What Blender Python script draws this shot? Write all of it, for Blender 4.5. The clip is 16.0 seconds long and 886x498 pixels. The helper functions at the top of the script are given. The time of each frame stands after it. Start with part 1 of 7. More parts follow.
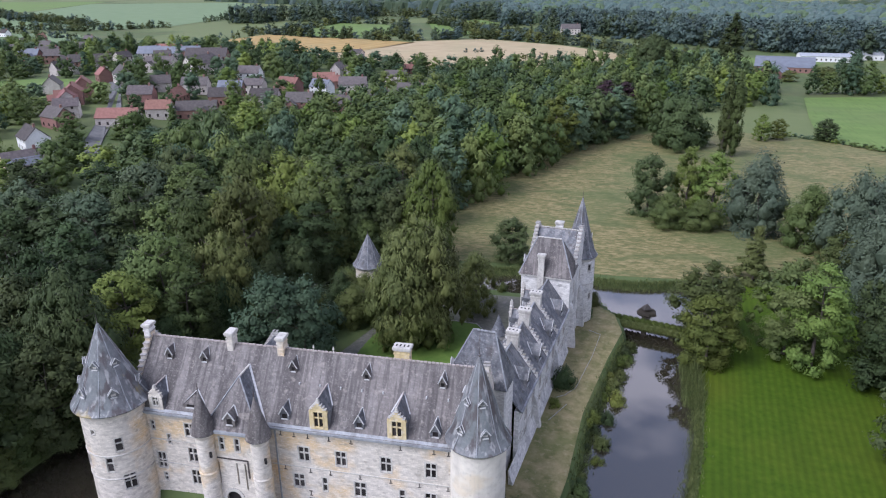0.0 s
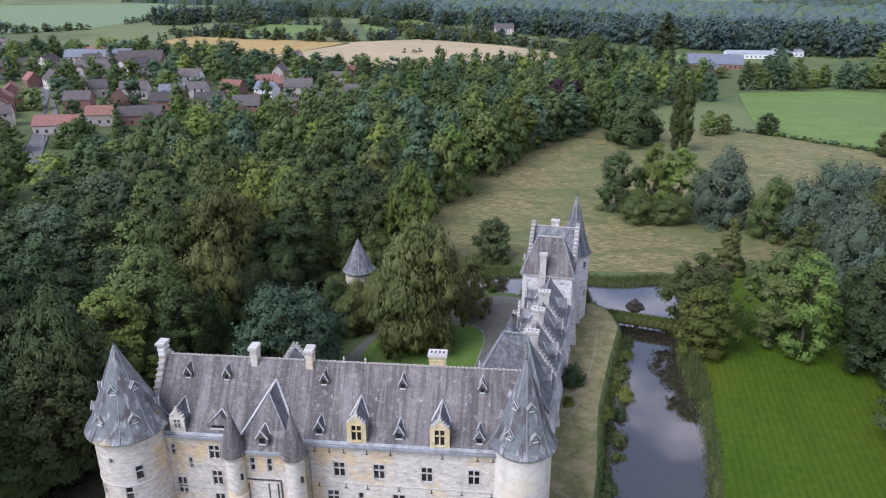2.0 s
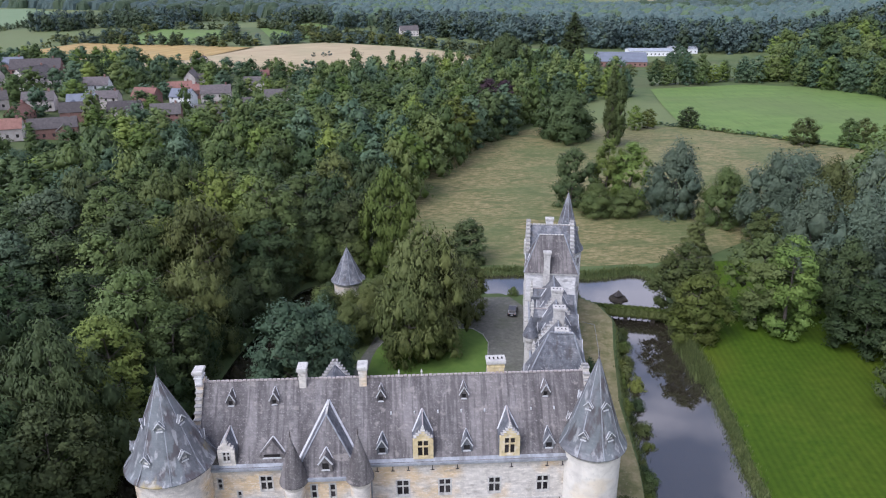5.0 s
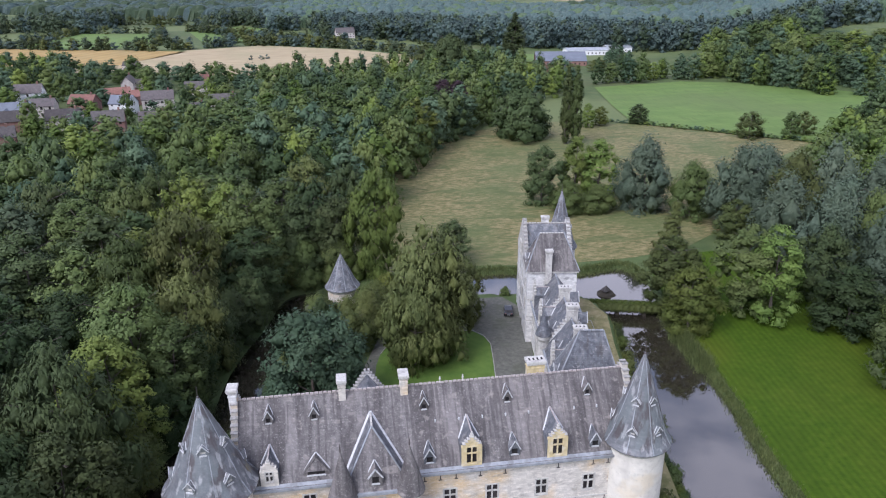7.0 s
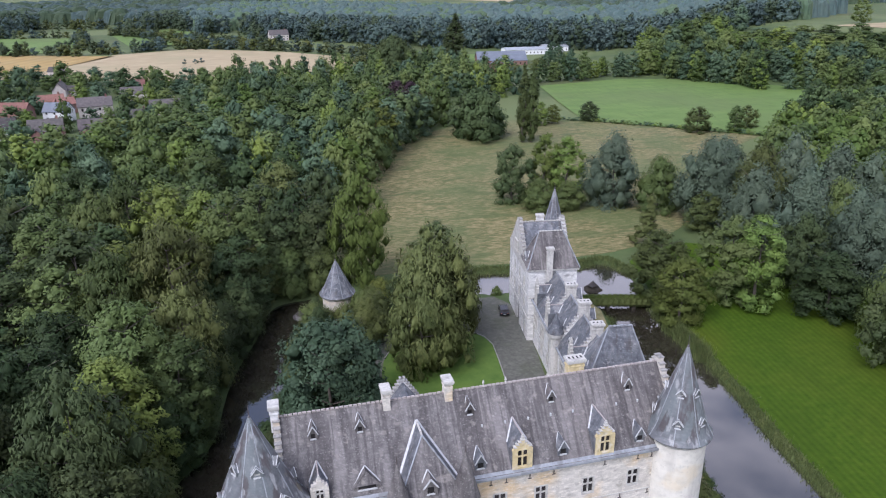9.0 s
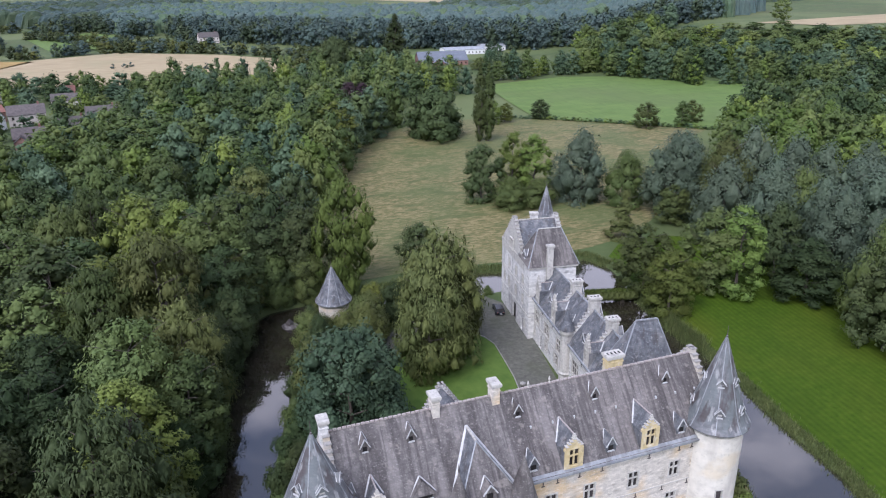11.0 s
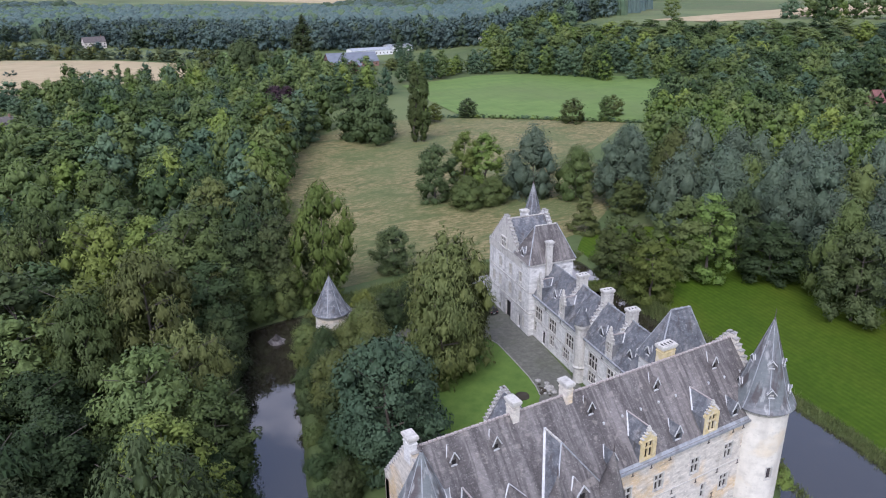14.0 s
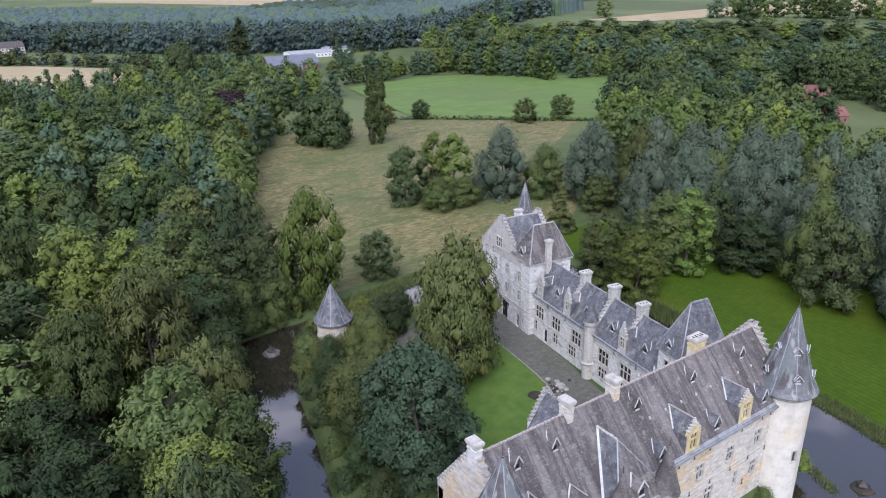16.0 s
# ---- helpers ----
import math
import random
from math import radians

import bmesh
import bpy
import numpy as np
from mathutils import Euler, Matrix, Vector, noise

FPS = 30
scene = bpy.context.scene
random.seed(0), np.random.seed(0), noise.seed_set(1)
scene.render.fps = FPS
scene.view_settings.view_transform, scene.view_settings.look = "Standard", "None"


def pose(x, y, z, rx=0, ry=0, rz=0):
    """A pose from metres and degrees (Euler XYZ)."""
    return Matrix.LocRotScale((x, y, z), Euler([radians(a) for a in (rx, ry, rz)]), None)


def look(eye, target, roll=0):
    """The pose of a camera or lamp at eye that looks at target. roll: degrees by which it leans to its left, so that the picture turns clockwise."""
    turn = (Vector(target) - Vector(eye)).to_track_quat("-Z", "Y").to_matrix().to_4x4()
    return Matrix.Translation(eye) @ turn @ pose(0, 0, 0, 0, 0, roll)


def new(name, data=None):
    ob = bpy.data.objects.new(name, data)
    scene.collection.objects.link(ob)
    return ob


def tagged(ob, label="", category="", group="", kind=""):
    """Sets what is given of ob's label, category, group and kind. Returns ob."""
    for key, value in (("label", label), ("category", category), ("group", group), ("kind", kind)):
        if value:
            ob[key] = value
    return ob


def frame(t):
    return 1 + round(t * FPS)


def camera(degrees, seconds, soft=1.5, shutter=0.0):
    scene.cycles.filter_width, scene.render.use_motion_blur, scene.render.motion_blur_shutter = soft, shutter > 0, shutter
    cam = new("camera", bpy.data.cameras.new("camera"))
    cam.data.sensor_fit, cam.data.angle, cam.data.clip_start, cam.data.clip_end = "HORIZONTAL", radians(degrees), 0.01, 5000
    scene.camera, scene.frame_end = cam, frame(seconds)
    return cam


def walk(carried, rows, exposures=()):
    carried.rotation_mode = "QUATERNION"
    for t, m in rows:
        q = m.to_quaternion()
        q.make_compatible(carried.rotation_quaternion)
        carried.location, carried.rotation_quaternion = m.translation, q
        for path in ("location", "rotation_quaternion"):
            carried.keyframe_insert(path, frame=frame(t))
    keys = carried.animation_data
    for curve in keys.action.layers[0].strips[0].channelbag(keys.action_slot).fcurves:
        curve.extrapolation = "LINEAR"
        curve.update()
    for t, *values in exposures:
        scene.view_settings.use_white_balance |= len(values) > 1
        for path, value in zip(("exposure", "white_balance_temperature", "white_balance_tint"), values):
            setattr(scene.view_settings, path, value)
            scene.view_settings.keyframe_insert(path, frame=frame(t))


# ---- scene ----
cam = camera(63.96, 16.0, soft=1.15)
# seconds, eye x, y, z, then yaw, pitch and lean in degrees
ROWS = [
    (0, 56.868, -68.789, 68.605, 12.098, -21.460, 0.486),
    (1, 50.536, -69.110, 68.571, 9.094, -21.484, 0.414),
    (2, 44.278, -69.149, 68.492, 6.156, -21.473, 0.381),
    (3, 38.089, -68.898, 68.380, 3.263, -21.439, 0.380),
    (4, 31.971, -68.349, 68.243, 0.398, -21.394, 0.405),
    (5, 25.922, -67.498, 68.091, -2.454, -21.346, 0.448),
    (6, 19.945, -66.342, 67.930, -5.304, -21.302, 0.504),
    (7, 14.043, -64.882, 67.770, -8.163, -21.267, 0.568),
    (8, 8.221, -63.121, 67.616, -11.036, -21.245, 0.636),
    (9, 2.486, -61.065, 67.473, -13.927, -21.237, 0.703),
    (10, -3.155, -58.723, 67.347, -16.838, -21.243, 0.766),
    (11, -8.693, -56.105, 67.242, -19.766, -21.260, 0.822),
    (12, -14.116, -53.225, 67.161, -22.708, -21.285, 0.868),
    (13, -19.414, -50.100, 67.108, -25.656, -21.312, 0.901),
    (14, -24.573, -46.748, 67.083, -28.600, -21.332, 0.921),
    (15, -29.576, -43.190, 67.087, -31.528, -21.337, 0.926),
    (16, -34.409, -39.451, 67.122, -34.425, -21.315, 0.917),
]


def flight(x, y, z, yaw, pitch, lean):
    a, b = radians(yaw), radians(pitch)
    way = Vector((-math.sin(a) * math.cos(b), math.cos(a) * math.cos(b), math.sin(b)))
    eye = Vector((x, y, z))
    return look(eye, eye + 50 * way, -lean)


walk(cam, [(t, flight(*r)) for t, *r in ROWS], [(0, 0.90, 5480, 18), (16, 0.90, 5480, 18)])

# ---- world and light ----
SUN_HEIGHT, SUN_TURN = 48.0, 226.0
world = bpy.data.worlds.new("sky")
scene.world = world
world.use_nodes = True
wn, wl = world.node_tree.nodes, world.node_tree.links
wn.clear()
w_out = wn.new("ShaderNodeOutputWorld")
w_bg = wn.new("ShaderNodeBackground")
w_sky = wn.new("ShaderNodeTexSky")
w_sky.sky_type, w_sky.sun_disc = "NISHITA", False
w_sky.sun_elevation, w_sky.sun_rotation = radians(SUN_HEIGHT), radians(SUN_TURN)
w_co = wn.new("ShaderNodeTexCoord")
w_map = wn.new("ShaderNodeMapping")
w_map.inputs["Scale"].default_value = (2.6, 2.6, 6.0)
w_noise = wn.new("ShaderNodeTexNoise")
w_noise.inputs["Scale"].default_value, w_noise.inputs["Detail"].default_value = 1.3, 7
w_ramp = wn.new("ShaderNodeValToRGB")
w_ramp.color_ramp.elements[0].position, w_ramp.color_ramp.elements[1].position = 0.46, 0.575
w_ramp.color_ramp.elements[0].color, w_ramp.color_ramp.elements[1].color = (0.20,) * 3 + (1,), (0.92,) * 3 + (1,)
w_mix = wn.new("ShaderNodeMix")
w_mix.data_type = "RGBA"
w_mix.inputs["B"].default_value = (9.0, 8.3, 8.3, 1)
wl.new(w_co.outputs["Generated"], w_map.inputs["Vector"])
wl.new(w_map.outputs["Vector"], w_noise.inputs["Vector"])
# more cloud towards the horizon
w_sep = wn.new("ShaderNodeSeparateXYZ")
w_low = wn.new("ShaderNodeMath")
w_low.operation = "MULTIPLY_ADD"
w_low.inputs[1].default_value, w_low.inputs[2].default_value = -0.26, 0.13
w_sum = wn.new("ShaderNodeMath")
wl.new(w_co.outputs["Generated"], w_sep.inputs["Vector"])
wl.new(w_sep.outputs["Z"], w_low.inputs[0])
wl.new(w_low.outputs["Value"], w_sum.inputs[0])
wl.new(w_noise.outputs["Fac"], w_sum.inputs[1])
wl.new(w_sum.outputs["Value"], w_ramp.inputs["Fac"])
wl.new(w_ramp.outputs["Color"], w_mix.inputs["Factor"])
wl.new(w_sky.outputs["Color"], w_mix.inputs["A"])
wl.new(w_mix.outputs["Result"], w_bg.inputs["Color"])
wl.new(w_bg.outputs["Background"], w_out.inputs["Surface"])
w_bg.inputs["Strength"].default_value = 0.090

sun_data = bpy.data.lights.new("sun", "SUN")
sun_data.energy, sun_data.angle, sun_data.color = 1.95, radians(36), (1.0, 0.93, 0.84)
sun = new("sun", sun_data)
sa, sb = radians(SUN_TURN), radians(SUN_HEIGHT)
sun.matrix_world = look((0, 0, 90), Vector((0, 0, 90)) - 10 * Vector((math.sin(sa) * math.cos(sb), math.cos(sa) * math.cos(sb), math.sin(sb))))


# ---- materials ----
def material(name, stops, scale=1.0, detail=6, stretch=(1, 1, 1), rough=0.85, metal=0.0, bump=0.0, bump_scale=20.0,
             second=None, per_object=0.0, per_piece=0.0, spec=0.3, through_light=0.0, bands=None, blocks=None, relief=0.05):
    """A noise-driven surface. stops: (place, colour) pairs. second: (scale, low, high, colour, amount) of stains.
    bands: (axis turn in degrees, period, strength) of stripes."""
    m = bpy.data.materials.new(name)
    m.use_nodes = True
    n, l = m.node_tree.nodes, m.node_tree.links
    bsdf = n["Principled BSDF"]
    co = n.new("ShaderNodeTexCoord")
    mp = n.new("ShaderNodeMapping")
    mp.inputs["Scale"].default_value = stretch
    l.new(co.outputs["Object"], mp.inputs["Vector"])
    noi = n.new("ShaderNodeTexNoise")
    noi.inputs["Scale"].default_value, noi.inputs["Detail"].default_value = scale, detail
    noi.inputs["Roughness"].default_value = 0.62
    l.new(mp.outputs["Vector"], noi.inputs["Vector"])
    ramp = n.new("ShaderNodeValToRGB")
    while len(ramp.color_ramp.elements) < len(stops):
        ramp.color_ramp.elements.new(0.5)
    for e, (p, c) in zip(ramp.color_ramp.elements, stops):
        e.position, e.color = p, (*c, 1)
    l.new(noi.outputs["Fac"], ramp.inputs["Fac"])
    col = ramp.outputs["Color"]

    def mixed(a, b, fac, mode="MIX"):
        x = n.new("ShaderNodeMix")
        x.data_type, x.blend_type = "RGBA", mode
        l.new(a, x.inputs["A"])
        if isinstance(b, tuple):
            x.inputs["B"].default_value = (*b, 1)
        else:
            l.new(b, x.inputs["B"])
        if isinstance(fac, float):
            x.inputs["Factor"].default_value = fac
        else:
            l.new(fac, x.inputs["Factor"])
        return x.outputs["Result"]

    def ranged(value, a, b, c, d):
        x = n.new("ShaderNodeMapRange")
        for key, v in zip(("From Min", "From Max", "To Min", "To Max"), (a, b, c, d)):
            x.inputs[key].default_value = v
        l.new(value, x.inputs["Value"])
        return x.outputs["Result"]

    for st in second or ():
        sc, lo, hi, colour, amount, stretch2 = st
        mp2 = n.new("ShaderNodeMapping")
        mp2.inputs["Scale"].default_value = stretch2
        mp2.inputs["Location"].default_value = (sc * 3.1, sc * 1.7, 0.3)
        l.new(co.outputs["Object"], mp2.inputs["Vector"])
        no2 = n.new("ShaderNodeTexNoise")
        no2.inputs["Scale"].default_value, no2.inputs["Detail"].default_value = sc, 5
        l.new(mp2.outputs["Vector"], no2.inputs["Vector"])
        col = mixed(col, colour, ranged(no2.outputs["Fac"], lo, hi, 0.0, amount))
    if blocks:
        # courses of blocks: width, height, contrast
        sep = n.new("ShaderNodeSeparateXYZ")
        l.new(co.outputs["Object"], sep.inputs["Vector"])
        add = n.new("ShaderNodeMath")
        l.new(sep.outputs["X"], add.inputs[0])
        l.new(sep.outputs["Y"], add.inputs[1])
        com = n.new("ShaderNodeCombineXYZ")
        l.new(add.outputs["Value"], com.inputs["X"])
        l.new(sep.outputs["Z"], com.inputs["Y"])
        bt = n.new("ShaderNodeTexBrick")
        bt.inputs["Scale"].default_value = 1.0
        bt.inputs["Brick Width"].default_value, bt.inputs["Row Height"].default_value = blocks[0], blocks[1]
        bt.inputs["Mortar Size"].default_value, bt.inputs["Mortar Smooth"].default_value = 0.016, 0.3
        lo, hi = 1 - blocks[2], 1 + blocks[2] * 0.55
        bt.inputs["Color1"].default_value, bt.inputs["Color2"].default_value = (lo, lo, lo, 1), (hi, hi, hi, 1)
        mo = 1 - blocks[2] * 1.2
        bt.inputs["Mortar"].default_value = (mo, mo, mo, 1)
        l.new(com.outputs["Vector"], bt.inputs["Vector"])
        col = mixed(col, bt.outputs["Color"], 1.0, "MULTIPLY")
    if bands:
        turn, period, strength = bands
        sx = n.new("ShaderNodeSeparateXYZ")
        l.new(co.outputs["Object"], sx.inputs["Vector"])
        across = n.new("ShaderNodeMath")
        across.operation = "MULTIPLY_ADD"
        across.inputs[1].default_value = -math.tan(radians(turn))
        l.new(sx.outputs["Y"], across.inputs[0])
        l.new(sx.outputs["X"], across.inputs[2])
        mu = n.new("ShaderNodeMath")
        mu.operation = "MULTIPLY"
        mu.inputs[1].default_value = 2 * math.pi / period
        l.new(across.outputs["Value"], mu.inputs[0])
        wv = n.new("ShaderNodeMath")
        wv.operation = "SINE"
        l.new(mu.outputs["Value"], wv.inputs[0])
        hs = n.new("ShaderNodeHueSaturation")
        l.new(col, hs.inputs["Color"])
        l.new(ranged(wv.outputs["Value"], -0.6, 0.6, 1 - strength, 1 + strength), hs.inputs["Value"])
        col = hs.outputs["Color"]
    if per_object or per_piece:
        hs = n.new("ShaderNodeHueSaturation")
        l.new(col, hs.inputs["Color"])
        if per_object:
            oi = n.new("ShaderNodeObjectInfo")
            l.new(ranged(oi.outputs["Random"], 0, 1, 1 - per_object, 1 + per_object), hs.inputs["Value"])
            wn2 = n.new("ShaderNodeTexWhiteNoise")
            wn2.noise_dimensions = "1D"
            l.new(oi.outputs["Random"], wn2.inputs["W"])
            l.new(ranged(wn2.outputs["Value"], 0, 1, 0.5 - 0.10 * per_object, 0.5 + 0.045 * per_object), hs.inputs["Hue"])
        if per_piece:
            # a tree's own tone within a joined wood
            at = n.new("ShaderNodeAttribute")
            at.attribute_name = "tone"
            h3 = n.new("ShaderNodeHueSaturation")
            l.new(hs.outputs["Color"], h3.inputs["Color"])
            l.new(ranged(at.outputs["Fac"], -0.5, 0.5, 0.5, 1.5), h3.inputs["Value"])
            l.new(ranged(at.outputs["Fac"], -0.5, 0.5, 0.515, 0.475), h3.inputs["Hue"])
            hs = h3
            ge = n.new("ShaderNodeNewGeometry")
            h2 = n.new("ShaderNodeHueSaturation")
            l.new(hs.outputs["Color"], h2.inputs["Color"])
            l.new(ranged(ge.outputs["Random Per Island"], 0, 1, 1 - per_piece, 1 + per_piece), h2.inputs["Value"])
            hs = h2
        col = hs.outputs["Color"]
    l.new(col, bsdf.inputs["Base Color"])
    bsdf.inputs["Roughness"].default_value = rough
    bsdf.inputs["Metallic"].default_value = metal
    bsdf.inputs["Specular IOR Level"].default_value = spec
    if bump:
        nb = n.new("ShaderNodeTexNoise")
        nb.inputs["Scale"].default_value, nb.inputs["Detail"].default_value = bump_scale, 4
        l.new(mp.outputs["Vector"], nb.inputs["Vector"])
        bp = n.new("ShaderNodeBump")
        bp.inputs["Strength"].default_value, bp.inputs["Distance"].default_value = bump, relief
        l.new(nb.outputs["Fac"], bp.inputs["Height"])
        l.new(bp.outputs["Normal"], bsdf.inputs["Normal"])
    if through_light:
        tr = n.new("ShaderNodeBsdfTranslucent")
        l.new(col, tr.inputs["Color"])
        ms = n.new("ShaderNodeMixShader")
        ms.inputs["Fac"].default_value = through_light
        l.new(bsdf.outputs["BSDF"], ms.inputs[1])
        l.new(tr.outputs["BSDF"], ms.inputs[2])
        l.new(ms.outputs["Shader"], n["Material Output"].inputs["Surface"])
    return m


ONE = (1, 1, 1)
M_STONE = material("pale_limestone", [(0.25, (0.380, 0.350, 0.305)), (0.45, (0.560, 0.520, 0.452)), (0.62, (0.665, 0.620, 0.545)), (0.8, (0.580, 0.548, 0.485))],
                   0.9, 9, (1, 1, 2.2), bump=0.5, bump_scale=6,
                   second=[(0.16, 0.50, 0.62, (0.636, 0.433, 0.180), 0.62, (1, 1, 1.2)), (0.45, 0.60, 0.72, (0.382, 0.350, 0.294), 0.6, (1, 1, 0.35)),
                           (2.6, 0.56, 0.68, (0.742, 0.690, 0.589), 0.7, (1, 1, 2.5)), (0.9, 0.60, 0.68, (0.318, 0.294, 0.252), 0.55, (1, 1, 1.6))], blocks=(0.62, 0.29, 0.13))
M_STONE_GREY = material("grey_limestone", [(0.25, (0.44, 0.435, 0.42)), (0.45, (0.64, 0.63, 0.60)), (0.7, (0.75, 0.735, 0.70))],
                        0.9, 9, (1, 1, 2.0), bump=0.5, bump_scale=6,
                        second=[(0.4, 0.52, 0.68, (0.33, 0.325, 0.31), 0.7, (1, 1, 0.25)), (2.2, 0.56, 0.7, (0.75, 0.73, 0.70), 0.7, (1, 1, 2.5)), (0.8, 0.58, 0.67, (0.26, 0.255, 0.245), 0.6, (1, 1, 1.6))], blocks=(0.55, 0.28, 0.16))
M_TRIM = material("dressed_stone", [(0.3, (0.430, 0.412, 0.370)), (0.7, (0.575, 0.555, 0.505))], 3, 6, bump=0.2,
                  second=[(1.3, 0.52, 0.66, (0.270, 0.258, 0.240), 0.6, (1, 1, 0.4)), (4.0, 0.56, 0.66, (0.22, 0.21, 0.19), 0.5, ONE)])
M_CAP = material("lichened_cap_stone", [(0.3, (0.250, 0.240, 0.222)), (0.7, (0.420, 0.405, 0.372))], 3, 6, bump=0.2,
                 second=[(2.2, 0.50, 0.62, (0.160, 0.152, 0.138), 0.6, ONE), (1.4, 0.60, 0.70, (0.34, 0.31, 0.16), 0.4, ONE)])
M_PLASTER = material("pale_plastered_stone", [(0.25, (0.478, 0.449, 0.389)), (0.5, (0.624, 0.592, 0.513)), (0.75, (0.707, 0.668, 0.580))], 0.7, 9, (1, 1, 1.3), bump=0.3, bump_scale=6,
                     second=[(0.4, 0.52, 0.7, (0.437, 0.408, 0.356), 0.6, (1.3, 1.3, 0.3)), (0.25, 0.58, 0.7, (0.603, 0.479, 0.285), 0.4, ONE), (2.4, 0.6, 0.7, (0.416, 0.393, 0.342), 0.4, ONE)])
M_YELLOW = material("yellow_sandstone", [(0.3, (0.47, 0.38, 0.20)), (0.55, (0.58, 0.48, 0.27)), (0.75, (0.64, 0.58, 0.45))], 1.6, 7, bump=0.2,
                    second=[(0.7, 0.52, 0.62, (0.62, 0.57, 0.47), 0.6, ONE), (2.2, 0.56, 0.64, (0.33, 0.28, 0.18), 0.5, ONE)])
M_SLATE = material("weathered_slate", [(0.30, (0.092, 0.084, 0.080)), (0.5, (0.140, 0.128, 0.121)), (0.7, (0.200, 0.184, 0.172))], 1.7, 10, (1, 1, 1), rough=0.66,
                   bump=0.5, bump_scale=9, spec=0.35,
                   second=[(0.10, 0.46, 0.58, (0.215, 0.192, 0.178), 0.55, (1.4, 0.9, 0.9)), (0.30, 0.50, 0.60, (0.235, 0.216, 0.205), 0.5, (2.4, 0.45, 0.3)), (0.42, 0.48, 0.58, (0.066, 0.058, 0.056), 0.70, (2.0, 0.22, 0.18)),
                           (6.5, 0.58, 0.66, (0.34, 0.32, 0.30), 0.5, ONE), (0.75, 0.54, 0.62, (0.062, 0.054, 0.052), 0.55, (3.0, 0.16, 0.16)), (1.1, 0.60, 0.68, (0.30, 0.27, 0.24), 0.5, (1, 1, 1))], blocks=(0.34, 0.24, 0.16))
M_SLATE_BLUE = material("blue_grey_slate", [(0.28, (0.070, 0.074, 0.082)), (0.5, (0.118, 0.124, 0.136)), (0.7, (0.185, 0.192, 0.20))], 1.4, 10, rough=0.55,
                        bump=0.4, bump_scale=9, spec=0.4,
                        second=[(0.5, 0.50, 0.66, (0.29, 0.285, 0.28), 0.6, (1.6, 1.6, 0.28)), (0.7, 0.54, 0.68, (0.075, 0.066, 0.06), 0.75, (1.5, 1.5, 0.3)), (2.8, 0.60, 0.69, (0.36, 0.355, 0.35), 0.6, ONE)], blocks=(0.32, 0.24, 0.2))
M_CONE = material("lead_and_slate_cone", [(0.28, (0.084, 0.086, 0.090)), (0.5, (0.128, 0.131, 0.136)), (0.7, (0.190, 0.192, 0.194))], 1.2, 10, rough=0.5,
                  bump=0.3, bump_scale=9, spec=0.45,
                  second=[(0.34, 0.47, 0.56, (0.158, 0.176, 0.176), 0.7, (1.3, 1.3, 0.22)), (0.6, 0.52, 0.60, (0.070, 0.056, 0.054), 0.8, (1.4, 1.4, 0.2)), (0.9, 0.56, 0.64, (0.40, 0.40, 0.39), 0.6, (1.6, 1.6, 0.2)),
                          (0.22, 0.60, 0.66, (0.36, 0.27, 0.06), 0.6, (1, 1, 0.5))], blocks=(0.32, 0.24, 0.1))
M_RIDGE = material("weathered_ridge_tile", [(0.3, (0.27, 0.22, 0.20)), (0.7, (0.50, 0.46, 0.43))], 6, 4)
M_LEAD = material("lead_flashing", [(0.3, (0.22, 0.235, 0.25)), (0.7, (0.34, 0.352, 0.362))], 2, 5, rough=0.5, spec=0.4,
                  second=[(0.8, 0.5, 0.6, (0.16, 0.16, 0.16), 0.6, ONE)])
M_VERGE = material("pale_verge_lead", [(0.3, (0.40, 0.40, 0.40)), (0.7, (0.60, 0.60, 0.59))], 3, 5, rough=0.6)
# near-black fill for openings and doorways: their unlit depth as a colour
M_DARK = material("unlit_opening_fill", [(0.3, (0.012, 0.011, 0.011)), (0.7, (0.03, 0.027, 0.025))], 2, 3, rough=0.9)
M_GLASS = material("dark_window_glass", [(0.3, (0.02, 0.018, 0.017)), (0.7, (0.055, 0.05, 0.048))], 0.7, 3, rough=0.2, spec=0.22, per_object=0.5)
M_IRON = material("rusty_iron", [(0.3, (0.05, 0.042, 0.04)), (0.7, (0.10, 0.085, 0.08))], 5, 4, rough=0.8)
M_BARK = material("bark", [(0.3, (0.06, 0.05, 0.04)), (0.7, (0.14, 0.12, 0.10))], 3, 6, (1, 1, 0.3), bump=0.6)


def foliage(name, dark, light, vary=0.32):
    mean = tuple(0.5 * (p + q) for p, q in zip(dark, light))
    return material(name, [(0.3, dark), (0.7, light)], 0.35, 3, rough=0.6, spec=0.12, per_object=vary, per_piece=0.13, through_light=0.15,
                    second=[(0.06, 0.42, 0.62, (mean[0] * 1.30, mean[1] * 1.12, mean[2] * 0.9), 0.4, ONE), (0.08, 0.5, 0.68, (mean[0] * 0.72, mean[1] * 0.78, mean[2] * 0.85), 0.35, ONE)])


F_DARK = foliage("dark_green_leaves", (0.038, 0.062, 0.025), (0.066, 0.098, 0.038))
F_MID = foliage("green_leaves", (0.067, 0.099, 0.031), (0.107, 0.144, 0.048))
F_LIGHT = foliage("yellow_green_leaves", (0.090, 0.134, 0.030), (0.136, 0.184, 0.044))
# a leaf colour of its own; far woods also take it for haze
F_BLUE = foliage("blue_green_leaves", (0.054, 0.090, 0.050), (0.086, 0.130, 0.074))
# leaf green with the blue of distance haze mixed into the colour
F_HAZE = foliage("haze_tinted_leaves", (0.062, 0.094, 0.088), (0.092, 0.134, 0.122), 0.1)
F_WILLOW = foliage("grey_willow_leaves", (0.066, 0.100, 0.066), (0.120, 0.162, 0.106), 0.14)
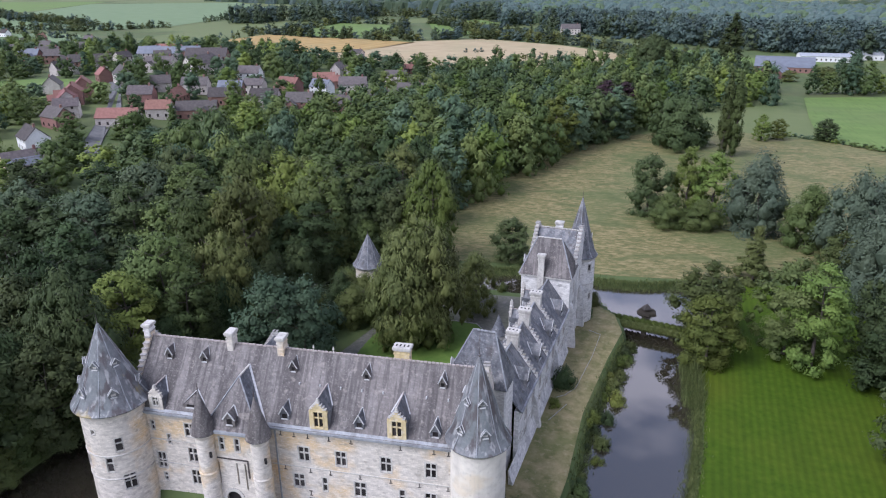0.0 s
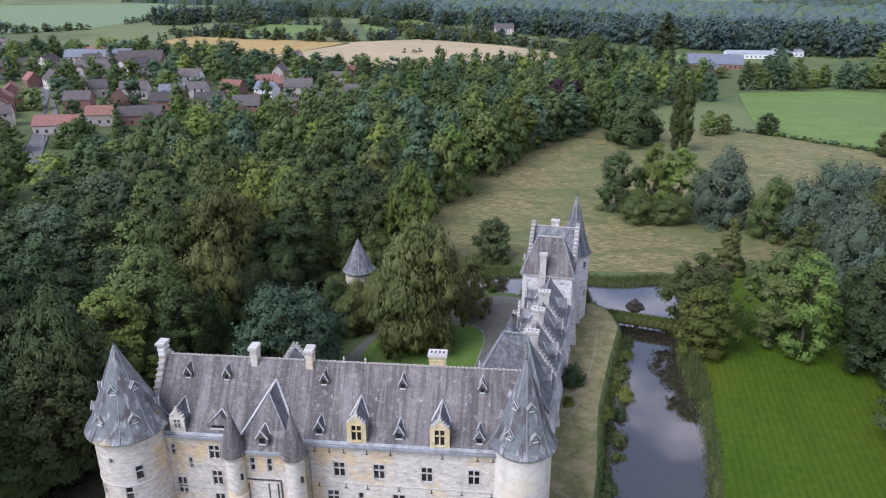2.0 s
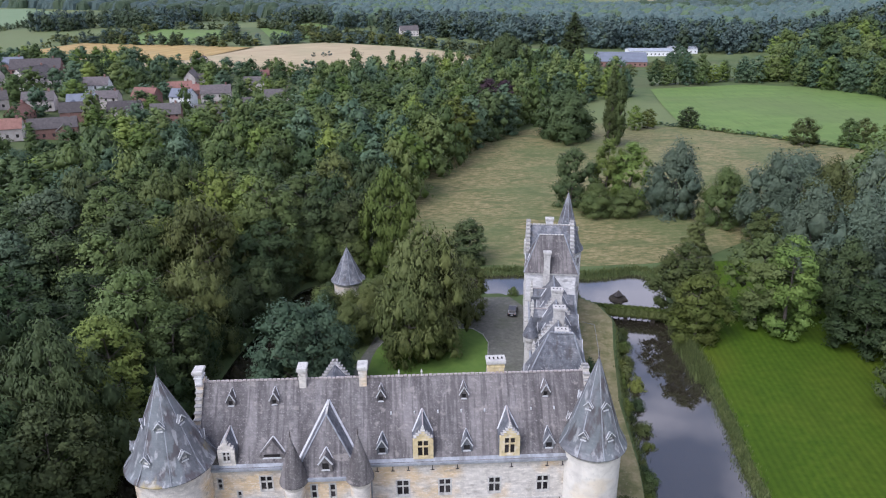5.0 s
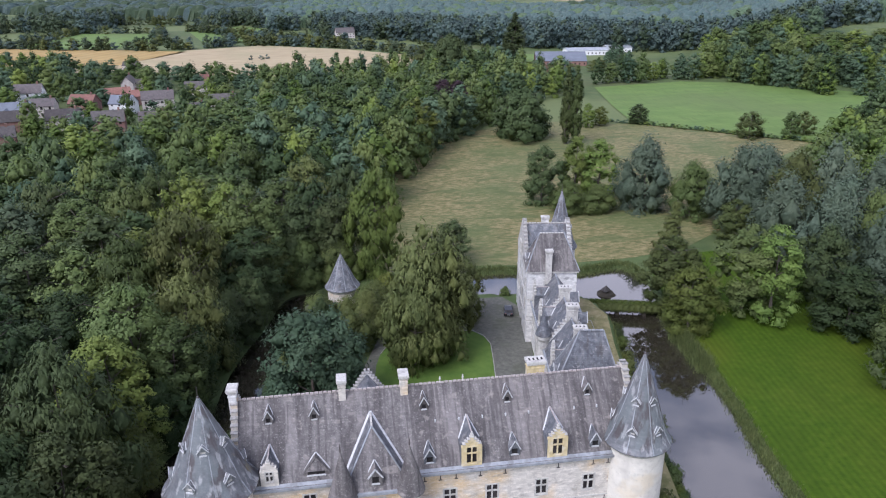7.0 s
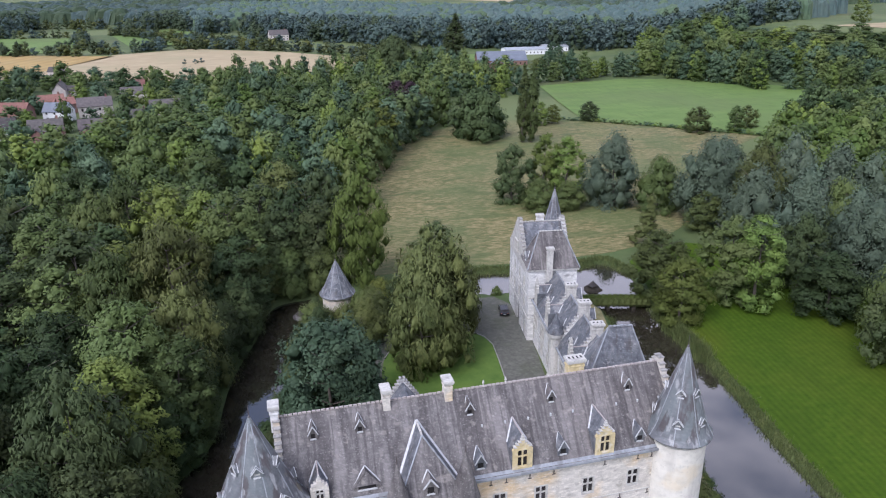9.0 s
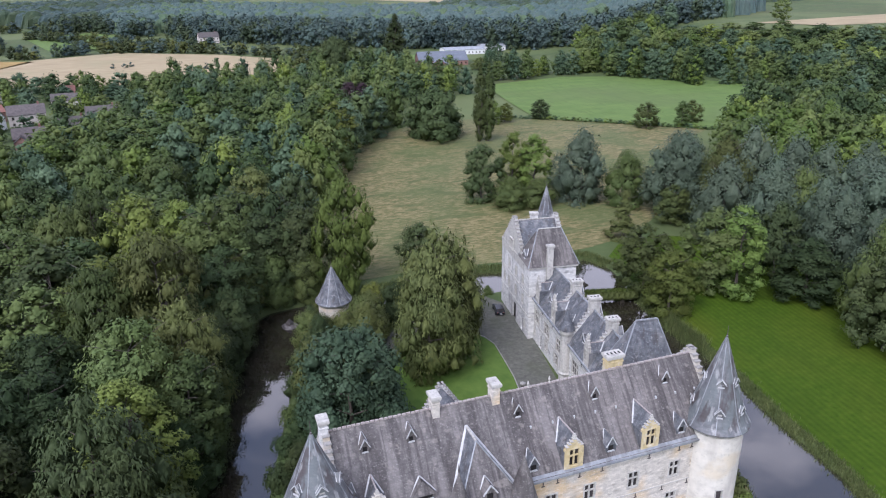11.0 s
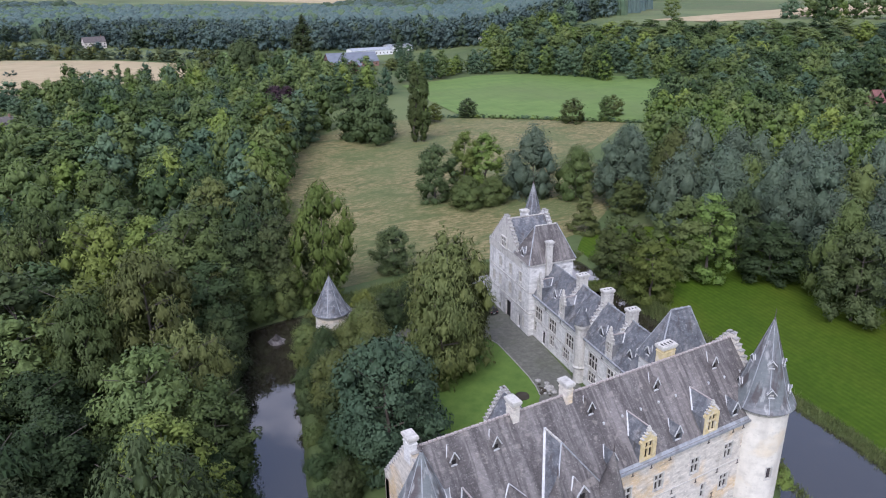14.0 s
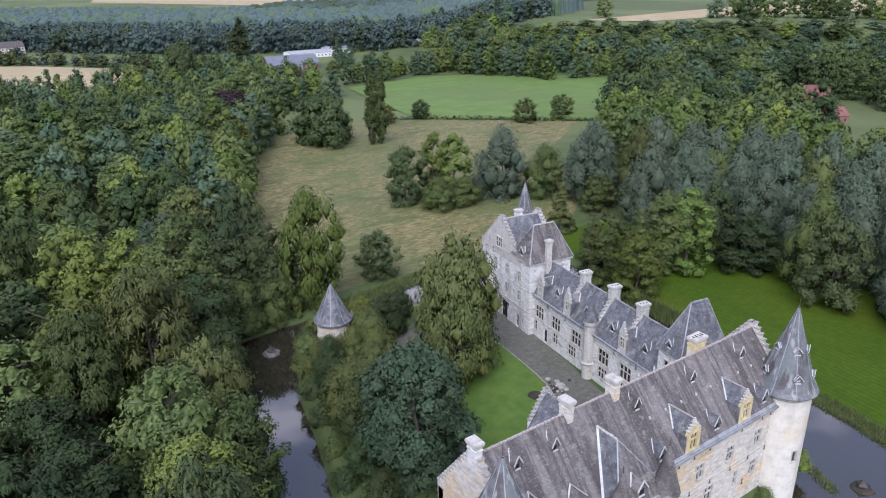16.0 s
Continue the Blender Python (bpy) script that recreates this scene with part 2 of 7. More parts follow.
F_PURPLE = foliage("copper_beech_leaves", (0.036, 0.022, 0.026), (0.060, 0.038, 0.040))
F_AUTUMN = foliage("russet_leaves", (0.090, 0.058, 0.022), (0.140, 0.090, 0.035))

M_GROUND = material("rough_grass_ground", [(0.3, (0.052, 0.080, 0.024)), (0.55, (0.080, 0.112, 0.036)), (0.75, (0.120, 0.132, 0.050))], 0.12, 10, bump=0.4, bump_scale=3,
                    second=[(0.02, 0.5, 0.7, (0.10, 0.095, 0.04), 0.6, ONE), (0.004, 0.48, 0.53, (0.135, 0.165, 0.06), 0.7, ONE)])
M_MEADOW = material("dry_meadow_grass", [(0.36, (0.086, 0.098, 0.032)), (0.5, (0.160, 0.144, 0.056)), (0.62, (0.258, 0.216, 0.102))], 0.5, 12, (1, 2.2, 1), bump=0.5, bump_scale=3,
                    second=[(0.035, 0.48, 0.62, (0.086, 0.116, 0.036), 0.65, ONE), (0.012, 0.50, 0.58, (0.112, 0.130, 0.046), 0.45, ONE), (0.9, 0.58, 0.7, (0.27, 0.235, 0.125), 0.5, (0.5, 2.5, 1)), (0.11, 0.56, 0.64, (0.072, 0.100, 0.030), 0.6, (0.6, 1.6, 1))])
M_LAWN = material("mown_lawn", [(0.3, (0.036, 0.070, 0.003)), (0.5, (0.048, 0.087, 0.004)), (0.7, (0.063, 0.101, 0.006))], 0.8, 9, bump=0.3, bump_scale=5, spec=0.15,
                  second=[(0.03, 0.46, 0.62, (0.080, 0.100, 0.008), 0.6, ONE), (0.16, 0.52, 0.66, (0.033, 0.062, 0.003), 0.4, (1, 0.5, 1))], bands=(7.5, 1.15, 0.08))
M_COURT_LAWN = material("courtyard_grass", [(0.3, (0.066, 0.122, 0.018)), (0.7, (0.110, 0.172, 0.030))], 0.5, 8, bump=0.3, bump_scale=5)
M_TERRACE = material("dry_terrace_grass", [(0.35, (0.125, 0.124, 0.046)), (0.5, (0.205, 0.183, 0.082)), (0.65, (0.280, 0.236, 0.126))], 0.5, 10, bump=0.4, bump_scale=5,
                     second=[(0.12, 0.5, 0.62, (0.118, 0.134, 0.042), 0.6, ONE), (1.4, 0.56, 0.68, (0.31, 0.268, 0.165), 0.5, ONE)])
M_GRAVEL = material("grey_gravel", [(0.3, (0.088, 0.088, 0.072)), (0.7, (0.150, 0.148, 0.122))], 1.5, 10, bump=0.3, bump_scale=20,
                    second=[(0.2, 0.5, 0.7, (0.085, 0.095, 0.055), 0.7, ONE), (0.9, 0.55, 0.7, (0.19, 0.185, 0.16), 0.5, ONE)])
M_WHEAT = material("ripe_wheat", [(0.3, (0.30, 0.235, 0.13)), (0.7, (0.42, 0.34, 0.20))], 0.05, 8, (1, 3, 1), second=[(0.02, 0.5, 0.7, (0.27, 0.25, 0.13), 0.6, ONE)])
M_GOLD = material("golden_stubble", [(0.3, (0.30, 0.20, 0.065)), (0.7, (0.38, 0.27, 0.10))], 0.05, 8, second=[(0.02, 0.5, 0.7, (0.26, 0.21, 0.09), 0.5, ONE)], bands=(20, 14, 0.06))
M_PASTURE = material("green_pasture", [(0.3, (0.096, 0.160, 0.034)), (0.7, (0.138, 0.205, 0.048))], 0.06, 9, (1, 2, 1), second=[(0.015, 0.5, 0.7, (0.105, 0.135, 0.045), 0.6, ONE), (0.2, 0.54, 0.66, (0.088, 0.128, 0.030), 0.5, (3, 0.5, 1))])
M_CROP = material("blue_green_crop", [(0.3, (0.125, 0.185, 0.085)), (0.7, (0.155, 0.215, 0.105))], 0.04, 8)
M_ASPHALT = material("asphalt", [(0.3, (0.10, 0.10, 0.10)), (0.7, (0.16, 0.16, 0.155))], 0.5, 6)
M_BRICK = material("red_brick", [(0.3, (0.18, 0.105, 0.085)), (0.7, (0.26, 0.155, 0.125))], 1.2, 6, per_object=0.2)
M_RENDERED = material("pale_render", [(0.3, (0.40, 0.36, 0.32)), (0.7, (0.55, 0.51, 0.47))], 0.8, 5, per_object=0.25)
M_TILE_RED = material("red_roof_tiles", [(0.3, (0.17, 0.085, 0.066)), (0.7, (0.25, 0.135, 0.105))], 1.0, 6, per_object=0.2)
M_TILE_DARK = material("dark_roof_tiles", [(0.3, (0.066, 0.059, 0.056)), (0.7, (0.122, 0.108, 0.101))], 1.0, 6, per_object=0.35)
M_METAL_ROOF = material("pale_metal_roof", [(0.3, (0.27, 0.29, 0.31)), (0.7, (0.36, 0.38, 0.40))], 0.5, 4, rough=0.5)
M_BLUE_ROOF = material("blue_sheet_roof", [(0.3, (0.125, 0.14, 0.165)), (0.7, (0.18, 0.195, 0.225))], 0.3, 4, rough=0.6)
M_WHITE = material("white_paint", [(0.3, (0.68, 0.68, 0.67)), (0.7, (0.80, 0.80, 0.79))], 2, 4, rough=0.6)
M_CAR = material("black_car_paint", [(0.3, (0.012, 0.013, 0.016)), (0.7, (0.02, 0.021, 0.025))], 1, 2, rough=0.2, spec=0.6)
M_TYRE = material("tyre_rubber", [(0.3, (0.015, 0.015, 0.015)), (0.7, (0.03, 0.03, 0.03))], 5, 3)
M_MUD = material("moat_bed", [(0.3, (0.03, 0.026, 0.018)), (0.7, (0.06, 0.05, 0.035))], 0.5, 5)

M_WATER = bpy.data.materials.new("moat_water")
M_WATER.use_nodes = True
n_, l_ = M_WATER.node_tree.nodes, M_WATER.node_tree.links
wb = n_["Principled BSDF"]
wb.inputs["Base Color"].default_value = (0.030, 0.026, 0.018, 1)
wb.inputs["Roughness"].default_value, wb.inputs["IOR"].default_value = 0.02, 1.45
wc = n_.new("ShaderNodeTexCoord")
wno = n_.new("ShaderNodeTexNoise")
wno.inputs["Scale"].default_value, wno.inputs["Detail"].default_value = 0.35, 3
l_.new(wc.outputs["Object"], wno.inputs["Vector"])
wbp = n_.new("ShaderNodeBump")
wbp.inputs["Strength"].default_value, wbp.inputs["Distance"].default_value = 0.03, 0.1
l_.new(wno.outputs["Fac"], wbp.inputs["Height"])
l_.new(wbp.outputs["Normal"], wb.inputs["Normal"])
w_gl = n_.new("ShaderNodeBsdfGlossy")
w_gl.inputs["Roughness"].default_value = 0.015
w_gl.inputs["Color"].default_value = (0.95, 0.97, 1.0, 1)
l_.new(wbp.outputs["Normal"], w_gl.inputs["Normal"])
w_fr = n_.new("ShaderNodeFresnel")
w_fr.inputs["IOR"].default_value = 1.333
w_rg = n_.new("ShaderNodeMapRange")
w_rg.inputs["To Min"].default_value = 0.085
l_.new(w_fr.outputs["Fac"], w_rg.inputs["Value"])
w_ms = n_.new("ShaderNodeMixShader")
l_.new(w_rg.outputs["Result"], w_ms.inputs["Fac"])
l_.new(wb.outputs["BSDF"], w_ms.inputs[1])
l_.new(w_gl.outputs["BSDF"], w_ms.inputs[2])
l_.new(w_ms.outputs["Shader"], n_["Material Output"].inputs["Surface"])


# ---- mesh helpers ----
class Shape:
    """Vertices and faces, gathered piece by piece, then linked as one mesh."""

    def __init__(self):
        self.v, self.f = [], []

    def add(self, verts, faces):
        k = len(self.v)
        self.v += [tuple(p) for p in verts]
        self.f += [tuple(i + k for i in face) for face in faces]
        return self

    def hexa(self, p):
        """A block from eight corners: the lower four in a ring, then the upper four."""
        return self.add(p, [(3, 2, 1, 0), (4, 5, 6, 7), (0, 1, 5, 4), (1, 2, 6, 5), (2, 3, 7, 6), (3, 0, 4, 7)])

    def box(self, x0, x1, y0, y1, z0, z1):
        return self.hexa([(x0, y0, z0), (x1, y0, z0), (x1, y1, z0), (x0, y1, z0), (x0, y0, z1), (x1, y0, z1), (x1, y1, z1), (x0, y1, z1)])

    def slab(self, pts, thick):
        """A flat polygon with a thickness below it along its own normal."""
        p = [Vector(a) for a in pts]
        nrm = (p[1] - p[0]).cross(p[-1] - p[0]).normalized()
        k = len(p)
        low = [a - nrm * thick for a in p]
        return self.add(p + low, [tuple(range(k)), tuple(range(2 * k - 1, k - 1, -1))] + [(i + k, (i + 1) % k + k, (i + 1) % k, i) for i in range(k)])

    def lathe(self, prof, n=32, cx=0.0, cy=0.0, wobble=0.0):
        vs = []
        for r, z in prof:
            for i in range(n):
                a = 2 * math.pi * i / n
                rr = r * (1 + wobble * noise.noise((math.cos(a) * 2, math.sin(a) * 2, z * 0.7)))
                vs.append((cx + rr * math.cos(a), cy + rr * math.sin(a), z))
        fs = [(j * n + i, j * n + (i + 1) % n, (j + 1) * n + (i + 1) % n, (j + 1) * n + i) for j in range(len(prof) - 1) for i in range(n)]
        if prof[0][0] > 0.001:
            fs.append(tuple(range(n - 1, -1, -1)))
        if prof[-1][0] > 0.001:
            fs.append(tuple((len(prof) - 1) * n + i for i in range(n)))
        return self.add(vs, fs)

    def bar(self, a, b, w, h=None, up=(0, 0, 1)):
        """A square bar from a to b."""
        a, b = Vector(a), Vector(b)
        d = (b - a).normalized()
        s = d.cross(Vector(up))
        s = (s if s.length > 1e-4 else d.cross(Vector((1, 0, 0)))).normalized() * w / 2
        t = s.cross(d).normalized() * (h or w) / 2
        return self.hexa([a - s - t, a + s - t, b + s - t, b - s - t, a - s + t, a + s + t, b + s + t, b - s + t])

    def move(self, m):
        self.v = [tuple(m @ Vector(p)) for p in self.v]
        return self


def link(name, shape, mat, parent=None, label="", smooth=False):
    me = bpy.data.meshes.new(name)
    me.from_pydata(shape.v, [], shape.f)
    me.materials.append(mat)
    if smooth:
        me.polygons.foreach_set("use_smooth", [True] * len(me.polygons))
    me.update()
    ob = new(name, me)
    if parent is not None:
        ob.parent = parent
    if label:
        tagged(ob, label)
    return ob


def part(name, shape, mat, parent, label="", smooth=False):
    return link(name, shape, mat, parent, label, smooth)


def pieces(name, shape, mat, parent):
    """Every eight-cornered block of a shape as an object of its own."""
    for k in range(0, len(shape.v), 8):
        one = Shape()
        one.hexa(shape.v[k:k + 8])
        part(name, one, mat, parent)


def thing(name, label, category, group="", at=None):
    ob = new(name)
    if at is not None:
        ob.matrix_world = at
    return tagged(ob, label, category, group)


def flat_map(p0, along, inward):
    """(u, z, d) to a place: u along a wall from p0, d into it."""
    p0, along, inward = Vector(p0), Vector(along).normalized(), Vector(inward).normalized()
    return lambda u, z, d: p0 + along * u + inward * d + Vector((0, 0, z))


def round_map(cx, cy, r, taper=0.0):
    """u is an angle in radians, from the front (-y) towards +x."""
    return lambda u, z, d: Vector((cx + (r + taper * (16 - z) - d) * math.sin(u), cy - (r + taper * (16 - z) - d) * math.cos(u), z))


def mapped_box(sh, mp, u0, u1, z0, z1, d0, d1):
    return sh.hexa([mp(u0, z0, d0), mp(u1, z0, d0), mp(u1, z0, d1), mp(u0, z0, d1), mp(u0, z1, d0), mp(u1, z1, d0), mp(u1, z1, d1), mp(u0, z1, d1)])


def pierced(mp, us, zs, holes, thick):
    """A wall in cells with real openings through it. holes: (u0, u1, z0, z1)."""
    us = sorted({round(u, 4) for u in list(us) + [h[0] for h in holes] + [h[1] for h in holes]})
    zs = sorted({round(z, 4) for z in list(zs) + [h[2] for h in holes] + [h[3] for h in holes]})
    sh, key = Shape(), {}

    def vert(i, j, d):
        k = (i, j, d)
        if k not in key:
            key[k] = len(sh.v)
            sh.v.append(tuple(mp(us[i], zs[j], d)))
        return key[k]

    def solid(i, j):
        if not (0 <= i < len(us) - 1 and 0 <= j < len(zs) - 1):
            return False
        u, z = (us[i] + us[i + 1]) / 2, (zs[j] + zs[j + 1]) / 2
        return not any(a < u < b and c < z < d for a, b, c, d in holes)

    for i in range(len(us) - 1):
        for j in range(len(zs) - 1):
            if not solid(i, j):
                continue
            sh.f.append((vert(i, j, 0), vert(i + 1, j, 0), vert(i + 1, j + 1, 0), vert(i, j + 1, 0)))
            sh.f.append((vert(i, j + 1, thick), vert(i + 1, j + 1, thick), vert(i + 1, j, thick), vert(i, j, thick)))
            for di, dj, (a, b) in ((-1, 0, ((0, 1), (0, 0))), (1, 0, ((1, 0), (1, 1))), (0, -1, ((0, 0), (1, 0))), (0, 1, ((1, 1), (0, 1)))):
                if not solid(i + di, j + dj):
                    p, q = (i + a[0], j + a[1]), (i + b[0], j + b[1])
                    sh.f.append((vert(*p, 0), vert(*p, thick), vert(*q, thick), vert(*q, 0)))
    return sh


def window(mp, u0, u1, z0, z1, parent, rows=(0.42,), cols=1, per_metre=1.0, mat=None, surround=0.14, recess=0.16, bar=0.075):
    """A stone-framed window in an opening: surround, mullion, transoms, and a glass pane in every light."""
    k = per_metre
    sh, bars = Shape(), Shape()
    s = surround
    mapped_box(sh, mp, u0 - s * k, u0 + 0.04 * k, z0 - s, z1 + s, -0.05, 0.24)
    mapped_box(sh, mp, u1 - 0.04 * k, u1 + s * k, z0 - s, z1 + s, -0.05, 0.24)
    mapped_box(sh, mp, u0 + 0.04 * k, u1 - 0.04 * k, z1 - 0.04, z1 + s, -0.047, 0.24)
    mapped_box(sh, mp, u0 + 0.04 * k, u1 - 0.04 * k, z0 - s, z0 + 0.04, -0.08, 0.24)
    ucuts = [u0 + (u1 - u0) * i / (cols + 1) for i in range(cols + 2)]
    zcuts = [z0] + [z1 - (z1 - z0) * r for r in sorted(rows, reverse=True)] + [z1]
    for u in ucuts[1:-1]:
        mapped_box(bars, mp, u - bar * k, u + bar * k, z0 + 0.04, z1 - 0.04, 0.02, 0.2)
    for z in zcuts[1:-1]:
        mapped_box(bars, mp, u0 + 0.04 * k, u1 - 0.04 * k, z - bar * 0.93, z + bar * 0.93, 0.03, 0.19)
    win = part("window", sh, mat or M_TRIM, parent)
    if len(bars.v):
        pieces("mullion", bars, mat or M_TRIM, win)
    for a, b in zip(ucuts, ucuts[1:]):
        for c, d in zip(zcuts, zcuts[1:]):
            g = Shape()
            mapped_box(g, mp, a, b, c, d, recess + 0.06, recess + 0.075)
            part("pane", g, M_GLASS, win)
    return win


# ---- ground and water ----
def rounded(poly, turns=2):
    for _ in range(turns):
        poly = [p for a, b in zip(poly, poly[1:] + poly[:1]) for p in ((0.75 * a[0] + 0.25 * b[0], 0.75 * a[1] + 0.25 * b[1]), (0.25 * a[0] + 0.75 * b[0], 0.25 * a[1] + 0.75 * b[1]))]
    return poly


MOAT = rounded([(64, -24), (69.6, -4.5), (71.4, 2.5), (72.6, 15), (74.8, 26), (76.8, 42), (76.5, 54), (78, 61), (80.5, 70), (82.5, 80), (80, 87.5), (69, 84.5),
                (60, 85), (55, 87.5), (46.9, 88.7), (35.5, 87), (20, 85.5), (7, 85), (-0.5, 83.5), (-3, 69), (-6, 61), (-8.5, 50), (-9.3, 38.7),
                (-11.5, 32.4), (-15.4, 26.6), (-20, 8.7), (-22, -4), (-20, -24)])
ISLAND = rounded([(-6.5, -0.4), (20, -0.9), (50.0, -1.4), (54.2, 0.8), (57.5, 12.4), (59.5, 29), (63.5, 47), (66.5, 58), (65, 66), (61.5, 70), (60, 73.5), (49.5, 71.3),
                  (38.5, 74), (25, 75), (13, 77), (10.5, 72), (4.2, 62.5), (1.1, 47), (-2.9, 34), (-6.5, 18), (-9, 4)])


def inside_distance(px, py, poly):
    """Signed distance to a polygon, positive inside, for arrays of points."""
    best, inside = np.full(px.shape, 1e9), np.zeros(px.shape, bool)
    for (ax, ay), (bx, by) in zip(poly, poly[1:] + poly[:1]):
        dx, dy = bx - ax, by - ay
        t = np.clip(((px - ax) * dx + (py - ay) * dy) / (dx * dx + dy * dy), 0, 1)
        best = np.minimum(best, np.hypot(px - ax - t * dx, py - ay - t * dy))
        if ay != by:
            inside ^= ((ay > py) != (by > py)) & (px < dx * (py - ay) / dy + ax)
    return np.where(inside, best, -best)


def ease(t):
    t = np.clip(t, 0, 1)
    return t * t * (3 - 2 * t)


def rise(x, y):
    """The land outside the moat: flat, higher towards the village."""
    return 1.0 + 13.0 * ease((-x - 45) / 130) * ease((520 - y) / 130) + 25 * ease((np.hypot(x, y) - 480) / 100) * ease((x - 0.55 * y) / 180)


def land(px, py):
    out, isl = inside_distance(px, py, MOAT), inside_distance(px, py, ISLAND)
    low = -1.3
    bank = rise(px, py)
    z = bank + (low - bank) * ease((out + 1.3) / 2.0)
    return np.where(isl > -1.5, np.maximum(z, low + (2.9 - low) * ease((isl + 0.8) / 1.5)), z)


far = [-5000, -3600, -2600, -1900, -1400, -1000, -760, -560, -420, -320, -240, -180, -140, -110, -85, -65, -50, -40, -33]
xs = np.array(far + list(np.arange(-28, 92, 0.9)) + [95, 100, 108, 120, 140, 170, 210, 270, 350, 400, 430, 460, 490, 520, 560, 600, 660, 760, 1000, 1400, 1900, 2600, 3600, 5000])
ys = np.array(far + list(np.arange(-28, 96, 0.9)) + [100, 106, 115, 130, 150, 180, 220, 270, 310, 350, 390, 420, 450, 480, 520, 570, 640, 800, 1000, 1400, 1900, 2600, 3600, 5000])
gx, gy = np.meshgrid(xs, ys)
gz = land(gx, gy)
gi = np.arange(gx.size).reshape(gx.shape)
ground_me = bpy.data.meshes.new("ground")
ground_me.from_pydata(np.stack([gx.ravel(), gy.ravel(), gz.ravel()], 1).tolist(), [],
                      np.stack([gi[:-1, :-1].ravel(), gi[:-1, 1:].ravel(), gi[1:, 1:].ravel(), gi[1:, :-1].ravel()], 1).tolist())
ground_me.materials.append(M_GROUND)
ground_me.polygons.foreach_set("use_smooth", [True] * len(ground_me.polygons))
ground = tagged(new("ground", ground_me), "rough green grassland round a moated castle", "ground", kind="structure")
water = link("water", Shape().add([(-45, -45, 0), (110, -45, 0), (110, 110, 0), (-45, 110, 0)], [(0, 1, 2, 3)]), M_WATER)
tagged(water, "still dark moat water reflecting the evening sky", "water", kind="structure")


def ground_z(x, y):
    """The height of the ground sheet itself, between its grid lines."""
    i, j = min(max(int(np.searchsorted(xs, x)) - 1, 0), len(xs) - 2), min(max(int(np.searchsorted(ys, y)) - 1, 0), len(ys) - 2)
    s, t = (x - xs[i]) / (xs[i + 1] - xs[i]), (y - ys[j]) / (ys[j + 1] - ys[j])
    return float((gz[j, i] * (1 - s) + gz[j, i + 1] * s) * (1 - t) + (gz[j + 1, i] * (1 - s) + gz[j + 1, i + 1] * s) * t)


def draped(name, poly, mat, label, category, lift=0.3):
    """A field that follows the ground, cut into small faces."""
    bm = bmesh.new()
    bm.faces.new([bm.verts.new((x, y, 0)) for x, y in poly])
    bmesh.ops.triangulate(bm, faces=bm.faces[:])
    for _ in range(4):
        bmesh.ops.subdivide_edges(bm, edges=[e for e in bm.edges if e.calc_length() > 18], cuts=1, use_grid_fill=True)
        bmesh.ops.triangulate(bm, faces=bm.faces[:])
    for v in bm.verts:
        v.co.z = ground_z(v.co.x, v.co.y) + lift
    bmesh.ops.recalc_face_normals(bm, faces=bm.faces[:])
    me = bpy.data.meshes.new(name)
    bm.to_mesh(me)
    bm.free()
    me.materials.append(mat)
    return tagged(new(name, me), label, category, kind="structure")


def sheet(name, poly, mat, label, category, lift=0.05, z=None):
    sh = Shape()
    pts = [(x, y, (float(rise(np.float64(x), np.float64(y))) if z is None else z) + lift) for x, y in poly]
    k = len(pts)
    low = [(x, y, h - 0.25 - lift) for x, y, h in pts]
    sh.add(pts + low, [tuple(range(k))] + [(i + k, (i + 1) % k + k, (i + 1) % k, i) for i in range(k)])
    return tagged(link(name, sh, mat), label, category, kind="structure")


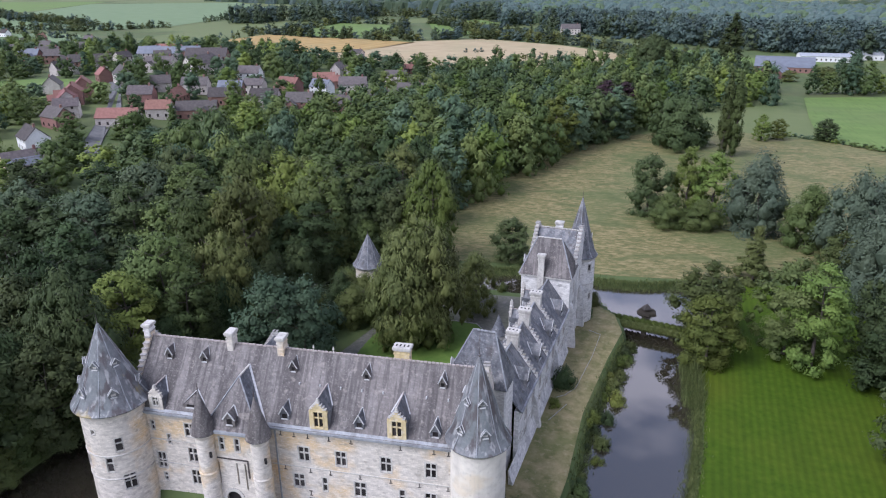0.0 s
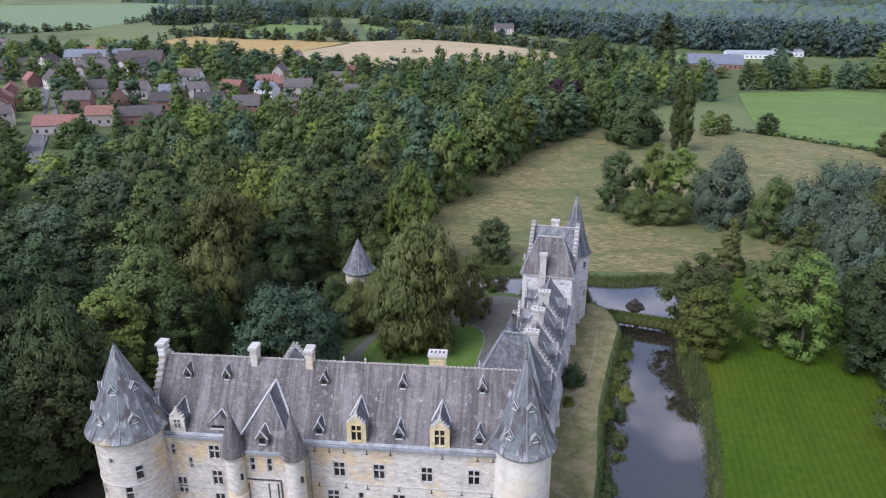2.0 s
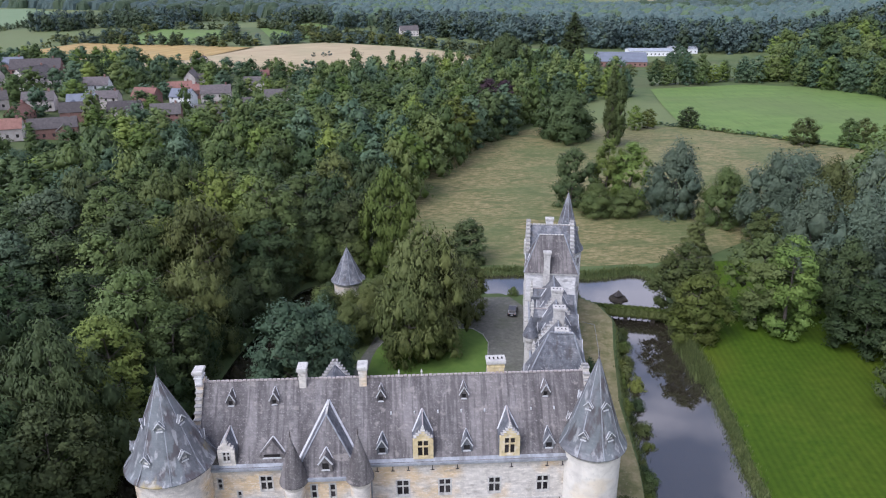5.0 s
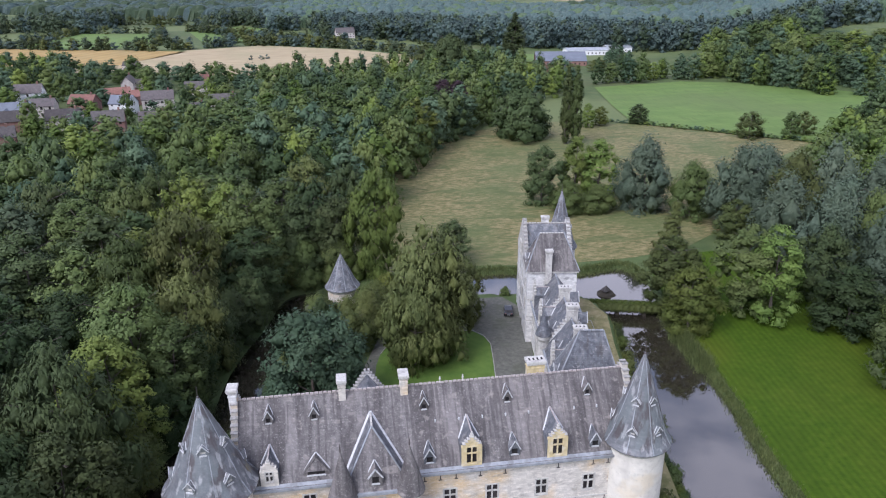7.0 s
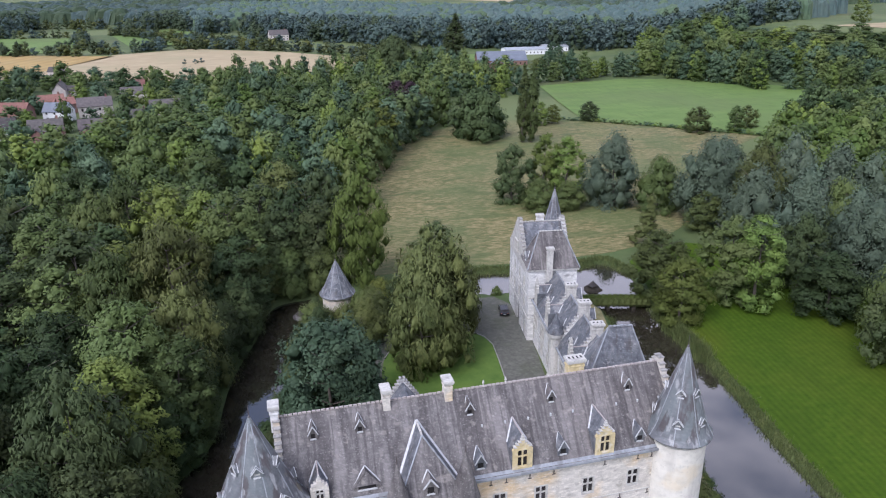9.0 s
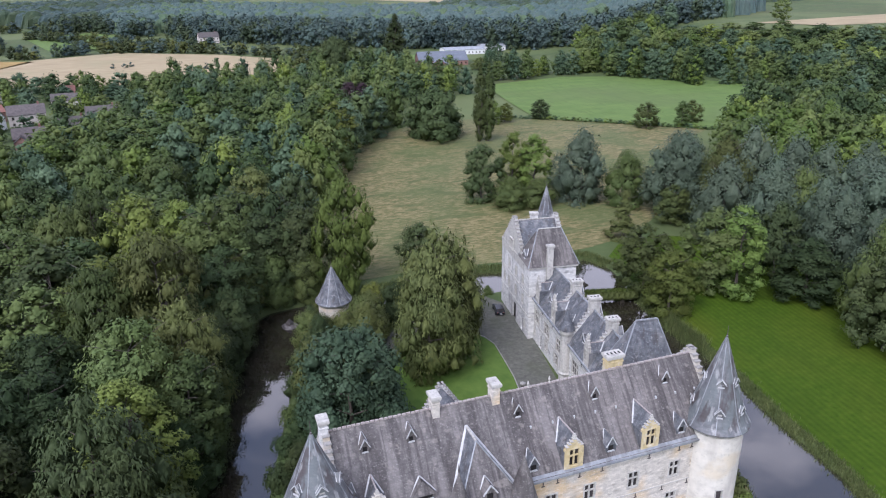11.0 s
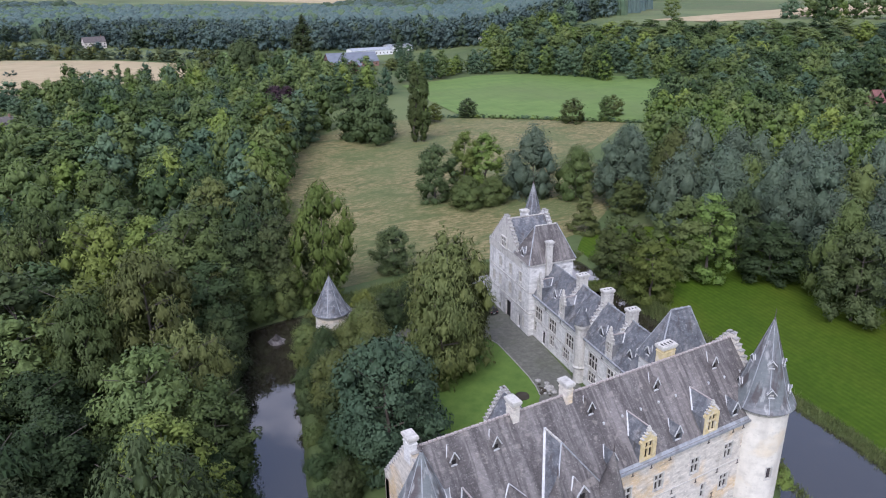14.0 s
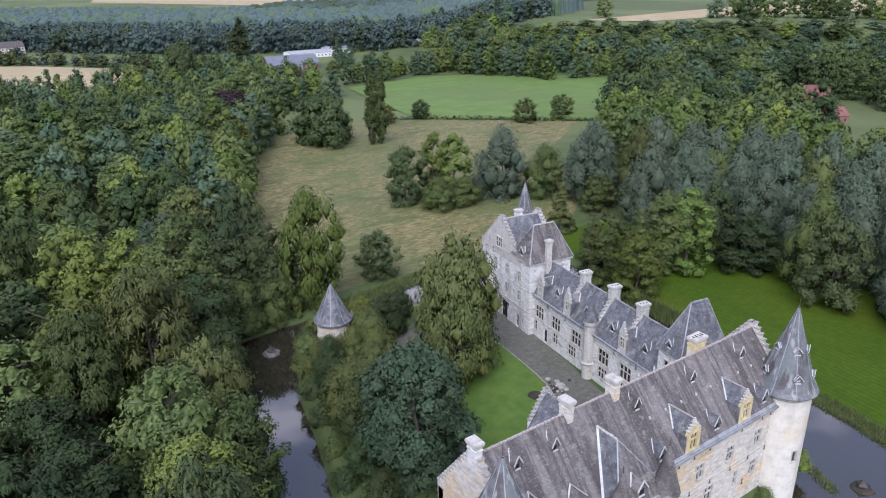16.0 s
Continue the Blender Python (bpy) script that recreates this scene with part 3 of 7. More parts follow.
sheet("meadow", [(15, 92), (40, 93), (62, 90), (84, 91), (100, 95), (135, 120), (150, 160), (195, 190), (220, 205), (171, 238), (120, 262), (95, 262), (64, 240), (35, 190), (12, 132)],
      M_MEADOW, "dry yellowing hay meadow behind the moat", "meadow")
sheet("lawn", [(66.5, -30), (71.4, -4), (73.2, 3), (74.4, 15), (76.6, 26), (78.6, 42), (78.6, 54), (80.2, 62), (83, 72), (85.5, 84), (92, 90), (106, 92), (124, 80), (126, 40), (118, 0), (112, -40)],
      M_LAWN, "striped mown lawn beside the moat", "lawn")
for poly, mat, label, category in (
        ([(-330, 647), (-318, 719), (-189, 677), (-123, 647), (-158, 548), (-212, 550), (-273, 562)], M_GOLD, "golden stubble field with tramlines", "field"),
        ([(-237, 511), (-158, 546), (-126, 659), (-59, 693), (26, 632), (81, 563), (74, 464), (33, 480), (-13, 451), (-57, 460), (-118, 458), (-167, 444), (-194, 434)], M_WHEAT, "pale ripe wheat field", "field"),
        ([(-938, 1011), (-1106, 1467), (-784, 1563), (-531, 1248), (-504, 823), (-569, 750), (-713, 762)], M_CROP, "blue-green crop field on the far slope", "field"),
        ([(-305, 736), (-296, 906), (-197, 883), (-169, 714), (-243, 684)], M_PASTURE, "bright green pasture behind the stubble", "field"),
        ([(-171, 917), (-113, 992), (-75, 926), (-54, 749), (-124, 741)], M_PASTURE, "green pasture beyond the wheat", "field"),
        ([(119, 644), (162, 565), (225, 529), (208, 493), (156, 498), (112, 559)], M_PASTURE, "narrow green pasture below the woods", "field"),
        ([(170, 360), (232, 372), (273, 356), (309, 313), (342, 284), (271, 238), (212, 193), (183, 220), (150, 250), (158, 300)], M_PASTURE, "green pasture with a hedge", "field"),
        ([(433, 424), (596, 450), (851, 479), (1184, 524), (732, 312), (565, 369), (461, 372)], M_WHEAT, "pale wheat field on the rise", "field"),
        ([(359, 2296), (522, 1873), (672, 1466), (876, 1522), (1101, 2201), (604, 3448)], M_WHEAT, "far pale wheat field", "field"),
        ([(-655, 698), (-543, 694), (-460, 612), (-441, 530), (-477, 501)], M_CROP, "green crop field beside the village", "field"),
        ([(-260, 265), (-240, 279), (-201, 274), (-171, 232), (-195, 225), (-199, 197)], M_PASTURE, "green paddock in the village", "field"),
        ([(-1500, 700), (-1900, 1500), (-1150, 1600), (-960, 1000), (-800, 700)], M_PASTURE, "far green field", "field")):
    draped("field", poly, mat, label, category, 0.35)
sheet("road", [(-228, 304), (-192, 265), (-156, 212), (-132, 166), (-122, 147), (-116, 149), (-126, 167), (-150, 213), (-187, 266), (-224, 305)], M_ASPHALT, "grey village road", "road", 0.35)

sheet("courtyard", [(14, 14), (40, 14), (47.6, 52), (49, 64), (46, 70), (36, 70), (20, 60), (14, 40)], M_GRAVEL, "grey gravel courtyard between the castle ranges", "courtyard", 0.03, 2.9)
sheet("courtyard_lawn", rounded([(17, 14.5), (17, 39), (18, 48), (21, 54), (36, 57), (39.6, 52), (38.6, 44), (37.4, 36), (35.5, 31), (31, 29), (29, 14.5)], 1), M_COURT_LAWN, "bright green grass plot in the courtyard", "lawn", 0.08, 2.9)
sheet("terrace_grass", [(50, 1), (54.6, 1.5), (56.7, 13), (58.4, 29), (62.3, 47), (65.1, 58), (63.8, 65), (60.5, 69), (57, 69), (55, 50), (51, 30), (48, 12)], M_TERRACE, "dry grass terrace along the castle wing", "terrace", 0.04, 2.9)

# ---- the main range of the castle ----
SLOPE = 1.136
EAVE_Z, EAVE_Y, RIDGE_Y = 15.65, -0.5, 6.1
RIDGE_Z = EAVE_Z + (RIDGE_Y - EAVE_Y) * SLOPE
END_X = 46.2


def roof_z(y):
    return EAVE_Z + (y - EAVE_Y) * SLOPE


def roof_y(z):
    return EAVE_Y + (z - EAVE_Z) / SLOPE


def roof_plane(name, a, b, c, d, mat, parent, n=36, m=10, sag=0.05, label=""):
    """A roof slope from eave a-b to ridge d-c, slightly uneven, with an underside."""
    a, b, c, d = Vector(a), Vector(b), Vector(c), Vector(d)
    nrm = (b - a).cross(d - a).normalized()
    sh = Shape()
    for low in (0, 1):
        for j in range(m + 1):
            for i in range(n + 1):
                s, t = i / n, j / m
                p = (a * (1 - s) + b * s) * (1 - t) + (d * (1 - s) + c * s) * t
                if low:
                    p = p - nrm * 0.2
                elif 0 < i < n and 0 < j < m:
                    p = p + nrm * sag * (noise.noise(p * 0.35) + 0.4 * noise.noise(p * 1.7))
                sh.v.append(tuple(p))
    k, w = (n + 1) * (m + 1), n + 1
    for j in range(m):
        for i in range(n):
            q = j * w + i
            sh.f.append((q, q + 1, q + w + 1, q + w))
            sh.f.append((k + q + w, k + q + w + 1, k + q + 1, k + q))
    for j in range(m):
        for q, r in ((j * w, (j + 1) * w), ((j + 1) * w + n, j * w + n)):
            sh.f.append((q, r, r + k, q + k))
    for i in range(n):
        for q, r in ((i + 1, i), (m * w + i, m * w + i + 1)):
            sh.f.append((q, r, r + k, q + k))
    return part(name, sh, mat, parent, label)


def ridge_cap(name, a, b, mat, parent, step=0.5, size=0.22):
    a, b = Vector(a), Vector(b)
    k = max(1, int((b - a).length / step))
    sh = Shape()
    for i in range(k):
        p, q = a.lerp(b, i / k), a.lerp(b, (i + 0.80) / k)
        up = Vector((0, 0, 0.03 * (i % 2)))
        sh.bar(p + up, q + up, size, size * 0.8)
    return part(name, sh, mat, parent)


def crow_gable(name, mp, width, eave, peak, base, thick, mat, parent, steps=9, over=0.55, cap=True):
    """A stepped gable wall: mp maps (u across, z, depth). Each step carries a cap stone."""
    sh, cp = Shape(), Shape()
    h, run = (peak - eave) / steps, width / 2 / steps
    up = over * 0.55
    ring = [(0, base)]
    for i in range(steps):
        ring += [(i * run, eave + (i + 1) * h + up), ((i + 1) * run, eave + (i + 1) * h + up)]
        if cap:
            s = run + 0.12
            zc = eave + (i + 1) * h + up
            for q in (i * run - 0.1, width - i * run - s + 0.02):
                mapped_box(cp, mp, q, q + s + 0.08, zc, zc + 0.10, -0.06, thick + 0.06)
    ring += [(width - u, z) for u, z in ring[::-1][1:]]
    k = len(ring)
    sh.add([mp(u, z, 0) for u, z in ring] + [mp(u, z, thick) for u, z in ring],
           [tuple(range(k - 1, -1, -1)), tuple(range(k, 2 * k))] + [(i, (i + 1) % k, k + (i + 1) % k, k + i) for i in range(k)])
    g = part(name, sh, mat, parent)
    if cap:
        pieces("cap_stone", cp, M_CAP, g)
    return g


def chimney(parent, x0, x1, y0, y1, z0, z1, mat, pots=0, name="chimney"):
    sh = Shape().box(x0, x1, y0, y1, z0, z1 - 0.5)
    sh.box(x0 - 0.07, x1 + 0.07, y0 - 0.07, y1 + 0.07, z1 - 1.0, z1 - 0.86)
    ch = part(name, sh, mat, parent)
    cp = Shape().box(x0 - 0.12, x1 + 0.12, y0 - 0.12, y1 + 0.12, z1 - 0.5, z1 - 0.32)
    cp.box(x0 - 0.19, x1 + 0.19, y0 - 0.19, y1 + 0.19, z1 - 0.32, z1 - 0.08)
    cp.box(x0 - 0.14, x1 + 0.14, y0 - 0.14, y1 + 0.14, z1 - 0.08, z1)
    part("chimney_cap", cp, M_TRIM, ch)
    # flat near-black patches on the cap, for the dark inside of flues
    for i in range(pots):
        f0, f1 = (i + 0.3) / pots, (i + 0.7) / pots
        if x1 - x0 >= y1 - y0:
            fl = Shape().box(x0 + (x1 - x0) * f0, x0 + (x1 - x0) * f1, y0 + 0.32, y1 - 0.32, z1, z1 + 0.02)
        else:
            fl = Shape().box(x0 + 0.2, x1 - 0.2, y0 + (y1 - y0) * f0, y0 + (y1 - y0) * f1, z1, z1 + 0.02)
        part("flue", fl, M_DARK, ch)
    return ch


def dormer(parent, tf, width, ridge, eave, y_front, y_back, y_eave, z_front, cheek, roof, opening, verge=M_VERGE, proud=0.12, hipped=0.0, fill=M_DARK, lead=1.0):
    """A slated roof dormer in the local frame tf, in which the roof behind rises with y. Valleys run from the ridge's back end to the eaves."""
    w = width / 2
    t = lambda *p: tf @ Vector(p)
    body = Shape()
    for s in (-1, 1):
        q = [t(s * w, y_front, z_front), t(s * w, y_eave, eave), t(s * w, y_front, eave)]
        body.slab(q if s < 0 else q[::-1], 0.08)
    u0, u1, z0, z1 = opening
    body.hexa([t(*p) for p in ((-w, y_front, z_front), (u0, y_front, z_front), (u0, y_front + 0.1, z_front), (-w, y_front + 0.1, z_front),
                               (-w, y_front, eave), (u0, y_front, eave), (u0, y_front + 0.1, eave), (-w, y_front + 0.1, eave))])
    body.hexa([t(*p) for p in ((u1, y_front, z_front), (w, y_front, z_front), (w, y_front + 0.1, z_front), (u1, y_front + 0.1, z_front),
                               (u1, y_front, eave), (w, y_front, eave), (w, y_front + 0.1, eave), (u1, y_front + 0.1, eave))])
    body.slab([t(-w, y_front, eave), t(w, y_front, eave), t(0, y_front + hipped, ridge)], 0.08)
    d = part("dormer", body, cheek, parent)
    rf = Shape()
    for s in (-1, 1):
        e = eave - 0.12
        q = [t(0, y_front - proud + hipped, ridge + 0.05), t(s * (w + 0.12), y_front - proud, e), t(s * (w + 0.12), y_eave, e), t(0, y_back, ridge + 0.05)]
        rf.slab(q if s > 0 else q[::-1], 0.07)
    part("dormer_roof", rf, roof, d)
    vg = Shape()
    for s in (-1, 1):
        if not hipped:
            vg.bar(t(0, y_front - proud - 0.02, ridge + 0.1), t(s * (w + 0.14), y_front - proud - 0.02, eave - 0.08), 0.1 * lead, 0.16 * lead)
        vg.bar(t(0, y_back, ridge + 0.06), t(s * (w + 0.1), y_eave, eave - 0.04), 0.16 * lead, 0.07 * lead)
    pieces("verge", vg, verge, d)
    # a block fills the opening, by default near-black for the unlit inside
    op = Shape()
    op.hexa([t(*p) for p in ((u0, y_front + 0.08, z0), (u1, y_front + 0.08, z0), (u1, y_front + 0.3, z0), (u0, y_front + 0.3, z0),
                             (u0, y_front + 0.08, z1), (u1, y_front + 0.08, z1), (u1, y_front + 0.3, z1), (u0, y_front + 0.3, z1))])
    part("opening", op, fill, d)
    sl = Shape()
    sl.hexa([t(*p) for p in ((u0 - 0.1, y_front - 0.1, z0 - 0.12), (u1 + 0.1, y_front - 0.1, z0 - 0.12), (u1 + 0.1, y_front + 0.06, z0 - 0.12), (u0 - 0.1, y_front + 0.06, z0 - 0.12),
                             (u0 - 0.1, y_front - 0.1, z0), (u1 + 0.1, y_front - 0.1, z0), (u1 + 0.1, y_front + 0.06, z0), (u0 - 0.1, y_front + 0.06, z0))])
    part("sill", sl, verge, d)
    return d


def stone_dormer(parent, mp, tf, width, eave, peak, base, ridge, y_back, y_eave, mat, steps=5, win=None, roof=None, verge=True):
    """A wall dormer: a stepped stone gable with a cross window, and a slated roof behind it."""
    if win is None:
        win = (-0.62, 0.62, base + 0.55, eave + 0.25)
    gm = lambda u, z, d: mp(u - width / 2, z, d)
    sh = pierced(gm, [0, width], [base, eave + 0.3], [(win[0] + width / 2, win[1] + width / 2, win[2], win[3])], 0.4)
    h = (peak - eave - 0.3) / steps
    cp = Shape()
    for i in range(steps):
        half = width / 2 * (1 - (i + 0.55) / (steps + 0.35))
        z0 = eave + 0.3 + i * h
        mapped_box(sh, gm, width / 2 - half, width / 2 + half, z0, z0 + h, 0.002, 0.396)
        s = min(width / 2 / steps + 0.05, half)
        mapped_box(cp, gm, width / 2 - half - 0.05, width / 2 - half + s, z0 + h, z0 + h + 0.09, -0.06, 0.45)
        mapped_box(cp, gm, width / 2 + half - s, width / 2 + half + 0.05, z0 + h, z0 + h + 0.09, -0.06, 0.45)
    g = part("stone_dormer", sh, mat, parent, "stepped stone gable dormer")
    pieces("cap_stone", cp, M_TRIM if mat is M_YELLOW else mat, g)
    part("finial", mapped_box(mapped_box(Shape(), gm, width / 2 - 0.17, width / 2 + 0.17, peak + 0.08, peak + 0.4, 0.03, 0.37), gm, width / 2 - 0.09, width / 2 + 0.09, peak + 0.4, peak + 0.62, 0.1, 0.3), M_TRIM, g)
    w = window(lambda u, z, d: mp(u, z, d), win[0], win[1], win[2], win[3], g, rows=(0.4,), surround=0.1, mat=mat if mat is M_YELLOW else M_TRIM)
    t = lambda *p: tf @ Vector(p)
    rf, vg = Shape(), Shape()
    hw = width / 2
    for s in (-1, 1):
        q = [t(0, 0.3, ridge), t(s * hw, 0.3, eave), t(s * hw, y_eave, eave), t(0, y_back, ridge)]
        rf.slab(q if s > 0 else q[::-1], 0.12)
        if verge:
            vg.bar(t(0, y_back, ridge + 0.05), t(s * hw, y_eave, eave + 0.05), 0.17, 0.08)
        q = [t(s * hw * 0.97, 0.1, base), t(s * hw * 0.97, y_eave, eave), t(s * hw * 0.97, 0.1, eave)]
        part("cheek", Shape().slab(q if s < 0 else q[::-1], 0.1), roof or M_SLATE_BLUE, g)
    part("dormer_roof", rf, roof or M_SLATE_BLUE, g)
    part("dormer_ridge", Shape().bar(t(0, 0.35, ridge + 0.04), t(0, y_back, ridge + 0.04), 0.14, 0.11), M_RIDGE, g)
    if verge:
        pieces("verge", vg, M_VERGE, g)
    return g


castle = thing("castle_range", "long pale limestone castle range with a steep slate roof", "castle")
FRONT = flat_map((0, 0, 0), (1, 0, 0), (0, 1, 0))
front_wins = [(23.2, 24.6), (28.15, 29.5), (34.0, 35.35), (39.7, 41.05)]
holes = [(a, b, 10.62, 12.8) for a, b in front_wins]
low_wins = [(22.2, 23.65, 6.4, 8.5), (30.4, 31.9, 6.2, 8.45), (39.6, 41.0, 6.1, 8.25)]
narrow = [(26.1, 26.75, 6.3, 8.45), (36.3, 37.0, 6.1, 8.2)]
west = [(7.5, 8.85, 12.1, 14.1), (7.5, 8.8, 8.1, 10.3), (7.5, 8.75, 4.4, 6.75)]
west_small = [(2.62, 3.15, 12.5, 13.95), (4.75, 5.2, 10.6, 12.1), (3.3, 3.85, 4.4, 5.7)]
west_pair = [(2.75, 4.0, 6.5, 9.0)]
bottom = [(24.0, 25.2, 3.4, 5.0), (33.5, 34.8, 3.4, 5.0)]
part("front_wall", pierced(FRONT, list(np.linspace(0, END_X, 24)), [-0.8, 5.0, 10.0, EAVE_Z - 0.2], holes + low_wins + narrow + west + west_small + west_pair + bottom, 0.9), M_STONE, castle)
for a, b, c, d in holes + low_wins + west + bottom:
    window(FRONT, a, b, c, d, castle)
for a, b, c, d in west_pair:
    window(FRONT, a, b, c, d, castle, rows=(0.5,))
for a, b, c, d in narrow + west_small:
    window(FRONT, a, b, c, d, castle, rows=(0.5,), cols=0, surround=0.1)
BACK = flat_map((END_X, 12.4, 0), (-1, 0, 0), (0, -1, 0))
back_holes = [(x, x + 1.3, z, z + 2.1) for x in (3, 9, 15, 21, 34, 40) for z in (5, 10.5)]
part("back_wall", pierced(BACK, [0, END_X], [1.0, EAVE_Z - 0.2], back_holes, 0.9), M_STONE, castle)
for a, b, c, d in back_holes:
    window(BACK, a, b, c, d, castle)
crow_gable("west_gable", flat_map((0.0, 12.5, 0), (0, -1, 0), (1, 0, 0)), 12.6, EAVE_Z - 0.3, RIDGE_Z + 0.25, 1.0, 0.7, M_STONE, castle, 13)
crow_gable("east_gable", flat_map((END_X + 0.3, -0.1, 0), (0, 1, 0), (-1, 0, 0)), 12.6, EAVE_Z - 0.3, RIDGE_Z + 0.25, 1.0, 0.7, M_STONE, castle, 13)
roof_plane("front_roof", (0.7, EAVE_Y, EAVE_Z), (END_X - 0.4, EAVE_Y, EAVE_Z), (END_X - 0.4, RIDGE_Y, RIDGE_Z), (0.7, RIDGE_Y, RIDGE_Z), M_SLATE, castle, 90, 16, 0.07, "weathered grey slate roof slope")
roof_plane("back_roof", (END_X - 0.4, 2 * RIDGE_Y - EAVE_Y, EAVE_Z), (0.7, 2 * RIDGE_Y - EAVE_Y, EAVE_Z), (0.7, RIDGE_Y, RIDGE_Z), (END_X - 0.4, RIDGE_Y, RIDGE_Z), M_SLATE, castle, 60, 10)
ridge_cap("ridge_tiles", (0.7, RIDGE_Y, RIDGE_Z + 0.04), (END_X - 0.4, RIDGE_Y, RIDGE_Z + 0.04), M_RIDGE, castle)
gut = Shape().box(0.2, 11.6, -0.70, -0.46, EAVE_Z - 0.24, EAVE_Z + 0.03).box(19.3, END_X - 1.5, -0.70, -0.46, EAVE_Z - 0.24, EAVE_Z + 0.03)
part("gutter", gut, M_LEAD, castle, "dull grey lead gutter")
flash = Shape()
for a, b in ((0.8, 11.6), (19.3, END_X - 1.5)):
    flash.slab([(a, -0.46, roof_z(-0.46) + 0.06), (b, -0.46, roof_z(-0.46) + 0.06), (b, -0.2, roof_z(-0.2) + 0.06), (a, -0.2, roof_z(-0.2) + 0.06)], 0.04)
part("eaves_flashing", flash, M_LEAD, castle)
cornice = Shape().box(0, 11.7, -0.3, 0.05, EAVE_Z - 0.62, EAVE_Z - 0.3).box(19.2, END_X - 1.5, -0.3, 0.05, EAVE_Z - 0.62, EAVE_Z - 0.3)
part("cornice", cornice, M_TRIM, castle)
course = Shape().box(19.5, END_X - 2.5, -0.07, 0.02, 9.62, 9.76).box(1.5, 11.5, -0.07, 0.02, 11.05, 11.2).box(1.5, 11.5, -0.07, 0.02, 7.35, 7.5)
part("string_course", course, M_TRIM, castle)


def wall_anchor(mp, u, z, parent, h=0.78, k=1.25):
    sh = Shape()
    mapped_box(sh, mp, u - 0.04 * k, u + 0.04 * k, z - h / 2, z + h / 2, -0.06, 0.02)
    mapped_box(sh, mp, u - 0.17 * k, u + 0.17 * k, z + h / 2 - 0.09, z + h / 2, -0.06, 0.02)
    mapped_box(sh, mp, u - 0.17 * k, u + 0.17 * k, z - h / 2, z - h / 2 + 0.09, -0.06, 0.02)
    return part("wall_anchor", sh, M_IRON, parent)


for x in (21.0, 22.8, 24.6, 27.4, 30.3, 36.6, 40.8, 42.6):
    wall_anchor(FRONT, x, 14.55, castle)
for x in (21.2, 24.6, 27.3, 31.2, 35.2, 38.9, 42.5):
    wall_anchor(FRONT, x, 9.35, castle)
for x in (24.4, 32.2, 38.5):
    wall_anchor(FRONT, x, 5.7, castle)
part("downpipe", Shape().box(20.2, 20.36, -0.2, -0.04, 2, EAVE_Z - 0.3), M_LEAD, castle)
part("downpipe", Shape().box(42.9, 43.04, -0.2, -0.04, 2, EAVE_Z - 0.3), M_LEAD, castle)

# dormers of the front slope
for x in (26.35, 36.3):
    stone_dormer(castle, flat_map((x, -0.28, 0), (1, 0, 0), (0, 1, 0)), Matrix.Translation((x, -0.28, 0)), 2.35, 18.25, 19.75, EAVE_Z + 0.05, 20.2, roof_y(20.2) + 0.28, roof_y(18.2) + 0.28, M_YELLOW, 4)
stone_dormer(castle, flat_map((4.1, -0.28, 0), (1, 0, 0), (0, 1, 0)), Matrix.Translation((4.1, -0.28, 0)), 1.9, 17.7, 18.9, EAVE_Z + 0.05, 19.25, roof_y(19.25) + 0.28, roof_y(17.7) + 0.28, M_STONE, 3, win=(-0.4, 0.4, 16.5, 17.8))
for x in (4.05, 9.1, 21.55, 31.35, 41.05):
    dormer(castle, Matrix.Translation((x, 0, 0)), 0.86, 22.55, 21.65, 4.15, roof_y(22.55), roof_y(21.65), roof_z(4.15) - 0.05, M_SLATE, M_SLATE, (-0.24, 0.24, 21.05, 21.7), lead=0.7)
for x in (21.65, 31.4, 40.95):
    dormer(castle, Matrix.Translation((x, 0, 0)), 1.1, 18.35, 17.3, 0.2, roof_y(18.35), roof_y(17.3), roof_z(0.2) - 0.05, M_SLATE_BLUE, M_SLATE_BLUE, (-0.34, 0.34, 16.6, 17.4), lead=0.75)
dormer(castle, Matrix.Translation((9.1, 0, 0)), 2.7, 18.25, 16.95, 0.2, roof_y(18.25), roof_y(16.95), roof_z(0.2) - 0.05, M_SLATE, M_SLATE, (-0.95, 0.95, 16.5, 16.95), hipped=0.8)

# chimneys
chimney(castle, -0.2, 0.65, 5.5, 6.8, RIDGE_Z - 1.5, 24.9, M_STONE_GREY)
chimney(castle, 11.95, 12.75, 5.35, 6.75, 21.6, 25.0, M_STONE)
chimney(castle, 19.0, 19.85, 5.35, 6.75, 21.6, 25.0, M_STONE)
chimney(castle, 34.35, 36.35, 6.35, 7.5, 22.0, 24.75, M_YELLOW, pots=4)
for x in (23.7, 26.4):
    part("finial", Shape().lathe([(0.16, RIDGE_Z), (0.05, RIDGE_Z + 0.3), (0.14, RIDGE_Z + 0.5), (0.02, RIDGE_Z + 0.9)], 8, x, RIDGE_Y), M_TRIM, castle)

# lead patches under the chimneys and a row of snow hooks
for x in (12.4, 19.4):
    y0, y1 = 4.0, 5.3
    part("flashing", Shape().slab([(x - 0.8, y0, roof_z(y0) + 0.1), (x + 0.8, y0, roof_z(y0) + 0.1), (x + 0.8, y1, roof_z(y1) + 0.1), (x - 0.8, y1, roof_z(y1) + 0.1)], 0.03), M_SLATE, castle)
for i in range(9):
    x = 22.7 + 2.75 * i
    part("roof_hook", Shape().box(x - 0.08, x + 0.08, 3.1, 3.3, roof_z(3.15), roof_z(3.15) + 0.3), M_VERGE, castle)

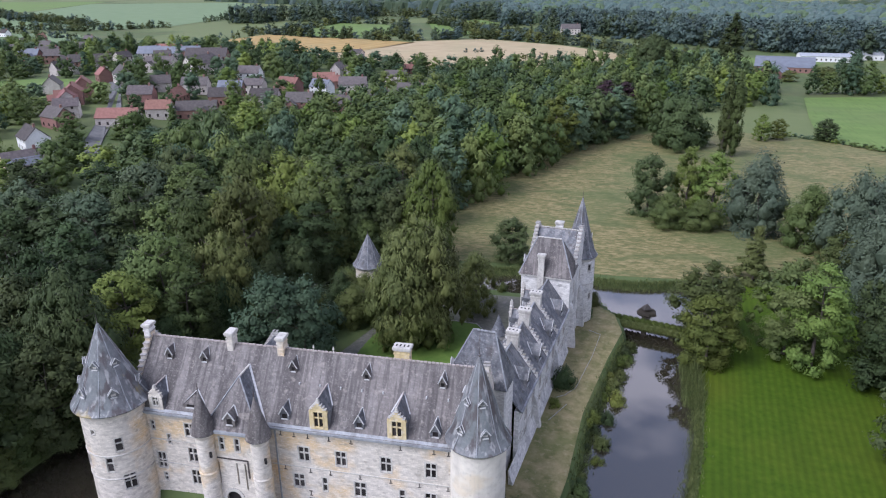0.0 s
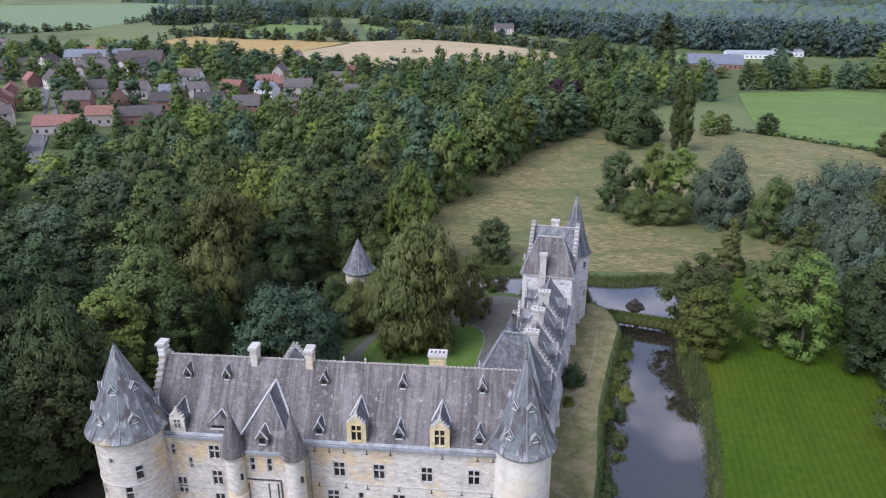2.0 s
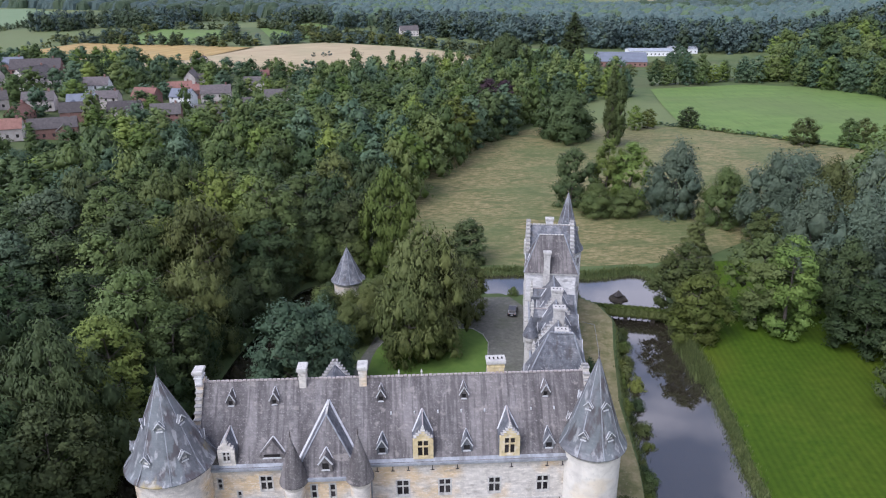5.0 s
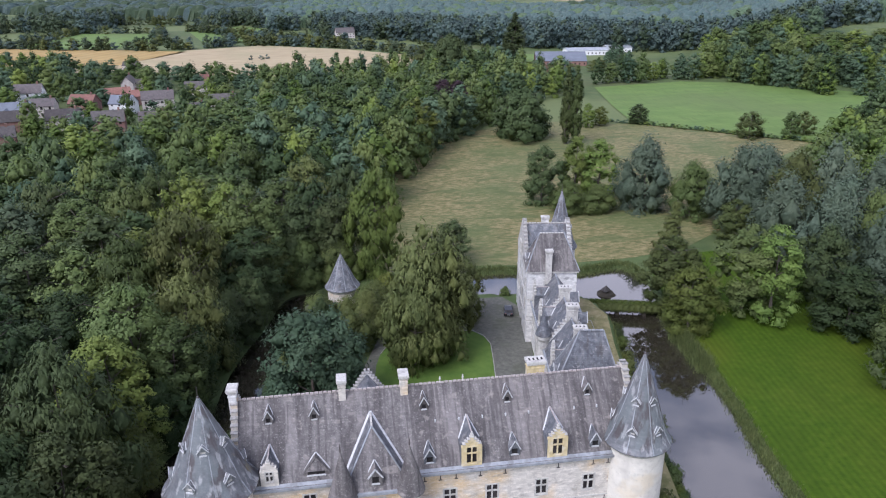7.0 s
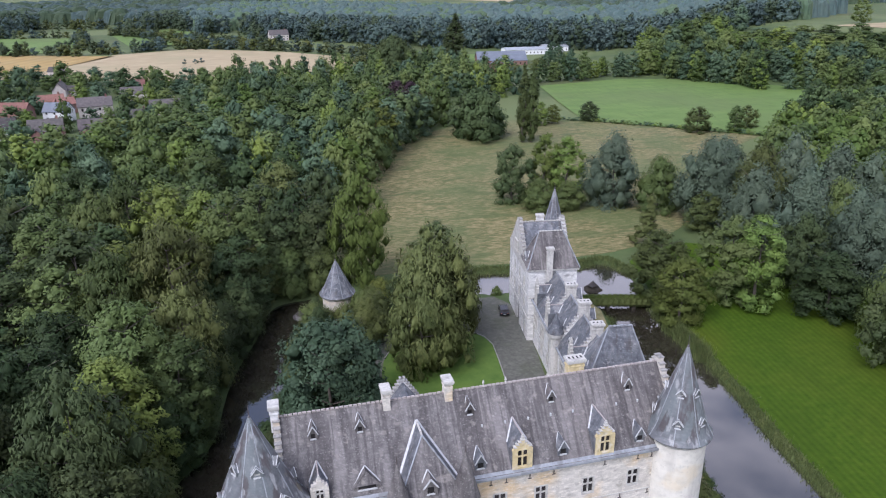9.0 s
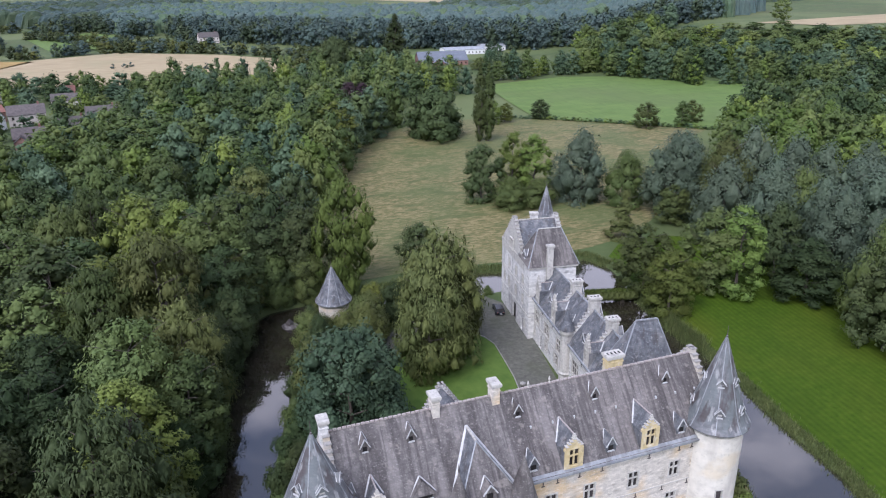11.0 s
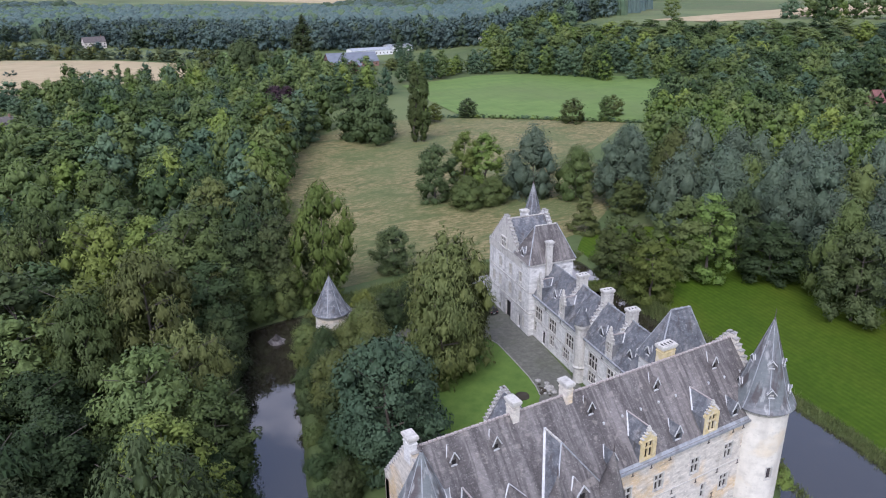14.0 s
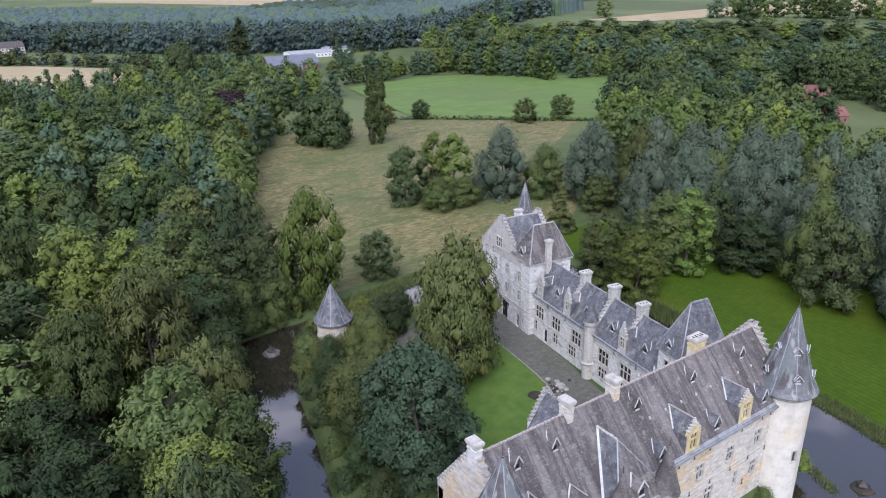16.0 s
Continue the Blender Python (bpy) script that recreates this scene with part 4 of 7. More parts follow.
# the gate bay with its two turrets
bay = thing("gate_bay", "projecting stone gatehouse bay with hipped slate roof", "gatehouse")
BAY = flat_map((12.0, -2.2, 0), (1, 0, 0), (0, 1, 0))
bay_wins = [(1.65, 2.25, 12.5, 14.45), (3.75, 4.35, 12.5, 14.45)]
slots = [(1.0, 1.22, 7.2, 10.6), (3.55, 3.77, 7.4, 10.7), (4.68, 4.9, 6.6, 10.7)]
gate = [(1.6, 3.9, 2.5, 6.1)]
part("front_wall", pierced(BAY, [0, 7.2], [-0.8, EAVE_Z - 0.2], bay_wins + slots + gate, 0.7), M_STONE, bay)
for a, b, c, d in bay_wins:
    window(BAY, a, b, c, d, bay, cols=0, rows=(0.5,))
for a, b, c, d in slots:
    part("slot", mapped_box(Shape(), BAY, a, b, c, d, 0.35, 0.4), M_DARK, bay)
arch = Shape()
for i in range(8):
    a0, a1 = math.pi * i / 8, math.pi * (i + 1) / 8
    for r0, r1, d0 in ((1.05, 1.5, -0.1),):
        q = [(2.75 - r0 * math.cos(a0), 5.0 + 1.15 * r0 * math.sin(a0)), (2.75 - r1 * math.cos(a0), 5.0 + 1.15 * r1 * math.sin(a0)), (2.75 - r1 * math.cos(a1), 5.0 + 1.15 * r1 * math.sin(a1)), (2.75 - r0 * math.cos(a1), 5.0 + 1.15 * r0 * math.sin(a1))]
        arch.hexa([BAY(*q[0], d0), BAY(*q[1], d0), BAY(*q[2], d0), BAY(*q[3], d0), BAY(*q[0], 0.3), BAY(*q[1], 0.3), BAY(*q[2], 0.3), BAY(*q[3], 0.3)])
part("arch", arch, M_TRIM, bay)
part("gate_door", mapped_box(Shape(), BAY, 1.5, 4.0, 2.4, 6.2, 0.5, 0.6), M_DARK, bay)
part("side_wall", Shape().box(12.0, 12.5, -1.5, 0, -0.8, EAVE_Z - 0.2), M_STONE, bay)
part("side_wall", Shape().box(18.7, 19.2, -1.5, 0, -0.8, EAVE_Z - 0.2), M_STONE, bay)
part("moulding", mapped_box(mapped_box(mapped_box(Shape(), BAY, 0.6, 5.3, 11.2, 11.36, -0.1, 0.02), BAY, 5.16, 5.32, 8.6, 11.2, -0.1, 0.02), BAY, 0.55, 0.7, 10.4, 11.2, -0.1, 0.02), M_IRON, bay)
br = Shape()
ra, rb = Vector((15.4, 1.5, 21.2)), Vector((15.4, roof_y(21.2), 21.2))
for s in (-1, 1):
    ec, ev = Vector((15.6 + s * 3.8, -2.6, EAVE_Z)), Vector((15.6 + s * 3.8, EAVE_Y, EAVE_Z))
    q = [ra, ec, ev, rb]
    part("roof_side", Shape().slab(q if s > 0 else q[::-1], 0.15), M_SLATE_BLUE, bay)
br.slab([Vector((11.8, -2.6, EAVE_Z)), Vector((19.4, -2.6, EAVE_Z)), ra], 0.15)
part("roof_front", br, M_SLATE, bay)
hp = Shape()
for s in (-1, 1):
    hp.bar(rb + Vector((0, -0.05, 0.08)), (15.6 + s * 3.8, EAVE_Y, EAVE_Z + 0.1), 0.28, 0.1)
pieces("valley_flashing", hp, M_VERGE, bay)
hl = Shape()
for s in (-1, 1):
    hl.bar(ra + Vector((0, 0, 0.05)), (15.6 + s * 3.8, -2.6, EAVE_Z + 0.05), 0.14, 0.1)
pieces("hip_lead", hl, M_LEAD, bay)
ridge_cap("ridge_tiles", ra, rb, M_TRIM, bay)
part("gutter", Shape().box(12.8, 18.4, -2.85, -2.55, EAVE_Z - 0.3, EAVE_Z + 0.05), M_LEAD, bay)
bay_slope = (21.2 - EAVE_Z) / 4.1
dormer(bay, Matrix.Translation((15.45, 0, 0)), 1.35, 18.3, 17.35, -2.25, -2.6 + (18.3 - EAVE_Z) / bay_slope, -2.6 + (17.35 - EAVE_Z) / bay_slope, EAVE_Z + 0.3, M_SLATE, M_SLATE, (-0.36, 0.36, 16.5, 17.3))
for x, y, tip in ((11.9, -2.5, 21.3), (19.2, -2.3, 21.2)):
    tu = thing("turret", "slim round stone turret with a bell-shaped slate cap", "turret", "turrets of the gate bay")
    part("shaft", Shape().lathe([(1.2, -0.8), (1.2, 9.2), (1.27, 9.3), (1.27, 9.5), (1.15, 9.6), (1.15, 14.6), (1.38, 15.2), (1.38, 15.5)], 28, x, y), M_STONE, tu, smooth=False)
    part("cap", Shape().lathe([(1.62, 15.35), (1.62, 15.5), (1.32, 16.5), (0.95, 17.9), (0.55, 19.3), (0.2, 20.5), (0.04, tip)], 20, x, y), M_SLATE, tu)
    part("finial", Shape().lathe([(0.04, tip - 0.3), (0.1, tip), (0.02, tip + 0.9)], 6, x, y), M_IRON, tu)
    part("slit", Shape().box(x - 0.02 + 0.9, x + 0.25 + 0.9, y - 0.9, y - 0.7, 12.0, 12.8), M_DARK, tu)

# the stepped cross gable on the courtyard side
BG = flat_map((17.9, 12.7, 0), (-1, 0, 0), (0, -1, 0))
crow_gable("courtyard_gable", BG, 5.0, 17.8, 21.6, EAVE_Z - 0.5, 0.4, M_STONE_GREY, castle, 9, 0.4)
bgr = Shape()
for s in (-1, 1):
    q = [(15.4, 12.3, 21.2), (15.4, 2 * RIDGE_Y - roof_y(21.2), 21.2), (15.4 + s * 2.8, 2 * RIDGE_Y - roof_y(17.4), 17.4), (15.4 + s * 2.8, 12.3, 17.4)]
    bgr.slab(q if s < 0 else q[::-1], 0.12)
part("gable_roof", bgr, M_SLATE_BLUE, castle)


def tower(name, label, cx, cy, r, eave_r, eave_z, tip, wins, rings, lucarnes, ribs=8, turn=0.0, mat=M_STONE, roof=M_SLATE_BLUE, base=-0.6, knee=1.5, rib=M_LEAD):
    tw = thing(name, label, "tower")
    mp = round_map(cx, cy, r)
    k = 1 / r
    hs = [(a - w * k / 2, a + w * k / 2, z0, z1) for a, w, z0, z1, *_ in wins]
    us = list(np.linspace(-math.pi, math.pi, 41))
    part("wall", pierced(mp, us, [base, 5, 10, eave_z + 0.1], hs, 0.8), mat, tw)
    for (a, w, z0, z1, cols, rows), h in zip(wins, hs):
        window(mp, h[0], h[1], z0, z1, tw, rows=rows, cols=cols, per_metre=k, surround=0.1)
    for z in rings:
        part("string_course", Shape().lathe([(r - 0.02, z - 0.12), (r + 0.09, z - 0.06), (r + 0.09, z + 0.06), (r - 0.02, z + 0.12)], 40, cx, cy), M_TRIM, tw)
    part("corbel_ring", Shape().lathe([(r - 0.05, eave_z - 0.7), (r + 0.16, eave_z - 0.35), (r + 0.2, eave_z), (r - 0.05, eave_z)], 40, cx, cy), M_TRIM, tw)
    n = ribs * 4
    rk = eave_r * 0.80
    part("cone_roof", Shape().lathe([(r * 0.8, eave_z - 0.02), (eave_r, eave_z), (eave_r + 0.02, eave_z + 0.12), (eave_r * 0.9, eave_z + knee * 0.45), (rk, eave_z + knee), (0.05, tip)], n, cx, cy, 0.006), roof, tw)
    rb = Shape()
    for i in range(ribs):
        a = turn + 2 * math.pi * i / ribs
        c, s = math.cos(a), math.sin(a)
        rb.bar((cx + c * rk, cy + s * rk, eave_z + knee + 0.04), (cx, cy, tip), 0.1, 0.08)
        rb.bar((cx + c * eave_r, cy + s * eave_r, eave_z + 0.14), (cx + c * rk, cy + s * rk, eave_z + knee + 0.04), 0.1, 0.08)
    pieces("rib_flashing", rb, rib, tw)
    part("finial", Shape().lathe([(0.1, tip - 0.5), (0.14, tip - 0.1), (0.05, tip), (0.02, tip + 1.2)], 6, cx, cy), M_IRON, tw)
    slope = (tip - eave_z - knee) / rk
    for a, z, sz in lucarnes:
        # local frame: y points inward to the axis
        out = Vector((math.sin(a), -math.cos(a), 0))
        tf = Matrix(((math.cos(a), -out.x, 0, cx), (math.sin(a), -out.y, 0, cy), (0, 0, 1, 0), (0, 0, 0, 1)))
        yy = lambda zz: -(tip - zz) / slope
        dormer(tw, tf, sz, z + sz * 1.15, z + sz * 0.55, yy(z) + 0.02, yy(z + sz * 1.15), yy(z + sz * 0.55), z - 0.05, roof, roof, (-sz * 0.28, sz * 0.28, z + 0.12, z + sz * 0.62), proud=0.08, fill=M_TRIM, lead=0.55)
    return tw


tower("round_tower", "broad round limestone corner tower with a conical slate roof", -1.9, -0.6, 4.15, 4.95, 17.3, 28.2,
      [(-0.1, 0.55, 14.3, 15.0, 0, ()), (0.62, 0.9, 11.6, 13.6, 0, (0.4,)), (0.25, 0.9, 8.6, 10.8, 0, (0.4,)), (0.75, 1.5, 5.6, 7.9, 1, (0.45,)), (-0.6, 0.8, 9, 10.6, 0, (0.4,))],
      (11.0, 7.4), [(-0.35, 19.2, 1.05), (0.75, 19.2, 1.05), (1.9, 19.2, 1.05), (-1.4, 19.2, 1.05), (0.1, 22.6, 0.95), (1.2, 22.6, 0.95), (-1.0, 22.6, 0.95)], 8, 0.3, roof=M_CONE)
tower("round_tower", "round pale stone corner tower with a blue-grey slate cone", 46.1, 0.6, 3.35, 3.95, 17.0, 28.2,
      [(-0.25, 0.85, 7.2, 9.0, 0, ())], (), [(-0.62, 18.9, 0.95), (0.43, 18.9, 0.95), (-2.12, 18.9, 0.95), (-0.67, 22.3, 0.85), (0.38, 22.3, 0.85), (-2.07, 22.3, 0.85)], 8, 0.1, M_PLASTER, roof=M_CONE, rib=M_LEAD)

# ---- the side wing, in its own frame: x across to the outer side, y along ----
WING = pose(42.03, 16.0, 0, 0, 0, -8.5)


def framed(mp):
    return lambda u, z, d: WING @ mp(u, z, d)


def wing_shape(sh):
    return sh.move(WING)


wing = thing("castle_wing", "grey limestone wing with slate roof, stepped dormers and chimneys", "castle")
W_W, W_L, W_EAVE, W_RIDGE = 7.6, 34.0, 11.4, 16.9
WEST = framed(flat_map((0, W_L, 0), (0, -1, 0), (1, 0, 0)))   # u runs towards the main range
EAST = framed(flat_map((W_W, 0, 0), (0, 1, 0), (-1, 0, 0)))
triples = [32.1, 26.9, 20.9, 13.5, 8.1, 3.6]
wu = [(W_L - c - 1.3, W_L - c + 1.3, 6.95, 9.5) for c in triples]
wl_ = [(W_L - c - w / 2, W_L - c + w / 2, 4.2, 6.25) for c, w in ((33.2, 0.8), (26.9, 1.5), (21.9, 2.2), (13.5, 2.2), (8.1, 2.2))]
wd = [(W_L - c - 0.55, W_L - c + 0.55, 3.0, 5.7) for c in (30.0, 18.4)]
part("west_wall", pierced(WEST, [0, W_L], [1.5, W_EAVE], wu + wl_ + wd, 0.7), M_STONE_GREY, wing)
for a, b, c, d in wu:
    window(WEST, a, b, c, d, wing, rows=(0.42,), cols=2, bar=0.055, surround=0.09)
for a, b, c, d in wl_:
    window(WEST, a, b, c, d, wing, rows=(0.42,), cols=2 if b - a > 2 else (1 if b - a > 1 else 0), bar=0.055, surround=0.09)
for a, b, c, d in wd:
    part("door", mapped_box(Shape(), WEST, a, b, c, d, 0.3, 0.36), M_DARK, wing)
eu = [(u, u + 1.2, z, z + 2.0) for u in (3.5, 8, 12.5, 17.5, 22, 26.5, 30.5) for z in (4.2, 8.0)]
part("east_wall", pierced(EAST, [0, W_L], [0.5, W_EAVE], eu, 0.7), M_STONE_GREY, wing)
for a, b, c, d in eu:
    window(EAST, a, b, c, d, wing, rows=(0.42,), cols=1)
part("base_batter", wing_shape(Shape().add([(W_W, -5, 1), (W_W + 1.3, -5, 1), (W_W, -5, 5.2), (W_W, 34, 1), (W_W + 1.3, 34, 1), (W_W, 34, 5.2)], [(0, 2, 1), (3, 4, 5), (1, 2, 5, 4), (0, 1, 4, 3), (0, 3, 5, 2)])), M_STONE_GREY, wing)
for y in (9.5, 24.5):
    bs = Shape().add([(W_W, y - 0.45, 1), (W_W + 1.5, y - 0.45, 1), (W_W + 1.5, y + 0.45, 1), (W_W, y + 0.45, 1), (W_W, y - 0.45, 8.6), (W_W + 0.5, y - 0.45, 7.6), (W_W + 0.5, y + 0.45, 7.6), (W_W, y + 0.45, 8.6)], [])
    bs.f = [(3, 2, 1, 0), (4, 5, 6, 7), (0, 1, 5, 4), (1, 2, 6, 5), (2, 3, 7, 6), (3, 0, 4, 7)]
    part("buttress", wing_shape(bs), M_STONE_GREY, wing)
for z, d in ((6.6, -0.08), (9.85, -0.07), (W_EAVE - 0.35, -0.16)):
    part("string_course", mapped_box(Shape(), WEST, 0.2, W_L, z, z + 0.16, d, 0.02), M_TRIM, wing)
    part("string_course", mapped_box(Shape(), EAST, 0, W_L - 0.2, z, z + 0.16, d, 0.02), M_TRIM, wing)
for c in (29.5, 24.2, 18.5, 11.0, 5.8):
    wall_anchor(WEST, W_L - c, 10.5, wing)


def W(*p):
    return WING @ Vector(p)


mid = W_W / 2
w_slope = (W_RIDGE - W_EAVE) / (mid + 0.3)
roof_plane("west_roof", W(-0.3, W_L, W_EAVE), W(-0.3, 0, W_EAVE), W(mid, 0, W_RIDGE), W(mid, W_L, W_RIDGE), M_SLATE_BLUE, wing, 50, 8, 0.06)
roof_plane("east_roof", W(W_W + 0.3, 0, W_EAVE), W(W_W + 0.3, W_L, W_EAVE), W(mid, W_L, W_RIDGE), W(mid, 0, W_RIDGE), M_SLATE_BLUE, wing, 50, 8, 0.06)
ridge_cap("ridge_tiles", W(mid, 0.3, W_RIDGE + 0.03), W(mid, W_L - 0.2, W_RIDGE + 0.03), M_LEAD, wing)
part("gutter", wing_shape(Shape().box(-0.55, -0.25, 0.2, W_L, W_EAVE - 0.12, W_EAVE + 0.1)), M_LEAD, wing)
part("gutter", wing_shape(Shape().box(W_W + 0.25, W_W + 0.55, 0, W_L, W_EAVE - 0.12, W_EAVE + 0.1)), M_LEAD, wing)


def side_tf(y, west_side):
    """A dormer frame on a wing slope: its local y runs up the slope."""
    if west_side:
        return WING @ Matrix(((0, 1, 0, -0.25), (-1, 0, 0, y), (0, 0, 1, 0), (0, 0, 0, 1)))
    return WING @ Matrix(((0, -1, 0, W_W + 0.25), (1, 0, 0, y), (0, 0, 1, 0), (0, 0, 0, 1)))


def wing_y(z):
    return (z - W_EAVE) / w_slope - 0.05


for y in (31.8, 23.6, 9.1):
    tf = side_tf(y, True)
    stone_dormer(wing, (lambda tf: lambda u, z, d: tf @ Vector((u, d, z)))(tf), tf, 1.8, 14.0, 16.2, W_EAVE + 0.05, 15.2, wing_y(15.2), wing_y(14.0), M_TRIM, 4, win=(-0.5, 0.5, 12.3, 14.1), verge=True)
for y in (28, 19.5, 13, 5.2):
    tf = side_tf(y, True)
    dormer(wing, tf, 1.1, 14.6, 13.7, 1.2, wing_y(14.6), wing_y(13.7), W_EAVE + 1.2 * w_slope - 0.05, M_SLATE_BLUE, M_SLATE_BLUE, (-0.3, 0.3, 13.1, 13.7))
for y in (30, 22, 13.5, 6):
    tf = side_tf(y, False)
    dormer(wing, tf, 1.9, 15.0, 13.6, 0.5, wing_y(15.0), wing_y(13.6), W_EAVE + 0.5 * w_slope - 0.05, M_SLATE_BLUE, M_SLATE_BLUE, (-0.5, 0.5, 12.4, 13.6))
for y, z1 in ((9.7, 18.8), (16.6, 19.1), (24.3, 18.7)):
    ch = chimney(wing, 3.1, 4.8, y - 0.5, y + 0.5, 14.5, z1, M_TRIM, pots=3)
    for o in (ch, *ch.children):
        o.data.transform(WING)
for y, tall in ((16.6, 0.3), (9.7, 0.1), (24.3, 0.2)):
    crow_gable("party_gable", framed(flat_map((-0.3, y - 0.3, 0), (1, 0, 0), (0, 1, 0))), W_W + 0.6, W_EAVE, W_RIDGE + tall, W_EAVE - 0.3, 0.5, M_STONE_GREY, wing, 10, 0.4)
tu = thing("turret", "slim white stone stair turret with slate cap", "turret")
part("shaft", wing_shape(Shape().lathe([(0.95, 2.5), (0.95, 5.4), (1.15, 5.8), (0.95, 6.1), (0.95, 12.6), (1.2, 13.2), (1.2, 13.7)], 20, -0.35, 16.9)), M_TRIM, tu)
part("cap", wing_shape(Shape().lathe([(1.35, 13.7), (1.2, 14.2), (0.5, 15.8), (0.04, 17.2)], 16, -0.35, 16.9)), M_SLATE_BLUE, tu)

# pavilion where the wing meets the main range
pav = thing("pavilion", "stone corner pavilion with a tall hipped slate roof", "pavilion")
P0, P1, Q0, Q1, PE, PR = -1.5, 6.6, -4.4, 0.0, 17.3, 24.3
PW = framed(flat_map((P0, Q1, 0), (0, -1, 0), (1, 0, 0)))
part("west_wall", pierced(PW, [0, Q1 - Q0], [1.5, PE], [(1.2, 2.0, 14.2, 15.9)], 0.6), M_STONE_GREY, pav)
window(PW, 1.2, 2.0, 14.2, 15.9, pav, rows=(), cols=0)
part("north_wall", wing_shape(Shape().box(P0 + 0.6, P1, Q1 - 0.6, Q1 - 0.002, 1.5, PE)), M_STONE_GREY, pav)
part("east_wall", wing_shape(Shape().box(P1 - 0.6, P1 + 0.002, Q0, Q1 - 0.61, 1.5, PE)), M_STONE_GREY, pav)
part("south_wall", wing_shape(Shape().box(P0 + 0.6, P1 - 0.61, Q0, Q0 + 0.5, 14, PE)), M_STONE_GREY, pav)
part("cornice", wing_shape(Shape().box(P0 - 0.25, P1 + 0.25, Q0, Q1 + 0.25, PE - 0.25, PE + 0.03)), M_TRIM, pav)
e4 = [W(P0 - 0.35, Q0 - 0.2, PE), W(P1 + 0.35, Q0 - 0.2, PE), W(P1 + 0.35, Q1 + 0.35, PE), W(P0 - 0.35, Q1 + 0.35, PE)]
r2 = [W(1.5, -2.0, PR), W(4.55, -2.0, PR)]
prf = Shape().slab([e4[0], e4[1], r2[1], r2[0]], 0.15).slab([e4[2], e4[3], r2[0], r2[1]], 0.15).slab([e4[3], e4[0], r2[0]], 0.15).slab([e4[1], e4[2], r2[1]], 0.15)
part("hipped_roof", prf, M_SLATE_BLUE, pav)
ph = Shape()
for c, r in ((e4[0], r2[0]), (e4[3], r2[0]), (e4[1], r2[1]), (e4[2], r2[1])):
    ph.bar(c + Vector((0, 0, 0.05)), r + Vector((0, 0, 0.05)), 0.16, 0.1)
pieces("hip_lead", ph, M_LEAD, pav)
ridge_cap("ridge_cresting", r2[0], r2[1], M_LEAD, pav, 0.45, 0.26)
pt = WING @ Matrix(((0, 1, 0, P0 - 0.3), (-1, 0, 0, -1.9), (0, 0, 1, 0), (0, 0, 0, 1)))
ps = (PR - PE) / (1.5 - P0 + 0.35)
dormer(pav, pt, 0.9, 19.3, 18.6, 0.28, (19.3 - PE) / ps, (18.6 - PE) / ps, PE + 0.28 * ps - 0.05, M_SLATE_BLUE, M_SLATE_BLUE, (-0.25, 0.25, 18.1, 18.6))

# ---- the tall end house of the wing ----
keep = thing("castle_end_house", "tall grey stone end house with stepped gables and slate roofs", "castle")
KX0, KX1, KY0, KY1, KE, KR, KRY = -1.1, 7.8, 34.0, 51.8, 17.4, 22.9, 44.5
KW = framed(flat_map((KX0, KY1, 0), (0, -1, 0), (1, 0, 0)))
kw_holes = [(KY1 - y - w / 2, KY1 - y + w / 2, z0, z1) for y, w, z0, z1 in ((37.7, 1.1, 12.5, 14.6), (37.6, 1.1, 8.6, 10.7), (42, 1.1, 12.5, 14.6), (42, 1.1, 8.6, 10.7), (46.5, 1.1, 12.5, 14.6), (46.5, 1.1, 8.6, 10.7), (36.2, 0.6, 4.3, 6.1), (49.5, 1.0, 8.6, 10.6))]
kw_gate = [(KY1 - 42.8 - 1.2, KY1 - 42.8 + 1.2, 2.8, 6.6), (KY1 - 38 - 0.5, KY1 - 38 + 0.5, 3.0, 5.6)]
part("west_wall", pierced(KW, [0, KY1 - KY0], [1.0, KE - 0.2], kw_holes + kw_gate, 0.7), M_STONE_GREY, keep)
for a, b, c, d in kw_holes:
    window(KW, a, b, c, d, keep, cols=1 if b - a > 0.9 else 0, bar=0.055, surround=0.09)
for a, b, c, d in kw_gate:
    part("gate_door", mapped_box(Shape(), KW, a, b, c, d, 0.4, 0.46), M_DARK, keep)
KF = framed(flat_map((KX0, KY0, 0), (1, 0, 0), (0, 1, 0)))
part("south_wall", pierced(KF, [0.71, KX1 - KX0 - 0.71], [1.0, KE - 0.2], [], 0.6), M_STONE_GREY, keep)
KEW = framed(flat_map((KX1, KY0, 0), (0, 1, 0), (-1, 0, 0)))
ke_holes = [(y, y + 1.1, z, z + 2.0) for y in (3.5, 9.5) for z in (5, 9.3, 13.2)]
part("east_wall", pierced(KEW, [0, KY1 - KY0], [0.5, KE - 0.2], ke_holes, 0.7), M_STONE_GREY, keep)
for a, b, c, d in ke_holes:
    window(KEW, a, b, c, d, keep)
part("north_wall", wing_shape(Shape().box(KX0 + 0.71, KX1 - 0.71, KY1 - 0.6, KY1, 1, KE - 0.2)), M_STONE_GREY, keep)
for z in (7.4, 11.6, KE - 0.4):
    part("string_course", mapped_box(Shape(), KW, 0, KY1 - KY0, z, z + 0.18, -0.1, 0.02), M_TRIM, keep)
    part("string_course", mapped_box(Shape(), KF, 0, KX1 - KX0, z, z + 0.18, -0.1, 0.02), M_TRIM, keep)
